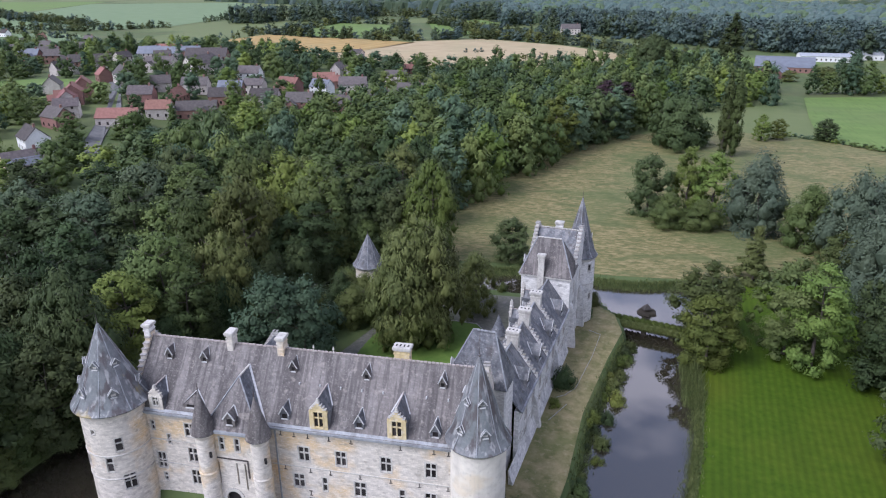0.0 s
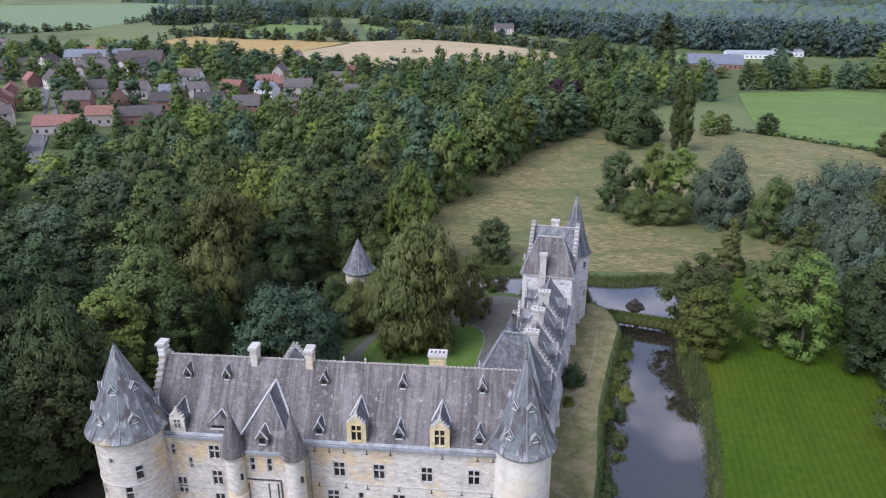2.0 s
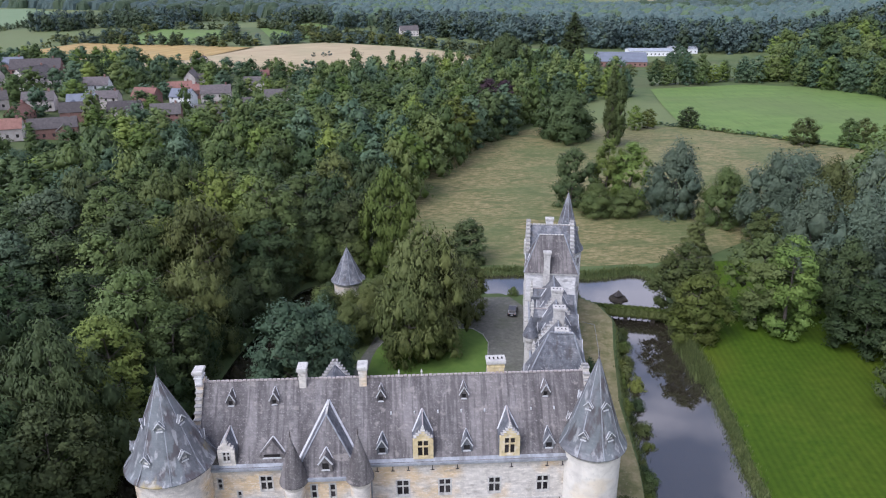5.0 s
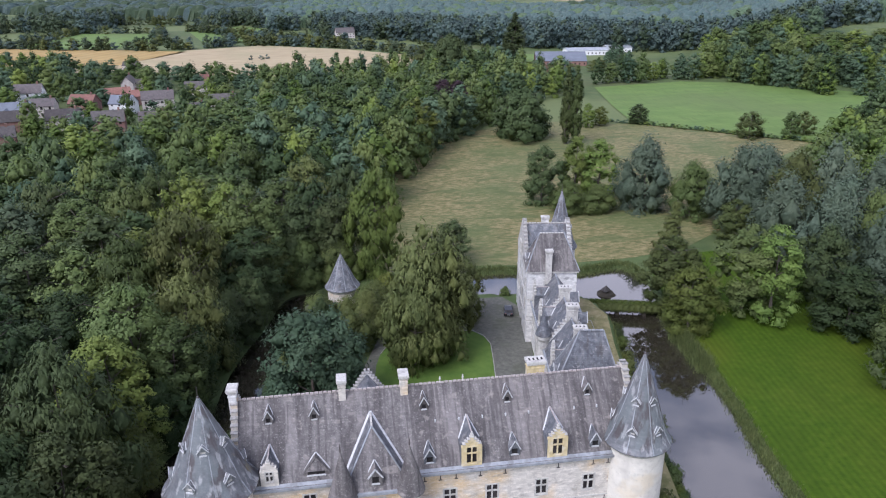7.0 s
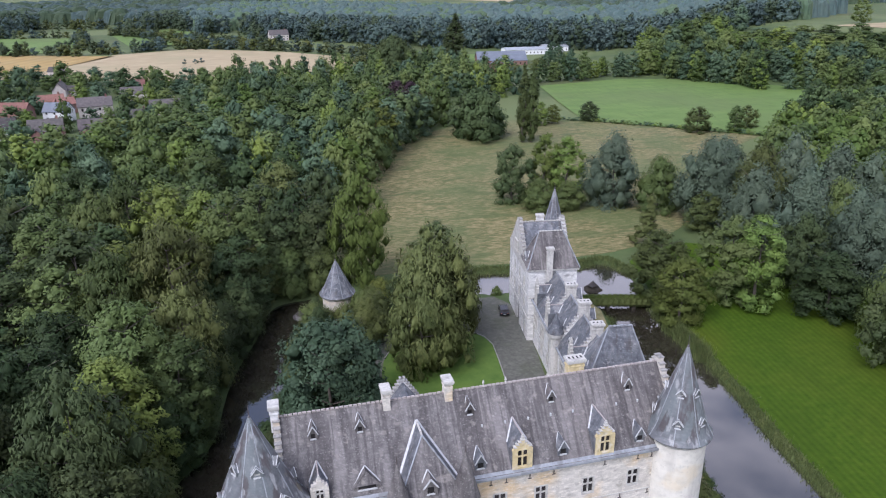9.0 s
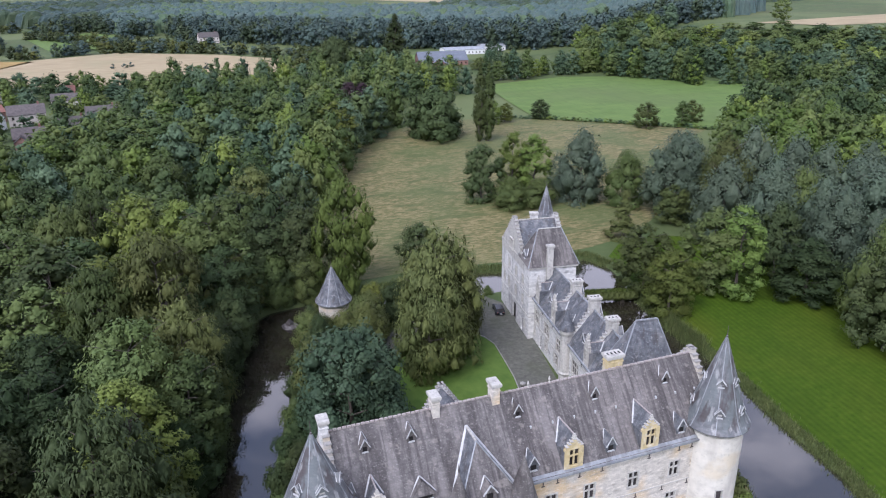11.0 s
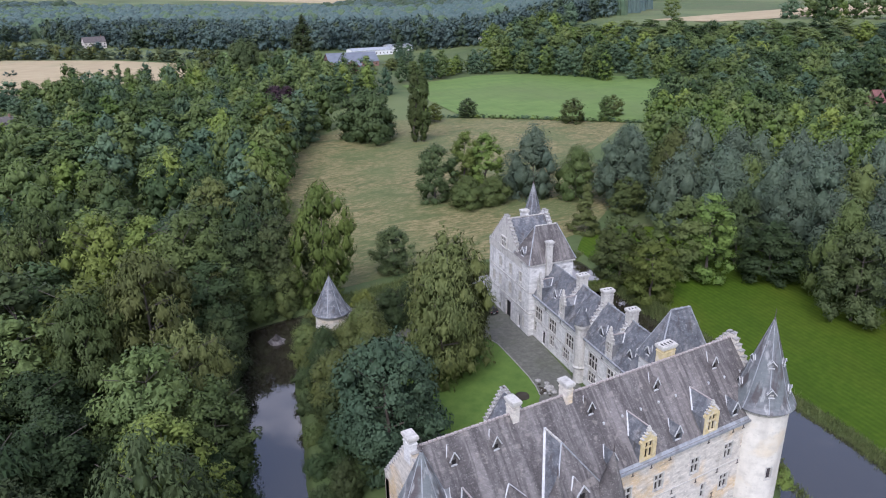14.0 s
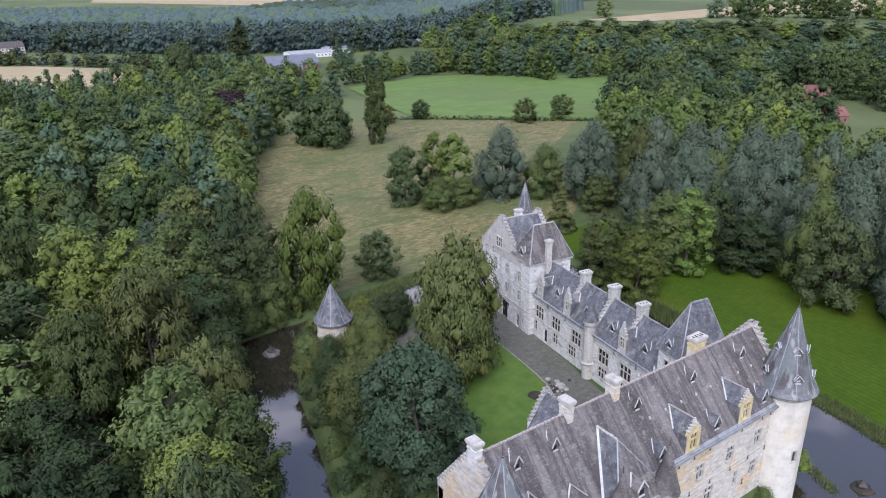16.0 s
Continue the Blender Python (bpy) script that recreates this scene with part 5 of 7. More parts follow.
for y in (36, 45):
    bs = Shape().add([(KX1, y - 0.5, 1), (KX1 + 1.5, y - 0.5, 1), (KX1 + 1.5, y + 0.5, 1), (KX1, y + 0.5, 1), (KX1, y - 0.5, 12), (KX1 + 0.6, y - 0.5, 10.8), (KX1 + 0.6, y + 0.5, 10.8), (KX1, y + 0.5, 12)], [])
    bs.f = [(3, 2, 1, 0), (4, 5, 6, 7), (0, 1, 5, 4), (1, 2, 6, 5), (2, 3, 7, 6), (3, 0, 4, 7)]
    part("buttress", wing_shape(bs), M_STONE_GREY, keep)
GY0 = 38.2
crow_gable("west_gable", framed(flat_map((KX0 - 0.02, KY1 + 0.2, 0), (0, -1, 0), (1, 0, 0))), KY1 + 0.2 - GY0 + 1.0, 15.8, KR + 0.4, 15.4, 0.7, M_TRIM, keep, 13, 0.5)
crow_gable("east_gable", framed(flat_map((KX1 + 0.02, GY0 - 0.8, 0), (0, 1, 0), (-1, 0, 0))), KY1 + 0.2 - GY0 + 1.0, 15.8, KR + 0.4, 15.4, 0.7, M_STONE_GREY, keep, 13, 0.5)
KGW = (lambda f: lambda u, z, d: f(u, z, d - 0.32))(KW)
window(KGW, KY1 - 44.7 - 1.1, KY1 - 44.7 + 1.1, 17.2, 19.2, keep, cols=2)
roof_plane("south_roof", W(KX0 + 0.6, GY0, 16.0), W(KX1 - 0.6, GY0, 16.0), W(KX1 - 0.6, KRY, KR), W(KX0 + 0.6, KRY, KR), M_SLATE_BLUE, keep, 16, 10)
roof_plane("north_roof", W(KX1 - 0.6, KY1 + 0.4, 15.2), W(KX0 + 0.6, KY1 + 0.4, 15.2), W(KX0 + 0.6, KRY, KR), W(KX1 - 0.6, KRY, KR), M_SLATE, keep, 16, 10)
ridge_cap("ridge_tiles", W(KX0 + 0.6, KRY, KR + 0.03), W(KX1 - 0.6, KRY, KR + 0.03), M_TRIM, keep)
he = [W(KX0 - 0.4, KY0 - 0.4, KE), W(KX1 + 0.4, KY0 - 0.4, KE), W(KX1 + 0.2, 40.6, KE), W(KX0 - 0.2, 40.6, KE)]
hr = [W(1.1, 36.7, 23.7), W(5.5, 36.7, 23.7)]
hrf = Shape().slab([he[0], he[1], hr[1], hr[0]], 0.15).slab([he[1], he[2], hr[1]], 0.15).slab([he[3], he[0], hr[0]], 0.15).slab([he[2], he[3], hr[0], hr[1]], 0.15)
part("hipped_roof", hrf, M_SLATE, keep)
hh = Shape()
for a, b in ((he[0], hr[0]), (he[1], hr[1]), (he[3], hr[0]), (he[2], hr[1])):
    hh.bar(a + Vector((0, 0, 0.05)), b + Vector((0, 0, 0.05)), 0.18, 0.1)
pieces("hip_lead", hh, M_LEAD, keep)
ridge_cap("hip_ridge_tiles", hr[0], hr[1], M_TRIM, keep)
part("eaves_cornice", wing_shape(Shape().box(KX0 - 0.3, KX1 + 0.3, KY0 - 0.3, 37.5, KE - 0.35, KE - 0.02)), M_TRIM, keep)
kt = WING @ Matrix(((0, 1, 0, KX0 - 0.35), (-1, 0, 0, 36.9), (0, 0, 1, 0), (0, 0, 0, 1)))
ks = (23.7 - KE) / 2.55
dormer(keep, kt, 1.2, 19.8, 18.9, 0.3, (19.8 - KE) / ks, (18.9 - KE) / ks, KE + 0.3 * ks, M_SLATE_BLUE, M_SLATE_BLUE, (-0.3, 0.3, 18.2, 18.9))
for x0, x1, y0, y1, z0, z1, mt in ((2.0, 3.1, 33.35, 34.1, 15.0, 21.6, M_TRIM), (2.6, 3.9, 44.9, 45.8, 21.8, 24.0, M_STONE_GREY)):
    ch = chimney(keep, x0, x1, y0, y1, z0, z1, mt)
    for o in (ch, *ch.children):
        o.data.transform(WING)
stc = W(6.8, 48.7, 0)
tower("stair_tower", "round grey stone stair tower with a slender slate spire", stc.x, stc.y, 3.1, 3.5, 16.6, 28.2,
      [(0.75, 0.7, 14.0, 15.4, 0, ()), (0.9, 0.6, 8, 9.2, 0, ())], (11.2,), [(0.3, 20.2, 0.7), (1.5, 20.2, 0.7), (-1.0, 20.2, 0.7)], 8, 0.0, M_STONE_GREY, M_SLATE_BLUE, knee=1.2)
tower("island_tower", "small round stone tower with a conical slate roof among trees", 12.5, 63.4, 2.85, 3.4, 10.9, 17.7,
      [(0.3, 0.6, 8.2, 9.2, 0, ())], (8.0,), [], 8, 0.2, M_STONE, M_SLATE_BLUE, base=1.0, knee=1.0)

# ---- trees ----
rng = np.random.default_rng(7)


def unit(v):
    return v / np.maximum(np.linalg.norm(v, axis=-1, keepdims=True), 1e-9)


HEART = np.array([(0, 0, -1), (1, 0, 0), (0, 1, 0), (-1, 0, 0), (0, -1, 0), (0, 0, 1)], float)
HEART_F = [(0, (i + 1) % 4 + 1, i + 1) for i in range(4)] + [(i + 1, (i + 1) % 4 + 1, 5) for i in range(4)]


def crown_arrays(g, H, R, base, clumps, leaves, size, kind):
    """Leaf sprays on the outer sides of many clumps, round a denser heart of foliage. Returns vertices, faces and normals."""
    k = np.arange(clumps)
    t = np.clip((k + 0.5) / clumps + g.normal(size=clumps) * 0.06, 0, 1)
    inner = g.random(clumps) < 0.18
    if kind == "column":
        prof = np.minimum(1, 3.2 * t + 0.35) * (1 - t ** 5) * 0.95 + 0.05
    elif kind == "cone":
        prof = (1 - t) * 0.95 + 0.07
    elif kind == "dome":
        prof = np.sqrt(np.clip(1 - (t * 0.97) ** 2.6, 0, 1)) * (0.80 + 0.20 * np.minimum(1, 4 * t))
    else:
        prof = np.clip(np.sqrt(np.clip(1 - np.abs((t - 0.36) / 0.66) ** 2.3, 0, 1)), 0.16, 1)
    a = k * 2.39996 + g.normal(size=clumps) * 0.35
    lobes = 1 + 0.15 * np.sin(3 * a + g.random() * 6) + 0.09 * np.sin(5 * a + 4 * t + g.random() * 6) + 0.10 * g.normal(size=clumps)
    cr = R * (0.20 + 0.20 * g.random(clumps)) * (0.62 + 0.38 * prof) * (1.5 if kind == "column" else 1) * (min(1.7, 9.0 / math.sqrt(clumps)))
    rad = np.maximum(R * prof * lobes - cr * 0.75, 0) * np.where(inner, 0.55, 1)
    lift = H * (base + (1 - base) * t) - cr * 0.55 + 0.02 * H * g.normal(size=clumps)
    c = np.stack([rad * np.cos(a), rad * np.sin(a), lift], 1)
    pick = g.choice(clumps, leaves, p=cr ** 2 / (cr ** 2).sum())
    d = unit(g.normal(size=(leaves, 3)))
    outward = unit(np.concatenate([c[pick, :2], np.full((leaves, 1), 0.5 * R)], 1))
    flip = (d * outward).sum(1) < -0.2
    d[flip] *= -1
    d[:, 2] = np.where(d[:, 2] < -0.25, -d[:, 2] * 0.7, d[:, 2])
    d = unit(d)
    flat = np.array([1, 1, {"column": 2.4, "weep": 1.7, "cone": 0.8, "dome": 1.3}.get(kind, 1.08)])
    ragged = 1 + 0.22 * np.sin(3.1 * d[:, 0] + 5 * a[pick]) * np.sin(3.7 * d[:, 1] + 3 * a[pick]) + 0.10 * np.sin(9 * d[:, 2] + 7 * a[pick])
    pos = c[pick] + d * flat * (cr[pick] * ragged * ((0.84 if kind == "dome" else 0.74) + (0.26 if kind == "dome" else 0.42) * g.random(leaves) ** 1.4))[:, None]
    nrm = unit(0.9 * d + 0.2 * outward + np.array([0, 0, 0.25]) + 0.45 * g.normal(size=(leaves, 3)))
    tan = unit(np.cross(nrm, g.normal(size=(leaves, 3))))
    s1 = size * (0.5 + 0.8 * g.random(leaves))
    s2 = s1 * (0.5 + 0.3 * g.random(leaves))
    if kind == "weep":
        down = np.array([0, 0, -1.0]) + 0.22 * g.normal(size=(leaves, 3)) + 0.25 * d
        nrm = unit(nrm * np.array([1, 1, 0.7]))
        tan = unit(down - nrm * (down * nrm).sum(1, keepdims=True))
        s1, s2 = s1 * 1.3, s2 * 0.65
    bit = np.cross(nrm, tan)
    sag = nrm * (0.16 * s1)[:, None]
    v = np.stack([pos - tan * s1[:, None] * 0.8 + bit * s2[:, None], pos - tan * s1[:, None] * 0.8 - bit * s2[:, None], pos + tan * s1[:, None] * 1.1 - sag], 1).reshape(-1, 3)
    f = (np.arange(leaves) * 3)[:, None] + np.array([0, 1, 2])[None, :]
    geo = np.cross(v[f[:, 1]] - v[f[:, 0]], v[f[:, 2]] - v[f[:, 0]])
    turn = (geo * d).sum(1) < 0
    f[turn] = f[turn][:, ::-1]
    whole = unit(np.concatenate([pos[:, :2], ((pos[:, 2:] - 0.42 * H) * R / (0.5 * H))], 1))
    soft = unit(0.75 * d + 0.5 * whole + 0.22 * nrm + np.array([0, 0, 0.15]))
    nv = np.repeat(soft, 3, 0)
    bumps = 1 + 0.16 * g.normal(size=(clumps, 6, 1))
    core = (c[:, None, :] + HEART[None] * flat * bumps * (cr * {"weep": 0.58, "dome": 0.70}.get(kind, 0.64))[:, None, None]).reshape(-1, 3)
    cf = (np.arange(clumps) * 6)[:, None, None] + np.array(HEART_F)[None] + len(v)
    cn = np.tile(HEART, (clumps, 1))
    return np.concatenate([v, core]), [tuple(q) for q in f.tolist()] + [tuple(q) for q in cf.reshape(-1, 3).tolist()], np.concatenate([nv, cn])


def leaf_mesh(name, v, f, nv, mat):
    me = bpy.data.meshes.new(name)
    me.from_pydata(v.tolist(), [], f)
    me.polygons.foreach_set("use_smooth", [True] * len(me.polygons))
    me.materials.append(mat)
    me.update()
    me.normals_split_custom_set_from_vertices(nv.tolist())
    return me


def limb(sh, a, b, r0, r1, n=6):
    a, b = Vector(a), Vector(b)
    d = (b - a).normalized()
    s = d.orthogonal().normalized()
    t = d.cross(s)
    ring = [(math.cos(2 * math.pi * i / n), math.sin(2 * math.pi * i / n)) for i in range(n)]
    vs = [a + (s * x + t * y) * r0 for x, y in ring] + [b + (s * x + t * y) * r1 for x, y in ring]
    sh.add(vs, [(i, (i + 1) % n, n + (i + 1) % n, n + i) for i in range(n)] + [tuple(range(n - 1, -1, -1)), tuple(range(n, 2 * n))])


def trunk_shape(g, H, R, base, kind):
    sh = Shape()
    r = 0.018 * H
    p, k = Vector((0, 0, -0.4)), 5
    for i in range(k):
        q = Vector((g.normal() * 0.012 * H, g.normal() * 0.012 * H, H * 0.82 * (i + 1) / k))
        limb(sh, p, q, r * (1 - 0.17 * i), r * (1 - 0.17 * (i + 1)), 8)
        if i and kind != "column":
            for _ in range(3):
                a = g.random() * 2 * math.pi
                e = q + Vector((math.cos(a), math.sin(a), 0.55)) * R * (0.55 + 0.25 * g.random())
                limb(sh, q, e, r * 0.4 * (1 - 0.14 * i), r * 0.08, 5)
        p = q
    return sh


LABELS = {"oak": "massive spreading {} oak-like tree", "round": "broad-crowned {} tree in full leaf", "tall": "tall {} deciduous tree in leaf", "weep": "{} birch-like tree with drooping branches", "willow": "bushy rounded {} willow-like tree",
          "column": "narrow columnar {} poplar tree", "cone": "small conical {} leafy tree", "shrub": "low bushy {} shrub on the bank"}
# deep: the leaves that carry haze in their base colour
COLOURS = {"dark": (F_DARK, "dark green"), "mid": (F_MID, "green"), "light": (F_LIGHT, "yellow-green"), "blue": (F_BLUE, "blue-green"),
           "grey": (F_WILLOW, "silver-grey"), "deep": (F_HAZE, "haze-tinted blue-green"), "purple": (F_PURPLE, "dark purple"), "russet": (F_AUTUMN, "russet")}
# height, crown radius, crown base, clumps, form
SPECIES = {"round": (20, 6.6, 0.10, 92, "egg"), "tall": (24, 5.6, 0.10, 100, "egg"), "weep": (23, 6.2, 0.06, 92, "weep"), "willow": (17, 6.4, 0.06, 40, "dome"),
           "column": (30, 2.2, 0.04, 90, "column"), "oak": (20, 11.0, 0.06, 130, "dome"), "cone": (15, 4.0, 0.08, 60, "cone"), "shrub": (3, 2.0, 0.05, 20, "dome")}
DETAIL = {"near": (0.95, 8200, 0.28), "mid": (0.78, 3600, 0.37), "far": (0.50, 1000, 0.56), "low": (0.24, 420, 0.82), "dist": (0.13, 180, 1.2)}
PROTO = {}


def tree_proto(species, colour, detail, variant, bare=False):
    key = (species, colour, detail, variant, bare)
    if key not in PROTO:
        H, R, base, clumps, form = SPECIES[species]
        share, leaves, size = DETAIL[detail]
        if species == "shrub":
            leaves, size = leaves // 4, size * 0.5
        if species == "willow":
            leaves, size = int(leaves * 1.1), size * 0.85
        if species in ("column", "cone"):
            leaves = int(leaves * 0.7)
        size *= max(1.0, R / 6.8)
        g = np.random.default_rng(abs(hash_of(key)))
        v, f, nv = crown_arrays(g, H, R, base, int(clumps * share), leaves, size, form)
        if bare:
            PROTO[key] = (v, np.array(f), nv)
            return PROTO[key]
        crown = leaf_mesh("crown", v, f, nv, COLOURS[colour][0])
        sh = trunk_shape(g, H, R, base, form)
        trunk = bpy.data.meshes.new("trunk")
        trunk.from_pydata(sh.v, [], sh.f)
        trunk.materials.append(M_BARK)
        PROTO[key] = (crown, trunk)
    return PROTO[key]


def hash_of(key):
    n = 17
    for ch in "".join(str(k) for k in key):
        n = (n * 131 + ord(ch)) % 1000003
    return n


def ground_at(x, y):
    if not (-30 < x < 92 and -30 < y < 96):
        return ground_z(x, y)
    return float(land(np.array([x], float), np.array([y], float))[0])


def tree(species, colour, x, y, height, spread=None, detail="near", z=None, group=""):
    """One tree: an Empty at its foot with a trunk and a crown."""
    H, R = SPECIES[species][:2]
    crown, trunk = tree_proto(species, colour, detail, int(rng.integers(3 if detail != "near" else 4)))
    sz = height / H
    sx = (spread / R) if spread else sz * (0.9 + 0.25 * rng.random())
    name = "shrub" if species == "shrub" else "tree"
    ob = new(name)
    ob.matrix_world = Matrix.LocRotScale((x, y, (ground_at(x, y) if z is None else z) - 0.15), Euler((0, 0, rng.random() * 6.28)), (sx, sx * (0.9 + 0.2 * rng.random()), sz))
    tagged(ob, LABELS[species].format(COLOURS[colour][1]), name, group)
    for nm, me in (("trunk", trunk), ("crown", crown)):
        c = new(nm, me)
        c.parent = ob
    return ob


class Wood:
    """Many far trees, gathered into one mesh of leaf sprays."""

    def __init__(self):
        self.v, self.q, self.n, self.m, self.tone, self.count = [], [], [], [], [], 0
        self.mats = []

    def plant(self, species, colour, x, y, height, spread, detail, z=None):
        v, q, nv = tree_proto(species, colour, detail, int(rng.integers(4)), True)
        H, R = SPECIES[species][:2]
        a = rng.random() * 6.283
        ca, sa_ = math.cos(a), math.sin(a)
        s, sz = spread / R, height / H
        p = np.stack([(v[:, 0] * ca - v[:, 1] * sa_) * s + x, (v[:, 0] * sa_ + v[:, 1] * ca) * s + y, v[:, 2] * sz + (ground_at(x, y) if z is None else z)], 1)
        self.n.append(np.stack([nv[:, 0] * ca - nv[:, 1] * sa_, nv[:, 0] * sa_ + nv[:, 1] * ca, nv[:, 2]], 1))
        mat = COLOURS[colour][0]
        if mat not in self.mats:
            self.mats.append(mat)
        self.v.append(p)
        self.q.append(q + self.count)
        self.m.append(np.full(len(q), self.mats.index(mat)))
        self.tone.append(np.full(len(p), rng.uniform(-0.26, 0.40)))
        self.count += len(p)

    def grow(self, name, label, category):
        v, q, m = np.concatenate(self.v), np.concatenate(self.q), np.concatenate(self.m)
        me = bpy.data.meshes.new(name)
        faces = q.tolist()
        me.from_pydata(v.tolist(), [], faces)
        for mat in self.mats:
            me.materials.append(mat)
        me.polygons.foreach_set("material_index", m.astype(np.int32))
        me.polygons.foreach_set("use_smooth", [True] * len(faces))
        me.attributes.new("tone", "FLOAT", "POINT").data.foreach_set("value", np.concatenate(self.tone).astype(np.float32))
        me.update()
        me.normals_split_custom_set_from_vertices(np.concatenate(self.n).tolist())
        return tagged(new(name, me), label, category, kind="stuff")


def scatter(poly, gap, seed, avoid=(), margin=0.0):
    """Points at least gap apart inside a polygon."""
    g = np.random.default_rng(seed)
    px, py = [p[0] for p in poly], [p[1] for p in poly]
    area = (max(px) - min(px)) * (max(py) - min(py))
    k = int(area / gap ** 2 * 4.5)
    cx, cy = g.uniform(min(px), max(px), k), g.uniform(min(py), max(py), k)
    ok = inside_distance(cx, cy, poly) > margin
    for a, m in avoid:
        ok &= inside_distance(cx, cy, a) < -m
    cell, kept = {}, []
    for x, y in zip(cx[ok], cy[ok]):
        i, j = int(x // gap), int(y // gap)
        if all((x - a) ** 2 + (y - b) ** 2 > gap * gap for di in (-1, 0, 1) for dj in (-1, 0, 1) for a, b in cell.get((i + di, j + dj), ())):
            cell.setdefault((i, j), []).append((x, y))
            kept.append((float(x), float(y)))
    return kept


# single trees of the park
SINGLE = [("weep", "mid", 27.2, 46.6, 24.5, 7.0), ("weep", "mid", 30.2, 48.8, 21.0, 5.4), ("weep", "mid", 24.6, 44.8, 20.5, 5.4), ("round", "blue", 7.4, 29.0, 19.5, 7.0), ("round", "blue", 10.2, 32.6, 17.5, 6.0), ("weep", "light", 20.3, 88.8, 25, 6.3), ("round", "dark", 39.2, 95.0, 11, 4.6),
          ("weep", "mid", 36.0, 60.5, 13, 3.6), ("cone", "mid", 95.3, 93.0, 13.5, 4.0), ("round", "light", 80.2, 53.0, 13.6, 5.6), ("round", "mid", 81.8, 64.5, 14.8, 6.2),
          ("tall", "mid", 94.6, 58.6, 19.0, 5.6), ("tall", "light", 98.4, 54.6, 19.6, 5.6), ("round", "dark", 74.5, 139, 17.5, 5.6), ("tall", "light", 85, 139.4, 20.2, 5.0),
          ("tall", "light", 92, 138.5, 19.0, 5.6), ("willow", "mid", 79, 128, 9.5, 5.0), ("willow", "mid", 88, 127, 8.5, 5.0), ("willow", "grey", 101.6, 126, 21, 8.0),
          ("willow", "mid", 113, 119, 15.5, 6.5), ("willow", "grey", 119, 105, 23, 8.5), ("willow", "grey", 128, 113, 21, 7.5), ("round", "mid", 115, 99, 11, 4.6), ("willow", "grey", 137, 122, 18, 7.0),
          ("column", "mid", 106.2, 215.6, 31.5, 2.6), ("column", "mid", 109.6, 214.6, 31, 2.6), ("oak", "dark", 90.8, 229, 20.5, 12.5), ("oak", "dark", 93, 441, 26, 13.5),
          ("column", "dark", 151, 490, 36, 7.0), ("weep", "mid", -17.0, 66.5, 25.2, 8.2), ("round", "mid", -20.5, 40.0, 22.4, 7.0), ("weep", "mid", -13.8, 49.5, 19.6, 6.0), ("weep", "mid", -27.0, 64.0, 21.5, 7.0),
          ("round", "mid", -7.2, 87.5, 23.8, 7.2), ("tall", "mid", -1.0, 104, 21.5, 6.6), ("round", "dark", 6.5, 134, 21.0, 7.0), ("round", "dark", -46.5, 136, 20.0, 6.5), ("tall", "mid", -43.0, 90, 22.8, 7.0),
          ("tall", "mid", -13.6, 36.5, 17.5, 5.0), ("round", "dark", -33.6, 51, 17.5, 6.4), ("weep", "mid", -32, 115, 22, 7.2), ("round", "mid", -17, 150, 20, 7.0), ("tall", "light", -21, 28.5, 20, 5.8),
          ("weep", "dark", -23.5, 18, 23.2, 7.2), ("tall", "dark", -46, 69, 22.5, 7.0), ("weep", "mid", -37, 106, 21.2, 7.0), ("round", "mid", 4.6, 121, 21.5, 6.8), ("tall", "light", 43, 205, 22.5, 7.5), ("tall", "light", 46, 229, 23.5, 7.5),
          ("round", "dark", -21, 8.6, 17.2, 6.0), ("tall", "light", -13, 97, 22.0, 6.0), ("round", "light", -17.0, 78.5, 21.0, 6.0), ("tall", "dark", -32, 34, 20, 6.2), ("weep", "dark", -30, 6, 21, 7.0), ("round", "dark", -36, 22, 20, 6.8),
          ("round", "dark", 3, 91, 18.5, 6.0), ("round", "dark", 11.5, 93, 19, 6.2), ("tall", "dark", -5.5, 78.5, 17.5, 5.6), ("round", "dark", -9.6, 72, 16.5, 5.4), ("tall", "purple", 62, 262, 21, 7.5), ("tall", "purple", 70, 272, 19, 6.5),
          ("round", "dark", 152, 250, 9, 4.8), ("round", "mid", 186, 212, 11, 5.4), ("tall", "light", 126, 246, 11, 3.8), ("tall", "light", 133, 249, 9, 3.5), ("tall", "mid", 201, 207, 12, 3.4), ("round", "mid", 212, 214, 10, 4.2)]
for sp, co, x, y, h, r in SINGLE:
    tree(sp, co, x, y, h, r, "near" if y < 160 or sp in ("oak", "column") else "mid")
for x, y, h, co in ((17, 57.5, 9, "mid"), (19, 63, 8.5, "mid"), (8.6, 57, 8, "dark"), (6.2, 50, 8.0, "dark"), (5.4, 41, 9, "dark"), (13.5, 51, 8.5, "mid"), (22, 70.5, 7, "light"), (31, 71, 6, "dark"),
                    (11, 69.5, 6, "mid"), (6, 44, 11, "mid"), (-0.4, 25, 6, "dark"), (1.6, 33, 6.5, "dark"), (-3.0, 16.5, 5, "dark"), (15, 67.5, 6, "mid"), (25, 66, 8, "dark"), (33, 64, 7, "mid"), (8.5, 66, 6, "dark")):
    tree("willow", co, x, y, h, h * 0.42, "near")

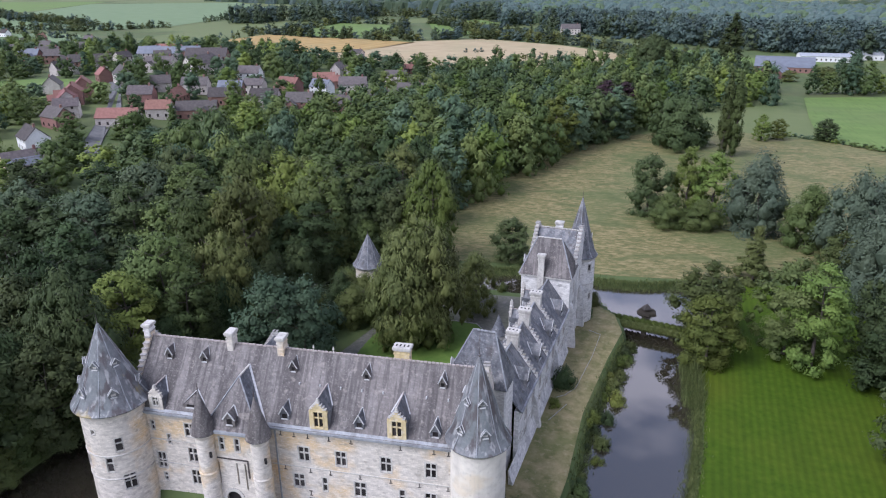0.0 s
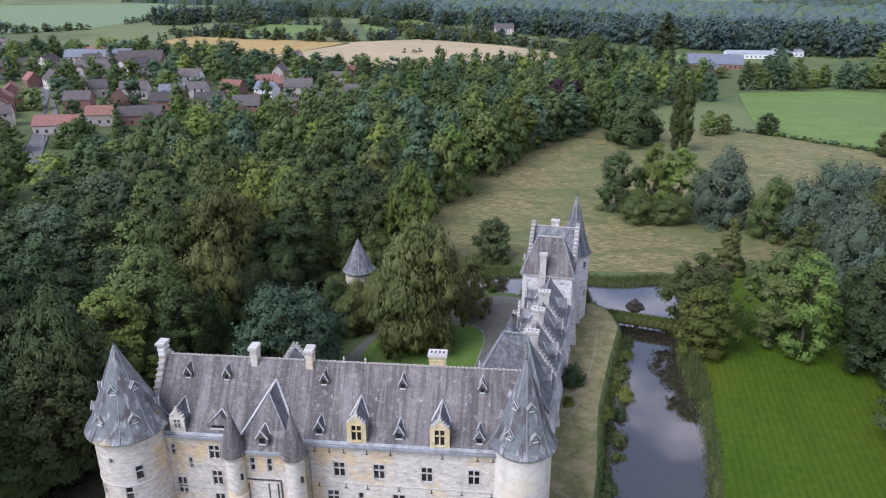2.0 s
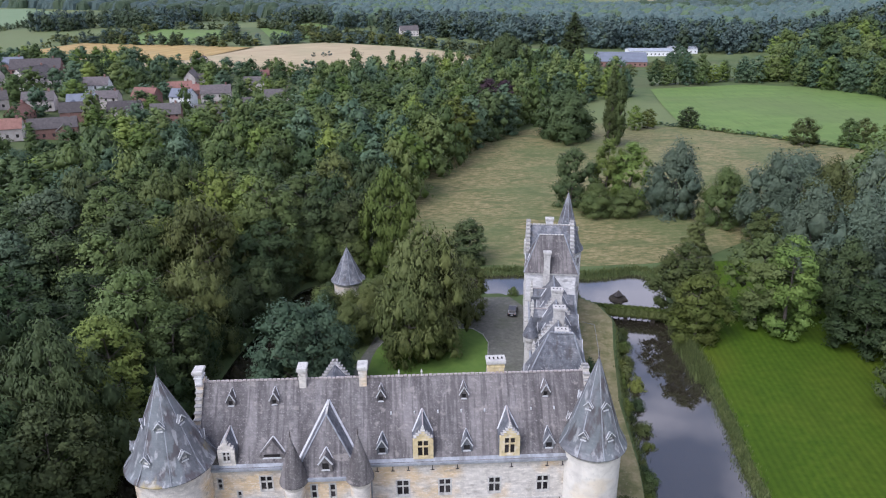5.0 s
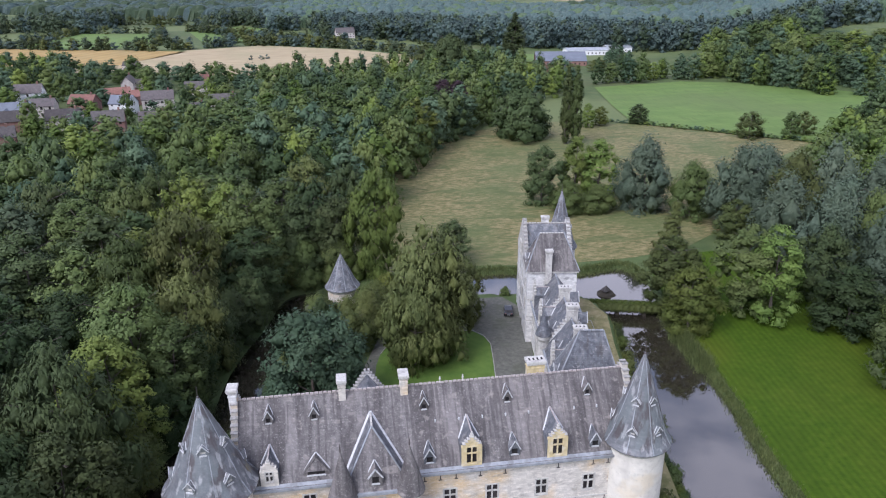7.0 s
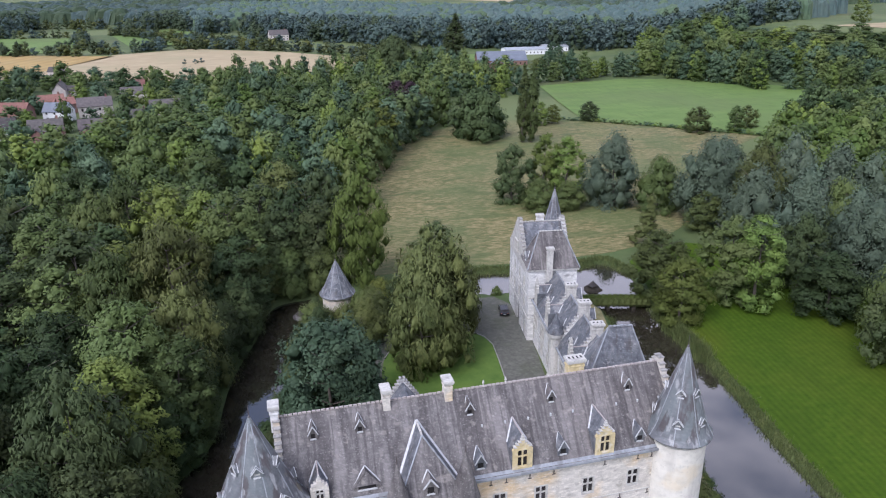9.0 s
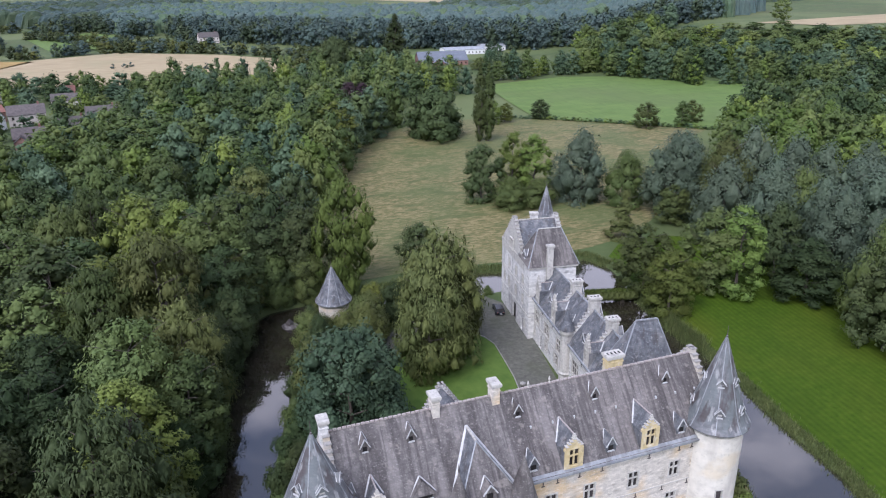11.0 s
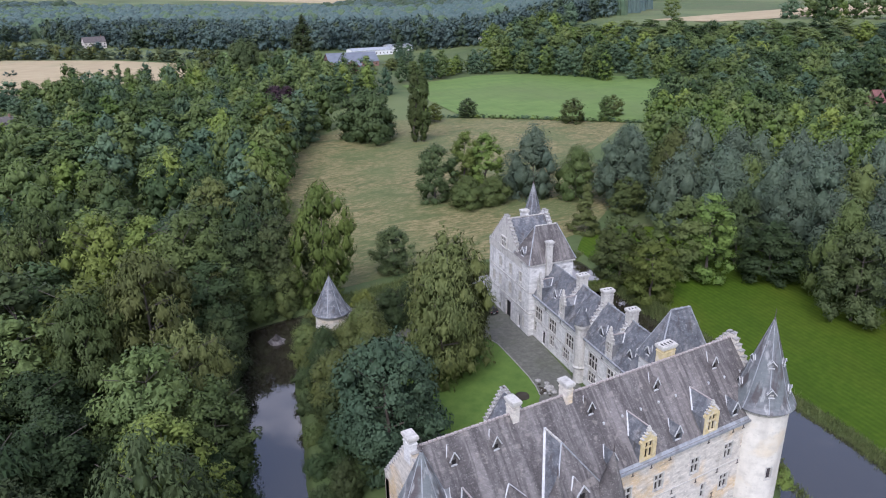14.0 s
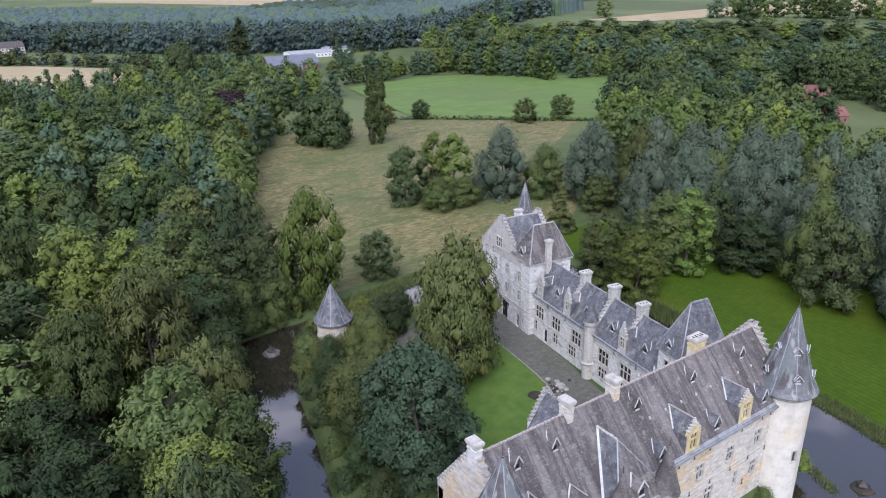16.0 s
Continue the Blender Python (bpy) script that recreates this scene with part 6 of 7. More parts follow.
for x, y in ((-23.5, -20), (-24.0, -13), (-24.5, -4), (-23, 4), (-21.8, 11), (-19.6, 18), (-17.5, 25), (-13.6, 31.5), (-11.8, 39), (-11.2, 46.5), (-9.4, 54), (-7.6, 62), (-5.2, 70), (-3.6, 77.5), (-2, 85.5), (5, 88), (12.5, 88.6)):
    tree("willow", "dark" if rng.random() < 0.5 else "mid", x - 1.2, y, 8.5 + 4.5 * rng.random(), 3.8 + rng.random(), "near")
for x, y in ((-23.2, -24), (-23.0, -17), (-23.6, -9), (-23.2, -1), (-22, 6.5), (-20.2, 14), (-18, 21)):
    tree("willow", "mid" if rng.random() < 0.6 else "dark", x + 0.4, y, 5.5 + 2.5 * rng.random(), 3.4, "near")
for x, y in ((-6.4, 9), (-5.6, 17.5), (-3.6, 25), (-1.6, 32.5), (0.6, 40), (2.4, 48), (4.0, 55.5), (6.2, 61.5)):
    tree("shrub", "dark" if rng.random() < 0.5 else "mid", x, y, 2.0 + 1.4 * rng.random(), 2.0, "near")
for x, y, h in ((13.2, 58.0, 8.0), (9.3, 59.2, 7.2), (16.8, 60.3, 9.0), (7.6, 63.5, 6.5)):
    tree("willow", "mid", x, y, h, 3.0, "near")

# the willow belt beyond the lawn
for x, y in scatter([(114, 88), (113, 66), (107, 48), (106, 30), (104, 8), (104, -45), (165, -45), (172, 40), (168, 95), (150, 108), (128, 98)], 9.0, 3):
    fringe = x < 112
    tree("round" if fringe else "willow", "dark" if fringe else ("grey" if rng.random() < 0.9 else "mid"), x, y, (13.5 if fringe else 17.5) + 6 * rng.random(), 5.4 + 1.8 * rng.random(), "near" if x < 132 else "mid")
wood = Wood()
for x, y in scatter([(168, 96), (172, 60), (186, 40), (215, 95), (262, 185), (240, 205), (212, 186), (168, 142), (152, 112)], 9, 5):
    wood.plant("round", ("light" if rng.random() < 0.5 else "mid") if x < 212 else ("dark" if rng.random() < 0.5 else "mid"), x, y, 18 + 4 * rng.random(), 7, "far")

# the wood west and north of the moat
WOOD = [(-75, -45), (-25, -32), (-25, -4), (-23, 9), (-18.5, 27), (-14.5, 33), (-13.5, 40), (-12.5, 50), (-10.5, 61), (-7.5, 70), (-4.5, 86), (8, 89.5), (16, 91), (17, 95), (19, 132), (40, 189), (65, 237),
        (88, 268), (92, 300), (50, 315), (0, 295), (-33, 245), (-50, 215), (-74, 185), (-87, 145), (-93, 108), (-93, 75), (-110, 40), (-120, -20)]
taken = [(x, y, 0.5 * r + 3.6) for sp, co, x, y, h, r in SINGLE]
for x, y in scatter(WOOD, 9.2, 11, margin=1.0):
    away = math.hypot(x - 5, y + 58)
    if any((x - a) ** 2 + (y - b) ** 2 < r * r for a, b, r in taken):
        continue
    u = rng.random()
    sp = "round" if u < 0.5 else ("tall" if u < 0.82 else "weep")
    u = rng.random()
    co = "dark" if u < 0.40 else ("mid" if u < 0.80 else ("light" if u < 0.86 else "blue"))
    # dark leaves put the front side's shade into the colour; far ones go lighter
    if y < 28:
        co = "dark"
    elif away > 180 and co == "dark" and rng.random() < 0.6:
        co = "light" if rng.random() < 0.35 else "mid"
    h = 16 + 7.5 * rng.random() - 4 * max(0, min(1, (-x - 50) / 60))
    r = 5.6 + 2.6 * rng.random()
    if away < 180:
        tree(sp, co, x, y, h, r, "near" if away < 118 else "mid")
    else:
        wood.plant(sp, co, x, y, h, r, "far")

# ---- the village and other far buildings ----
def house(x, y, turn, length, width, eave, rise_, wall, roof, label, windows=True, chimneys=1, name="house", category="house"):
    m = pose(x, y, ground_at(x, y) - 0.3, 0, 0, turn)
    h = thing(name, label, category, "houses of the village" if name == "house" else "")
    if name == "house":
        length, width = length * 0.86, width * 0.9
    a, b = length / 2, width / 2
    holes = []
    if windows:
        n = max(2, int(length / 3.2))
        holes = [(length * (i + 0.5) / n - 0.5, length * (i + 0.5) / n + 0.5, z, z + 1.3) for i in range(n) for z in ((1.3, 4.0) if eave > 5 else (1.3,))]
    for sgn in (-1, 1):
        face = flat_map((a, b, 0), (-1, 0, 0), (0, -1, 0)) if sgn > 0 else flat_map((-a, -b, 0), (1, 0, 0), (0, 1, 0))
        mp = (lambda f: lambda u, z, d: m @ f(u, z, d))(face)
        part("wall", pierced(mp, [0, length], [0, eave], holes, 0.3), wall, h)
        for u0, u1, z0, z1 in holes:
            part("window", mapped_box(Shape(), mp, u0, u1, z0, z1, 0.1, 0.14), M_GLASS, h)
        gs = Shape()
        xx = sgn * a
        gs.slab([m @ Vector(p) for p in ((xx, -sgn * (b - 0.3), 0), (xx, sgn * (b - 0.3), 0), (xx, sgn * (b - 0.3), eave), (xx, 0, eave + rise_ * 0.98), (xx, -sgn * (b - 0.3), eave))], 0.3)
        part("gable", gs, wall, h)
        rs = Shape()
        q = [(-a - 0.3, sgn * (b + 0.35), eave - 0.1), (a + 0.3, sgn * (b + 0.35), eave - 0.1), (a + 0.3, 0, eave + rise_), (-a - 0.3, 0, eave + rise_)]
        q = [m @ Vector(p) for p in q]
        rs.slab(q if sgn < 0 else q[::-1], 0.2)
        part("roof", rs, roof, h)
    if windows and name == "house" and length > 12:
        # a lower cross wing on the garden side
        s0, wl2, we = (a * 0.45 if int(abs(x)) % 2 else -a * 0.5), 2.6, eave * 0.8
        wy = -b - 3.4 if int(abs(y)) % 3 else b + 3.4
        sg = -1 if wy < 0 else 1
        part("cross_wing_wall", Shape().box(s0 - wl2, s0 + wl2, min(sg * (b + 0.01), wy), max(sg * (b + 0.01), wy), 0, we).add([(s0 - wl2, wy, we), (s0 + wl2, wy, we), (s0, wy, we + 2.1), (s0 - wl2, wy - sg * 0.3, we), (s0 + wl2, wy - sg * 0.3, we), (s0, wy - sg * 0.3, we + 2.1)], [(0, 1, 2), (3, 5, 4), (0, 2, 5, 3), (1, 4, 5, 2)]).move(m), wall, h)
        for q in (-1, 1):
            e = [m @ Vector(p) for p in ((s0 + q * (wl2 + 0.3), wy + sg * 0.25, we - 0.2), (s0 + q * (wl2 + 0.3), sg * b * 0.4, we - 0.2), (s0, sg * b * 0.2, we + 2.2), (s0, wy + sg * 0.25, we + 2.2))]
            part("cross_wing_roof", Shape().slab(e if q * sg < 0 else e[::-1], -0.16), roof, h)
    for i in range(chimneys):
        cx = a * (0.7 if i == 0 else -0.6)
        part("chimney", Shape().box(cx - 0.4, cx + 0.4, -0.35, 0.35, eave + rise_ * 0.7, eave + rise_ + 1.0).move(m), M_BRICK, h)
    return h


HOUSES = [(-356, 413, 20, 16, 9, 5.5, 3.6, M_RENDERED, M_TILE_DARK), (-460, 523, -10, 18, 10, 5.5, 3.8, M_BRICK, M_TILE_DARK), (-257, 426, 5, 24, 10, 4.5, 3.5, M_BRICK, M_TILE_RED),
          (-252, 313, 30, 12, 9, 5.6, 4.2, M_BRICK, M_TILE_DARK), (-236, 321, 35, 11, 9, 5.6, 4.2, M_RENDERED, M_TILE_DARK), (-202, 235, -60, 11, 9, 4.8, 4.0, M_RENDERED, M_TILE_DARK),
          (-181, 230, -55, 12, 9, 6.0, 3.6, M_BRICK, M_TILE_RED), (-175, 215, -55, 14, 9, 5.6, 3.6, M_BRICK, M_TILE_RED), (-132, 186, 12, 19, 9, 4.2, 3.4, M_RENDERED, M_TILE_RED),
          (-187, 270, -40, 12, 10, 5.6, 4.4, M_RENDERED, M_TILE_DARK), (-202, 274, -40, 10, 8, 4.5, 3.6, M_BRICK, M_TILE_RED), (-183, 350, 10, 30, 11, 6.0, 5.0, M_BRICK, M_TILE_DARK),
          (-169, 316, 75, 24, 11, 6.0, 5.2, M_RENDERED, M_TILE_DARK), (-227, 365, 5, 30, 10, 5.6, 4.2, M_RENDERED, M_BLUE_ROOF), (-196, 319, 5, 20, 10, 5.4, 3.8, M_RENDERED, M_TILE_DARK),
          (-133, 306, 5, 14, 9, 5.8, 3.8, M_WHITE, M_TILE_DARK), (-118, 249, 15, 18, 9, 4.8, 3.8, M_BRICK, M_TILE_DARK), (-103, 260, 10, 16, 10, 5.0, 4.0, M_RENDERED, M_TILE_DARK),
          (-86, 263, 10, 15, 10, 5.2, 4.4, M_BRICK, M_TILE_DARK), (-70, 274, 8, 14, 9, 4.8, 3.8, M_BRICK, M_TILE_DARK), (-91, 306, -15, 13, 9, 5.2, 3.8, M_WHITE, M_BLUE_ROOF), (-106, 297, -15, 14, 9, 5.2, 3.8, M_BRICK, M_TILE_RED),
          (-78, 321, 10, 18, 9, 6.2, 4.0, M_RENDERED, M_TILE_DARK), (-115, 217, 20, 20, 9, 4.6, 3.6, M_BRICK, M_TILE_DARK), (-149, 228, 15, 13, 9, 4.8, 3.6, M_BRICK, M_TILE_DARK), (-127, 207, 15, 12, 8, 4.8, 3.4, M_RENDERED, M_TILE_RED),
          (-134, 141, -35, 13, 9, 5.2, 4.0, M_WHITE, M_TILE_DARK), (-117, 116, 55, 13, 10, 5.2, 4.2, M_YELLOW, M_TILE_DARK), (-308, 363, 15, 16, 9, 5, 4, M_BRICK, M_TILE_DARK), (-47, 331, 5, 17, 9, 4.6, 3.6, M_RENDERED, M_TILE_DARK),
          (-68, 376, 0, 16, 9, 4.6, 3.4, M_RENDERED, M_TILE_DARK), (-430, 471, 25, 18, 10, 5.5, 4, M_RENDERED, M_TILE_DARK), (-289, 344, 25, 13, 9, 5.5, 4, M_BRICK, M_TILE_DARK), (-168, 202, -50, 14, 9, 5.4, 3.6, M_RENDERED, M_TILE_RED),
          (-140, 260, 12, 15, 9, 4.8, 3.8, M_RENDERED, M_TILE_DARK), (-149, 172, -20, 12, 9, 4.8, 3.6, M_BRICK, M_TILE_DARK), (-57, 302, 15, 13, 9, 4.6, 3.6, M_RENDERED, M_TILE_DARK), (-312, 404, 10, 20, 9, 5, 4, M_BRICK, M_TILE_DARK),
          (337, 158, -30, 15, 10, 5.0, 4.2, M_BRICK, M_TILE_RED), (292, 124, -20, 12, 9, 4.0, 3.4, M_BRICK, M_TILE_RED), (25, 765, 10, 24, 11, 6.5, 5.0, M_RENDERED, M_TILE_DARK), (-35, 192, 20, 12, 9, 5, 4, M_BRICK, M_TILE_DARK),
          (-521, 565, 95, 13, 7, 5.2, 3.8, M_BRICK, M_TILE_DARK), (-525, 588, 80, 13, 7, 3.2, 3.4, M_WHITE, M_TILE_DARK), (-516, 602, 95, 10, 7, 5.6, 3.8, M_BRICK, M_TILE_RED),
          (-356, 386, 20, 12, 9, 4.6, 3.0, M_RENDERED, M_TILE_DARK), (-307, 344, 12, 15, 9, 5.6, 3.8, M_BRICK, M_BLUE_ROOF), (-245, 296, 80, 15, 7, 4.6, 3.8, M_RENDERED, M_TILE_DARK),
          (-455, 597, -15, 15, 7, 5.2, 3.4, M_RENDERED, M_TILE_DARK), (-237, 341, 80, 12, 9, 5.6, 3.4, M_RENDERED, M_TILE_DARK), (-245, 386, 30, 13, 8, 4.6, 3.4, M_BRICK, M_BLUE_ROOF),
          (-289, 485, 5, 10, 8, 4.6, 3.4, M_RENDERED, M_TILE_DARK), (-214, 383, 20, 15, 9, 5.2, 3.4, M_BRICK, M_BLUE_ROOF), (-215, 351, 30, 12, 9, 5.2, 3.8, M_RENDERED, M_TILE_DARK),
          (-168, 329, 20, 13, 7, 5.2, 3.8, M_RENDERED, M_TILE_DARK), (-158, 258, 30, 11, 9, 4.6, 3.8, M_RENDERED, M_TILE_DARK), (-138, 238, 95, 13, 9, 3.2, 3.8, M_BRICK, M_TILE_RED),
          (-124, 266, 12, 14, 9, 5.2, 3.4, M_BRICK, M_BLUE_ROOF), (-118, 280, 5, 12, 9, 5.6, 3.0, M_RENDERED, M_TILE_DARK), (-93, 329, 30, 9, 8, 4.6, 3.0, M_BRICK, M_TILE_RED),
          (-103, 341, 20, 15, 8, 3.2, 3.0, M_BRICK, M_TILE_RED), (-103, 365, 95, 15, 7, 5.6, 3.8, M_RENDERED, M_TILE_DARK), (-136, 501, -15, 13, 8, 4.6, 3.0, M_RENDERED, M_TILE_DARK),
          (-72, 420, 5, 9, 7, 3.2, 3.0, M_BRICK, M_TILE_RED), (-614, 661, -15, 13, 8, 4.6, 3.8, M_WHITE, M_TILE_DARK), (-158, 189, 30, 11, 8, 5.2, 3.0, M_RENDERED, M_TILE_DARK)]
WORDS = {M_BRICK: "red brick", M_RENDERED: "pale rendered", M_WHITE: "white-walled", M_YELLOW: "yellow stone", M_TILE_RED: "red tiled", M_TILE_DARK: "dark tiled", M_BLUE_ROOF: "blue-grey sheet"}
for row in HOUSES:
    house(*row, f"{WORDS[row[7]]} village house with {WORDS[row[8]]} gable roof")
solar_m = pose(-117, 116, ground_at(-117, 116) - 0.3, 0, 0, 55)
solar = thing("solar_panel_array", "dark blue solar panels on a house roof", "solar panels")
for i in range(5):
    for j in range(2):
        q = [Vector((-5 + 2 * i, -(4.6 - 2.0 * j), 5.45 + 1.67 * j)), Vector((-3.15 + 2 * i, -(4.6 - 2.0 * j), 5.45 + 1.67 * j)), Vector((-3.15 + 2 * i, -(2.75 - 2.0 * j), 6.98 + 1.67 * j)), Vector((-5 + 2 * i, -(2.75 - 2.0 * j), 6.98 + 1.67 * j))]
        part("panel", Shape().slab([solar_m @ p for p in q], 0.05), M_BLUE_ROOF, solar)
house(186, 484, -12, 38, 30, 4.0, 5.5, M_BRICK, M_BLUE_ROOF, "long low brick hall with a blue-grey sheet roof", True, 0, "warehouse", "warehouse")
house(172, 446, 65, 18, 13, 4.5, 4.5, M_BRICK, M_BLUE_ROOF, "red brick hall with a gabled grey roof", True, 0, "warehouse", "warehouse")
house(228, 545, -5, 36, 20, 4.5, 1.5, M_WHITE, M_METAL_ROOF, "white hall with a shallow pale metal roof", True, 0, "warehouse", "warehouse")
house(262, 560, -5, 22, 18, 4.5, 1.5, M_WHITE, M_METAL_ROOF, "white hall with a shallow pale metal roof", True, 0, "warehouse", "warehouse")
house(345, 560, 10, 20, 10, 5, 4, M_WHITE, M_BLUE_ROOF, "white hall with a blue-grey sheet roof", True, 0, "warehouse", "warehouse")

built = [(r[0], r[1], 0.5 * max(r[3], r[4]) + 3.5) for r in HOUSES] + [(186, 478, 34), (171, 440, 15), (228, 540, 28), (262, 560, 16), (172, 416, 24), (160, 440, 18)]


def free(x, y):
    return all((x - a) ** 2 + (y - b) ** 2 > r * r for a, b, r in built)


OPEN = [([(-330, 647), (-318, 719), (-189, 677), (-123, 647), (-158, 548), (-212, 550), (-273, 562)], 3), ([(-237, 511), (-158, 546), (-126, 659), (-59, 693), (26, 632), (81, 563), (74, 464), (33, 480), (-13, 451), (-57, 460), (-118, 458), (-167, 444), (-194, 434)], 4),
        ([(119, 644), (162, 565), (225, 529), (208, 493), (156, 498), (112, 559)], 3), ([(170, 360), (232, 372), (273, 356), (309, 313), (342, 284), (271, 238), (212, 193), (183, 220), (150, 250), (158, 300)], 5),
        ([(433, 424), (596, 450), (851, 479), (1184, 524), (732, 312), (565, 369), (461, 372)], 5), ([(-305, 736), (-296, 906), (-197, 883), (-169, 714), (-243, 684)], 5), ([(-171, 917), (-113, 992), (-75, 926), (-54, 749), (-124, 741)], 5),
        ([(-655, 698), (-543, 694), (-460, 612), (-441, 530), (-477, 501)], 5), ([(-260, 265), (-240, 279), (-201, 274), (-171, 232), (-195, 225), (-199, 197)], 3), ([(-228, 304), (-192, 265), (-156, 212), (-132, 166), (-122, 147), (-116, 149), (-126, 167), (-150, 213), (-187, 266), (-224, 305)], 3),
        ([(-938, 1011), (-1106, 1467), (-784, 1563), (-531, 1248), (-504, 823), (-569, 750), (-713, 762)], 5), ([(359, 2296), (522, 1873), (672, 1466), (876, 1522), (1101, 2201), (604, 3448)], 5)]


def mixed_colour(dark=0.5, light=0.12):
    u, dark = rng.random(), dark * 0.6
    return "dark" if u < 0.6 * dark else ("light" if u > 1 - light else ("blue" if u > 1 - light - 0.25 else "mid"))


# trees among the houses
for x, y in scatter([(-125, 90), (-95, 108), (-89, 147), (-76, 187), (-52, 218), (-35, 248), (-2, 298), (50, 318), (92, 300), (150, 330), (160, 420), (120, 470), (78, 455), (-60, 440), (-200, 425), (-240, 500), (-330, 520), (-450, 490), (-330, 330), (-230, 200), (-180, 140)], 10.5, 21, OPEN):
    if free(x, y) and (rng.random() < 0.94 or x > -40):
        wood.plant("cone" if rng.random() < 0.1 else "round", mixed_colour(0.5, 0.14), x, y, 7.5 + 8 * rng.random() + (4 if x > -20 else 0), 4 + 2.6 * rng.random(), "low" if y > 215 else "far")
# hedges and garden rows near enough to tell bush from bush
for line, gap, hh in (([(138, 258), (158, 243), (183, 221), (212, 194)], 2.2, 2.0), ([(176, 372), (205, 384), (240, 394), (275, 382), (300, 352), (322, 332)], 5.5, 15), ([(196, 374), (210, 378)], 6, 17), ([(236, 382), (252, 380)], 6, 18), ([(264, 368), (290, 322), (287, 300)], 5.5, 19), ([(300, 300), (350, 292)], 7, 15)):
    for (ax, ay), (bx, by) in zip(line, line[1:]):
        k = max(1, int(math.hypot(bx - ax, by - ay) / gap))
        for i in range(k):
            f = (i + 0.3 * rng.random()) / k
            x, y = ax + (bx - ax) * f + rng.normal() * (0.3 if hh < 3 else 1.5), ay + (by - ay) * f + rng.normal() * (0.3 if hh < 3 else 1.5)
            wood.plant("willow" if hh < 3 else "tall", mixed_colour(0.5, 0.2), x, y, hh * (0.75 + 0.4 * rng.random()), max(1.6, hh * 0.27), "dist" if hh < 3 else "far")
# the mixed woods on the near valley side
for x, y in scatter([(300, 470), (255, 385), (278, 362), (316, 327), (354, 287), (300, 235), (262, 200), (268, 120), (330, 70), (480, 60), (640, 250), (520, 400), (430, 470)], 12, 31, OPEN + [([(270, 90), (300, 175), (330, 190), (356, 178), (352, 138), (310, 98)], 2)]):
    d = math.hypot(x, y)
    slope_edge = 470 < d < 640 and 0.3 < math.atan2(y, x) < 0.88
    if free(x, y) and not (slope_edge and d > 578):
        wood.plant("round" if rng.random() < 0.7 else "tall", mixed_colour(0.6, 0.06), x, y, ((18 if d < 505 else (11 if d < 545 else 4)) if slope_edge else 16) + (3 if slope_edge else 6) * rng.random(), 6.8 + 1.5 * rng.random(), "far")
wood.grow("far_woodland", "dense mixed green woodland, hedgerows and garden trees", "woodland")


class Canopy:
    """Closed woodland on the far slopes: the rounded tops of many crowns over one leafy sheet."""

    def __init__(self, cell, seed):
        self.cell, self.g = cell, np.random.default_rng(seed)
        self.top, self.own, self.mats = {}, {}, []

    def crown(self, x, y, r, h, colour):
        c = self.cell
        i, j = np.meshgrid(np.arange(int((x - r) // c), int((x + r) // c) + 2), np.arange(int((y - r) // c), int((y + r) // c) + 2))
        q = np.hypot(i * c - x, j * c - y) / r
        z0 = ground_z(x, y)
        mat = COLOURS[colour][0]
        if mat not in self.mats:
            self.mats.append(mat)
        m = self.mats.index(mat)
        for a, b, w in zip(i[q < 1].tolist(), j[q < 1].tolist(), q[q < 1].tolist()):
            z = z0 + h * (0.45 + 0.55 * (1 - w * w) ** 0.5)
            if z > self.top.get((a, b), -9):
                self.top[a, b], self.own[a, b] = z, m

    def fill(self, poly, gap, h, colours, avoid=()):
        for x, y in scatter(poly, gap, int(self.g.integers(9999)), avoid):
            self.crown(x, y, gap * (0.80 + 0.30 * self.g.random()), h * (0.8 + 0.4 * self.g.random()), colours[int(self.g.integers(len(colours)))])

    def grow(self, name, label, category):
        index, v, f, m = {}, [], [], []

        def vert(a, b):
            if (a, b) not in index:
                index[a, b] = len(v)
                x, y = (a + 0.7 * (self.g.random() - 0.5)) * self.cell, (b + 0.7 * (self.g.random() - 0.5)) * self.cell
                z = self.top.get((a, b))
                v.append((x, y, ground_z(x, y) - 0.5 if z is None else z + self.g.normal() * 0.16 * self.cell))
            return index[a, b]

        for a, b in {(a - p, b - q) for a, b in self.top for p in (0, 1) for q in (0, 1)}:
            ring = [(a, b), (a + 1, b), (a + 1, b + 1), (a, b + 1)]
            k = max((self.top.get(r, -9), self.own.get(r, 0)) for r in ring)[1]
            n = [vert(*r) for r in ring]
            f += [(n[0], n[1], n[2]), (n[0], n[2], n[3])]
            m += [k, k]
        me = bpy.data.meshes.new(name)
        me.from_pydata(v, [], f)
        for mat in self.mats:
            me.materials.append(mat)
        me.polygons.foreach_set("material_index", np.array(m, np.int32))
        me.update()
        return tagged(new(name, me), label, category, kind="stuff")


# far woods: haze is painted in by bluer leaf colours
valley = Canopy(2.6, 5)
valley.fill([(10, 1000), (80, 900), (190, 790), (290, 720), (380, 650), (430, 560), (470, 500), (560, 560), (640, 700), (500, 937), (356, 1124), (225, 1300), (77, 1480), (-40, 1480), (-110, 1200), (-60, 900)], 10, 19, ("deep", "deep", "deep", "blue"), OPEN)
valley.grow("valley_wood", "dense dark woodland on the valley side, leaves tinted for haze", "woodland")
hedges = Wood()


def stand(poly, gap, h, r, colours, detail="dist"):
    for x, y in scatter(poly, gap, len(hedges.v) + 3, OPEN):
        hedges.plant("round", colours[int(rng.integers(len(colours)))], x, y, h * (0.8 + 0.4 * rng.random()), r * (0.85 + 0.35 * rng.random()), detail)


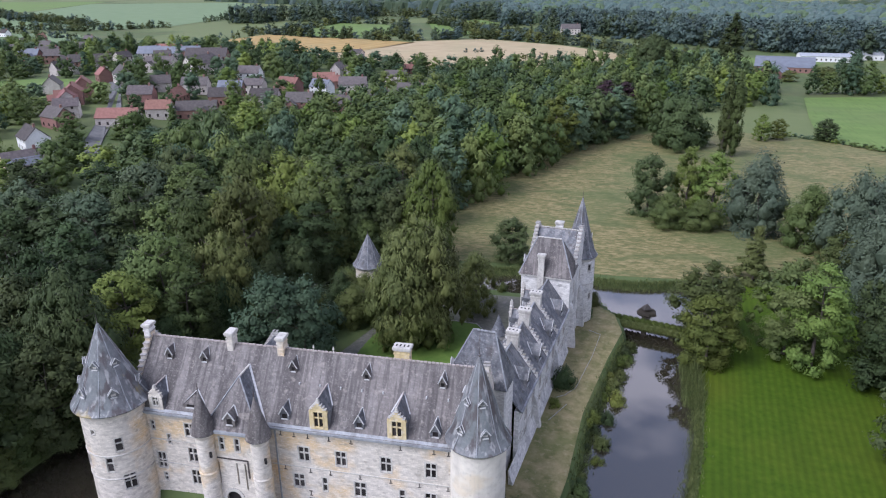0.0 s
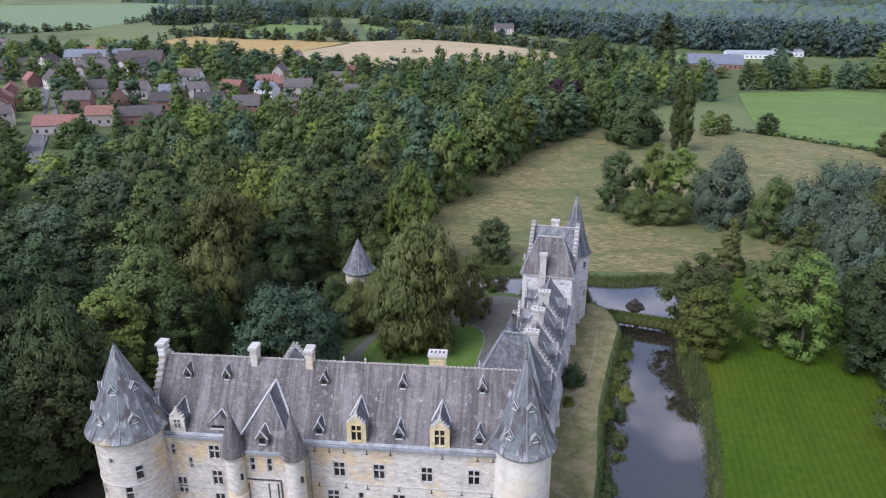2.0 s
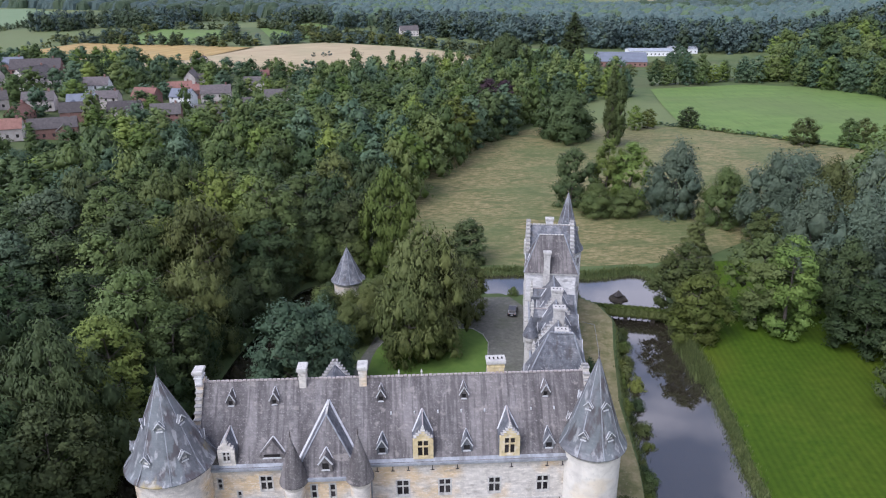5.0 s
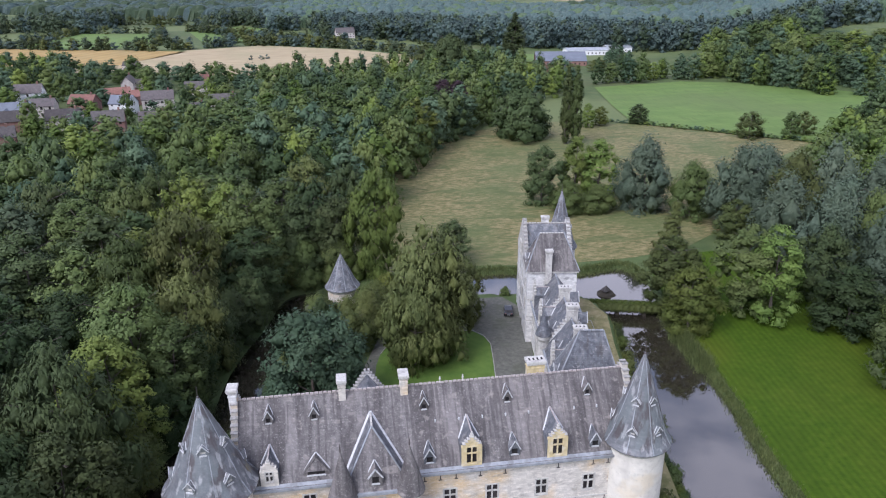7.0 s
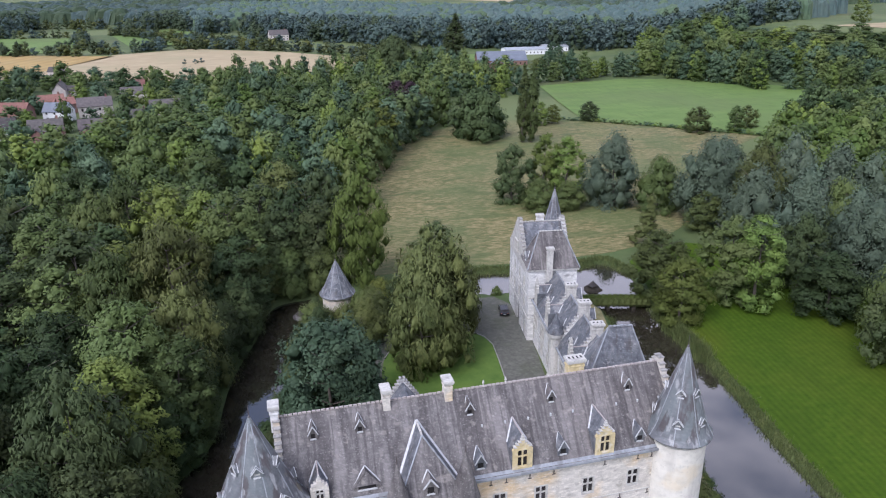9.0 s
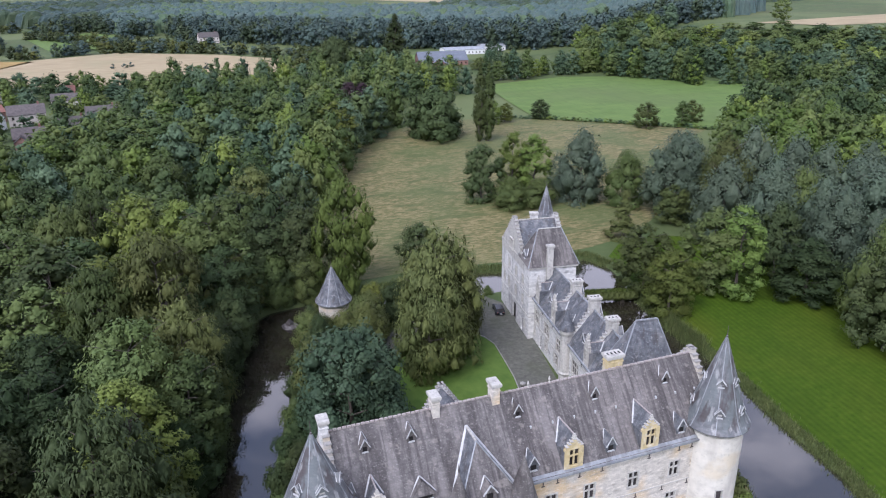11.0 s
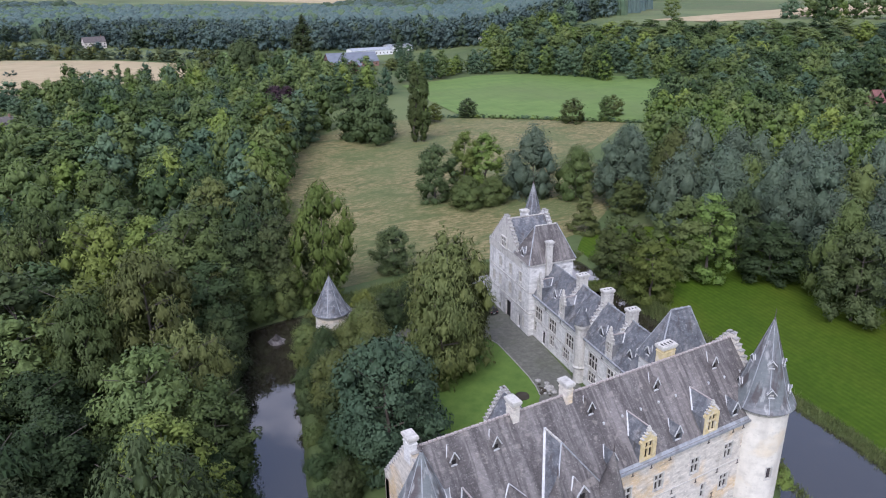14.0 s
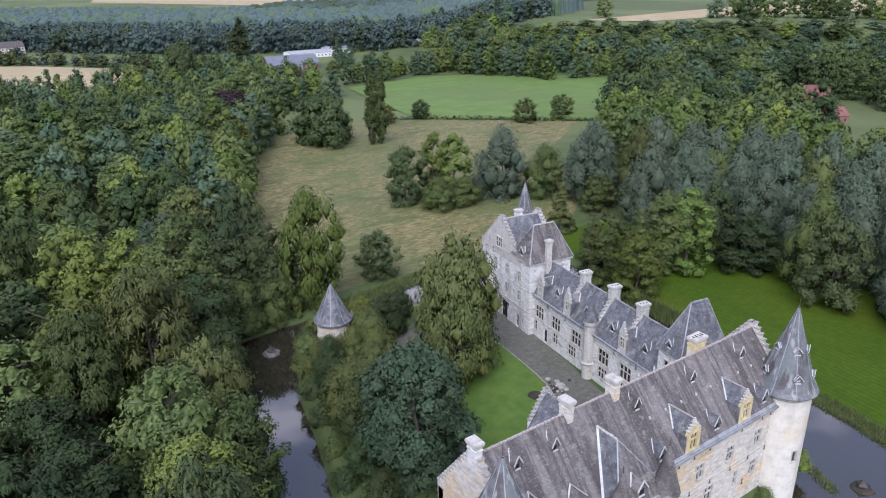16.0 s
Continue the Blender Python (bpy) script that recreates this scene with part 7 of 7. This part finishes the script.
for line, gap, hh, wide in (([(-350, 742), (-250, 694), (-150, 668), (-60, 706), (26, 646), (84, 574), (112, 545)], 4.5, 11, 5), ([(-115, 742), (-40, 736), (25, 690)], 5, 12, 7), ([(-340, 655), (-318, 728)], 8, 7, 2),
                            ([(-171, 925), (-60, 760), (-54, 745)], 5, 11, 4), ([(78, 470), (82, 560)], 8, 11, 3), ([(-720, 765), (-569, 742), (-500, 815)], 5, 10, 3), ([(-1000, 1040), (-780, 900), (-610, 812)], 5, 13, 5),
                            ([(-520, 1250), (-500, 900)], 12, 9, 3), ([(-455, 980), (-300, 1090), (-100, 1010)], 6, 13, 8), ([(-660, 705), (-470, 620), (-440, 540)], 8, 8, 3), ([(-305, 735), (-296, 910), (-197, 890)], 7, 10, 4),
                            ([(-195, 885), (-165, 716)], 8, 11, 4), ([(-60, 470), (-20, 462), (20, 484)], 6, 6, 3), ([(-150, 452), (-110, 462)], 5, 5, 2), ([(110, 470), (132, 500), (118, 545)], 6, 12, 5), ([(-60, 560), (-40, 572)], 5, 4, 2), ([(-10, 520), (12, 528)], 6, 5, 3)):
    for (ax, ay), (bx, by) in zip(line, line[1:]):
        k = max(1, int(math.hypot(bx - ax, by - ay) / gap))
        for i in range(k):
            f = (i + rng.random()) / k
            hedges.plant("willow" if hh < 9 else "round", ("blue", "deep", "dark", "mid")[int(rng.integers(4))], ax + (bx - ax) * f + rng.normal() * wide, ay + (by - ay) * f + rng.normal() * wide, hh * (0.6 + 0.6 * rng.random()), hh * (0.34 + 0.22 * rng.random()), "dist")
# copses and stands in the blue and haze-tinted leaves
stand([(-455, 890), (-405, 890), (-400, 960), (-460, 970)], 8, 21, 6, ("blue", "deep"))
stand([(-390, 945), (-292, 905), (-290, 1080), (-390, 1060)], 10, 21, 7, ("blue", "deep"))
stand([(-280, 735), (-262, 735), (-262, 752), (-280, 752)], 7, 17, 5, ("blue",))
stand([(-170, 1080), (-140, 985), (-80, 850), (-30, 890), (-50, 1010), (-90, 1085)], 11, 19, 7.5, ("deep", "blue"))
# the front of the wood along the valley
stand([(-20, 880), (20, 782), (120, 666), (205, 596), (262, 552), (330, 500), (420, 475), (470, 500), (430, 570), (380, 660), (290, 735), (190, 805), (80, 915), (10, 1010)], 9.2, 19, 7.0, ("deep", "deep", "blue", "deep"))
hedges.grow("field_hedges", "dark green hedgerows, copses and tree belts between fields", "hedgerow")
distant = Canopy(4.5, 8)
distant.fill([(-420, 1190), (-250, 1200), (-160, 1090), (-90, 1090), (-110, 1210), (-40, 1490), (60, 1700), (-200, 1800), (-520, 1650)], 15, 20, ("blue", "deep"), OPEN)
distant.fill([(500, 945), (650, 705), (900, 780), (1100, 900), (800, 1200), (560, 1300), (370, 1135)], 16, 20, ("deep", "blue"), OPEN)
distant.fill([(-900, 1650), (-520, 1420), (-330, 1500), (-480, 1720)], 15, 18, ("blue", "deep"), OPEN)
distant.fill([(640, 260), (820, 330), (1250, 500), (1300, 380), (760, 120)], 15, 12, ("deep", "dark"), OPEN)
distant.grow("distant_woods", "woods on the far slopes, haze put into the leaf colour", "woodland")

# ---- by the moat ----
for x, y, h, co in ((63.2, 42, 3.4, "mid"), (64, 37.5, 3.2, "light"), (61.3, 25, 3.0, "mid"), (58.4, 13.5, 2.8, "mid"), (55.0, 36.5, 3.6, "dark"), (57.3, 9, 2.6, "light"), (60.8, 21, 2.2, "light"), (62.5, 32, 2.8, "dark"), (64.6, 45.5, 3.0, "mid"), (66, 52, 2.6, "light"),
                    (66.5, 56.5, 3.0, "mid"), (59.6, 69.5, 2.8, "mid"), (57.5, 64, 3.4, "dark"), (51.2, 1.8, 4.0, "mid"), (51.5, -0.2, 2.8, "light"), (42.3, -1.2, 2.6, "mid"), (41.2, -1.2, 1.8, "mid"), (61, 72, 2.2, "light"), (53.8, 30, 1.6, "light"), (33, 72.5, 2.4, "dark"), (40, 72.6, 2.0, "mid"), (47, 71, 1.8, "mid"),
                    (58.8, 17, 2.0, "mid"), (60.2, 28.5, 2.2, "dark"), (54.4, 3, 2.0, "mid")):
    tree("shrub", co, x, y, h, h * 0.62, "near", group="shrubs along the moat")


edge_line = [(56.8, 6), (58.1, 12.4), (59.9, 29), (63.9, 47), (66.7, 57)]
for i in range(30):
    f = i / 29 * 3.999
    (ax, ay), (bx, by) = edge_line[int(f)], edge_line[int(f) + 1]
    f -= int(f)
    h = 1.0 + 1.5 * rng.random() ** 2
    tree("shrub", ("mid", "light", "dark")[int(rng.integers(3))], ax + (bx - ax) * f + 0.35 * rng.normal(), ay + (by - ay) * f + 0.8 * rng.normal(), h, h * 0.75, "near", group="shrubs along the moat")
for x, y in ((158, 452), (166, 432), (176, 424), (206, 452), (216, 458), (228, 468), (150, 470), (240, 510), (196, 432), (140, 440)):
    tree("round" if x % 4 else "tall", "mid" if x % 3 else "blue", x, y, (11 if y > 455 else 6.5) + 3 * rng.random(), 4.0 + rng.random(), "mid")


def blades(name, line, width, count, height, mat, label, category):
    """Single grass or reed blades scattered along a line."""
    g = np.random.default_rng(len(line) * 13 + count)
    seg = [(a, b, math.hypot(b[0] - a[0], b[1] - a[1])) for a, b in zip(line, line[1:])]
    tot = sum(s[2] for s in seg)
    px, py = [], []
    for a, b, d in seg:
        k = int(count * d / tot)
        f, off = g.random(k), g.normal(size=k) * width / 2
        px.append(a[0] + (b[0] - a[0]) * f - (b[1] - a[1]) / d * off)
        py.append(a[1] + (b[1] - a[1]) * f + (b[0] - a[0]) / d * off)
    x, y = np.concatenate(px), np.concatenate(py)
    k = len(x)
    z = np.maximum(-0.2, land(x, y) - 0.05)
    h, an, w = height * (0.5 + 0.8 * g.random(k)), g.random(k) * 6.28, 0.045 + 0.06 * g.random(k)
    lean = g.normal(size=(2, k)) * 0.25 * h
    c, s = np.cos(an) * w, np.sin(an) * w
    v = np.stack([np.stack([x - c, y - s, z], 1), np.stack([x + c, y + s, z], 1), np.stack([x + lean[0], y + lean[1], z + h], 1)], 1).reshape(-1, 3)
    sh = Shape()
    sh.v, sh.f = v.tolist(), np.arange(3 * k).reshape(-1, 3).tolist()
    return tagged(link(name, sh, mat), label, category, kind="stuff")


M_REED = material("reed_blades", [(0.3, (0.085, 0.120, 0.036)), (0.7, (0.160, 0.190, 0.066))], 0.6, 5, rough=0.7, per_piece=0.4, through_light=0.25)
blades("reeds", [(68.5, -12), (70.3, -4.5), (72.1, 2.5), (73.3, 15), (75.5, 26), (77.5, 42), (77.2, 54), (78.7, 61)], 1.3, 14000, 0.55, M_REED, "tall bright green reeds along the outer moat bank", "reeds")
blades("reeds", [(76.6, 38), (77.2, 46), (77.0, 52)], 1.5, 3000, 2.0, M_REED, "clump of tall grey-green reeds at the moat edge", "reeds")
blades("bank_grass", [(83, 80), (80.5, 88.2), (69, 85.4), (60, 85.8), (55, 88.3), (46.9, 89.5), (35.5, 87.8), (20, 86.3)], 1.8, 10000, 0.8, M_REED, "rough grass along the far moat bank", "grass")
blades("bank_grass", [(53.5, -5.2), (55.8, 0.5), (58.1, 12.4), (59.9, 29), (63.9, 47), (66.9, 58)], 1.0, 6000, 0.7, M_REED, "overgrown grassy edge of the castle terrace", "grass")

bridge = thing("footbridge", "low footbridge over the moat with clipped hedges", "bridge")
BM = pose(61.5, 66.2, 0, 0, 0, -15.5)
part("deck", Shape().box(0, 17.5, -0.9, 0.9, 1.35, 1.6).move(BM), M_BARK, bridge)
for x in (3, 8.5, 14):
    part("pier", Shape().box(x - 0.4, x + 0.4, -0.8, 0.8, -1.3, 1.35).move(BM), M_MUD, bridge)
hv, hf, hn = crown_arrays(np.random.default_rng(4), 1.0, 1.0, 0.02, 24, 900, 0.17, "dome")
for yy in (-0.95, 0.95):
    hw_v = np.concatenate([np.stack([hv[:, 0] * 1.0 + 0.7 + 1.2 * i, hv[:, 1] * 0.62 + yy, hv[:, 2] * 1.15 + 1.3], 1) for i in range(14)])
    hw_f = [tuple(q + len(hv) * i for q in fc) for i in range(14) for fc in hf]
    ho = new("hedge", leaf_mesh("hedge", hw_v, hw_f, np.tile(hn, (14, 1)), F_LIGHT if yy > 0 else F_MID))
    ho.parent = bridge
    ho.matrix_world = BM
steps = thing("garden_steps", "short flight of pale stone steps", "steps")
for i in range(6):
    part("step", Shape().box(60.2, 61.6, 62.2 - 0.38 * i, 62.58 - 0.38 * i, 0.6 + 0.02, 1.7 + 0.22 * i).move(Matrix.Identity(4)), M_TRIM, steps)


def duck_house(x, y, turn, label, hut=True, size=1.0):
    m = pose(x, y, 0, 0, 0, turn) @ Matrix.Scale(size, 4)
    d = thing("duck_house", label, "duck house", "duck houses on the moat")
    part("raft", Shape().lathe([(1.9, -0.5), (2.1, 0.1), (1.75, 0.42), (0.9, 0.55)], 14, 0, 0, 0.25).move(m), M_MUD if hut else M_SLATE, d)
    for sx in (-0.55, 0.55):
        for sy in (-0.45, 0.45):
            part("post", Shape().box(sx - 0.07, sx + 0.07, sy - 0.07, sy + 0.07, 0.4, 1.05).move(m), M_BARK, d)
    part("hut", Shape().box(-0.45, 0.45, -0.35, 0.35, 0.52, 0.95).move(m), M_BARK, d)
    part("roof", Shape().add([(-0.95, -0.8, 0.95), (0.95, -0.8, 0.95), (0.95, 0.8, 0.95), (-0.95, 0.8, 0.95), (0, 0, 2.15)], [(3, 2, 1, 0), (0, 1, 4), (1, 2, 4), (2, 3, 4), (3, 0, 4)]).move(m), M_TILE_DARK, d)
    return d


duck_house(70.8, 73.6, 20, "small duck house with dark roof on a planted raft")
duck_house(5.5, 77.2, 50, "small duck house on a grey round float", False, 0.8)
duck_house(57.2, -6.8, 35, "small duck house with dark roof on a muddy float", True, 0.7)

# the parked car
CM = pose(45.6, 62.2, 2.93, 0, 0, -12)
car = thing("car", "black hatchback parked on the gravel beside the castle", "car")
body = Shape()
prof = [(-2.05, 0.35), (-2.1, 0.75), (-1.95, 0.95), (-1.55, 1.4), (0.2, 1.45), (0.95, 0.98), (1.95, 0.82), (2.1, 0.6), (2.05, 0.3)]
k = len(prof)
for sx in (-1, 1):
    for y, z in prof:
        body.v.append((sx * (0.86 - 0.16 * max(0, z - 0.9)), y, z))
body.f = [tuple(range(k - 1, -1, -1)), tuple(range(k, 2 * k))] + [(i, (i + 1) % k, k + (i + 1) % k, k + i) for i in range(k)]
part("body", body.move(CM), M_CAR, car)
part("windscreen", Shape().slab([CM @ Vector(p) for p in ((-0.66, 0.95, 1.0), (0.66, 0.95, 1.0), (0.62, 0.26, 1.43), (-0.62, 0.26, 1.43))], -0.012), M_GLASS, car)
part("rear_window", Shape().slab([CM @ Vector(p) for p in ((0.66, -1.92, 1.0), (-0.66, -1.92, 1.0), (-0.62, -1.58, 1.37), (0.62, -1.58, 1.37))], -0.012), M_GLASS, car)
for sx in (-0.62, 0.62):
    part("tail_light", Shape().box(sx - 0.14, sx + 0.14, -2.12, -2.02, 0.72, 0.86).move(CM), M_TILE_RED, car)
    for yy in (-1.3, 1.3):
        wh = Shape().lathe([(0.32, -0.1), (0.32, 0.1)], 14)
        part("wheel", wh.move(CM @ pose(sx * 1.32, yy, 0.32, 0, 90, 0)), M_TYRE, car)
part("number_plate", Shape().box(-0.25, 0.25, -2.13, -2.09, 0.5, 0.6).move(CM), M_WHITE, car)

# courtyard and terrace details
bed = thing("flower_bed", "small dark round planting bed in the grass", "flower bed")
part("soil", Shape().lathe([(1.25, 2.9), (1.2, 3.08), (0.8, 3.2)], 16, 33.3, 33.5, 0.15), M_MUD, bed)
stones = thing("stone_heap", "pale paved patch with loose stones in the courtyard", "stone heap")
g4 = np.random.default_rng(9)
for i in range(26):
    x, y, s = 38.3 + g4.normal() * 1.1, 33.4 + g4.normal() * 1.0, 0.18 + 0.3 * g4.random()
    part("stone", Shape().lathe([(s, 2.92), (s * 1.1, 2.92 + s * 0.4), (s * 0.5, 2.92 + s * 0.8)], 6, x, y, 0.3), M_CAP if i % 3 else M_MUD, stones)
kerb = thing("lawn_kerb", "thin pale stone kerb round the grass plot", "kerb")
kl = rounded([(17, 39), (18, 48), (21, 54), (36, 57), (39.6, 52), (38.6, 44), (37.4, 36), (35.5, 31)], 1)
for a, b in list(zip(kl, kl[1:]))[2:-2]:
    part("kerbstone", Shape().bar((a[0], a[1], 3.0), (b[0], b[1], 3.0), 0.14, 0.2), M_CAP, kerb)
edge = thing("path_edging", "thin stone edging along the terrace", "edging")
for a, b in (((61, 56), (59.5, 47)), ((59.5, 47), (57, 36)), ((57, 36), (55.4, 33.8)), ((55.8, 31), (53.2, 26)), ((55.6, 33.8), (53.9, 32.6)), ((61, 56), (58.8, 57.5))):
    part("edging_stone", Shape().bar((*a, 2.96), (*b, 2.96), 0.10, 0.12), M_CAP, edge)
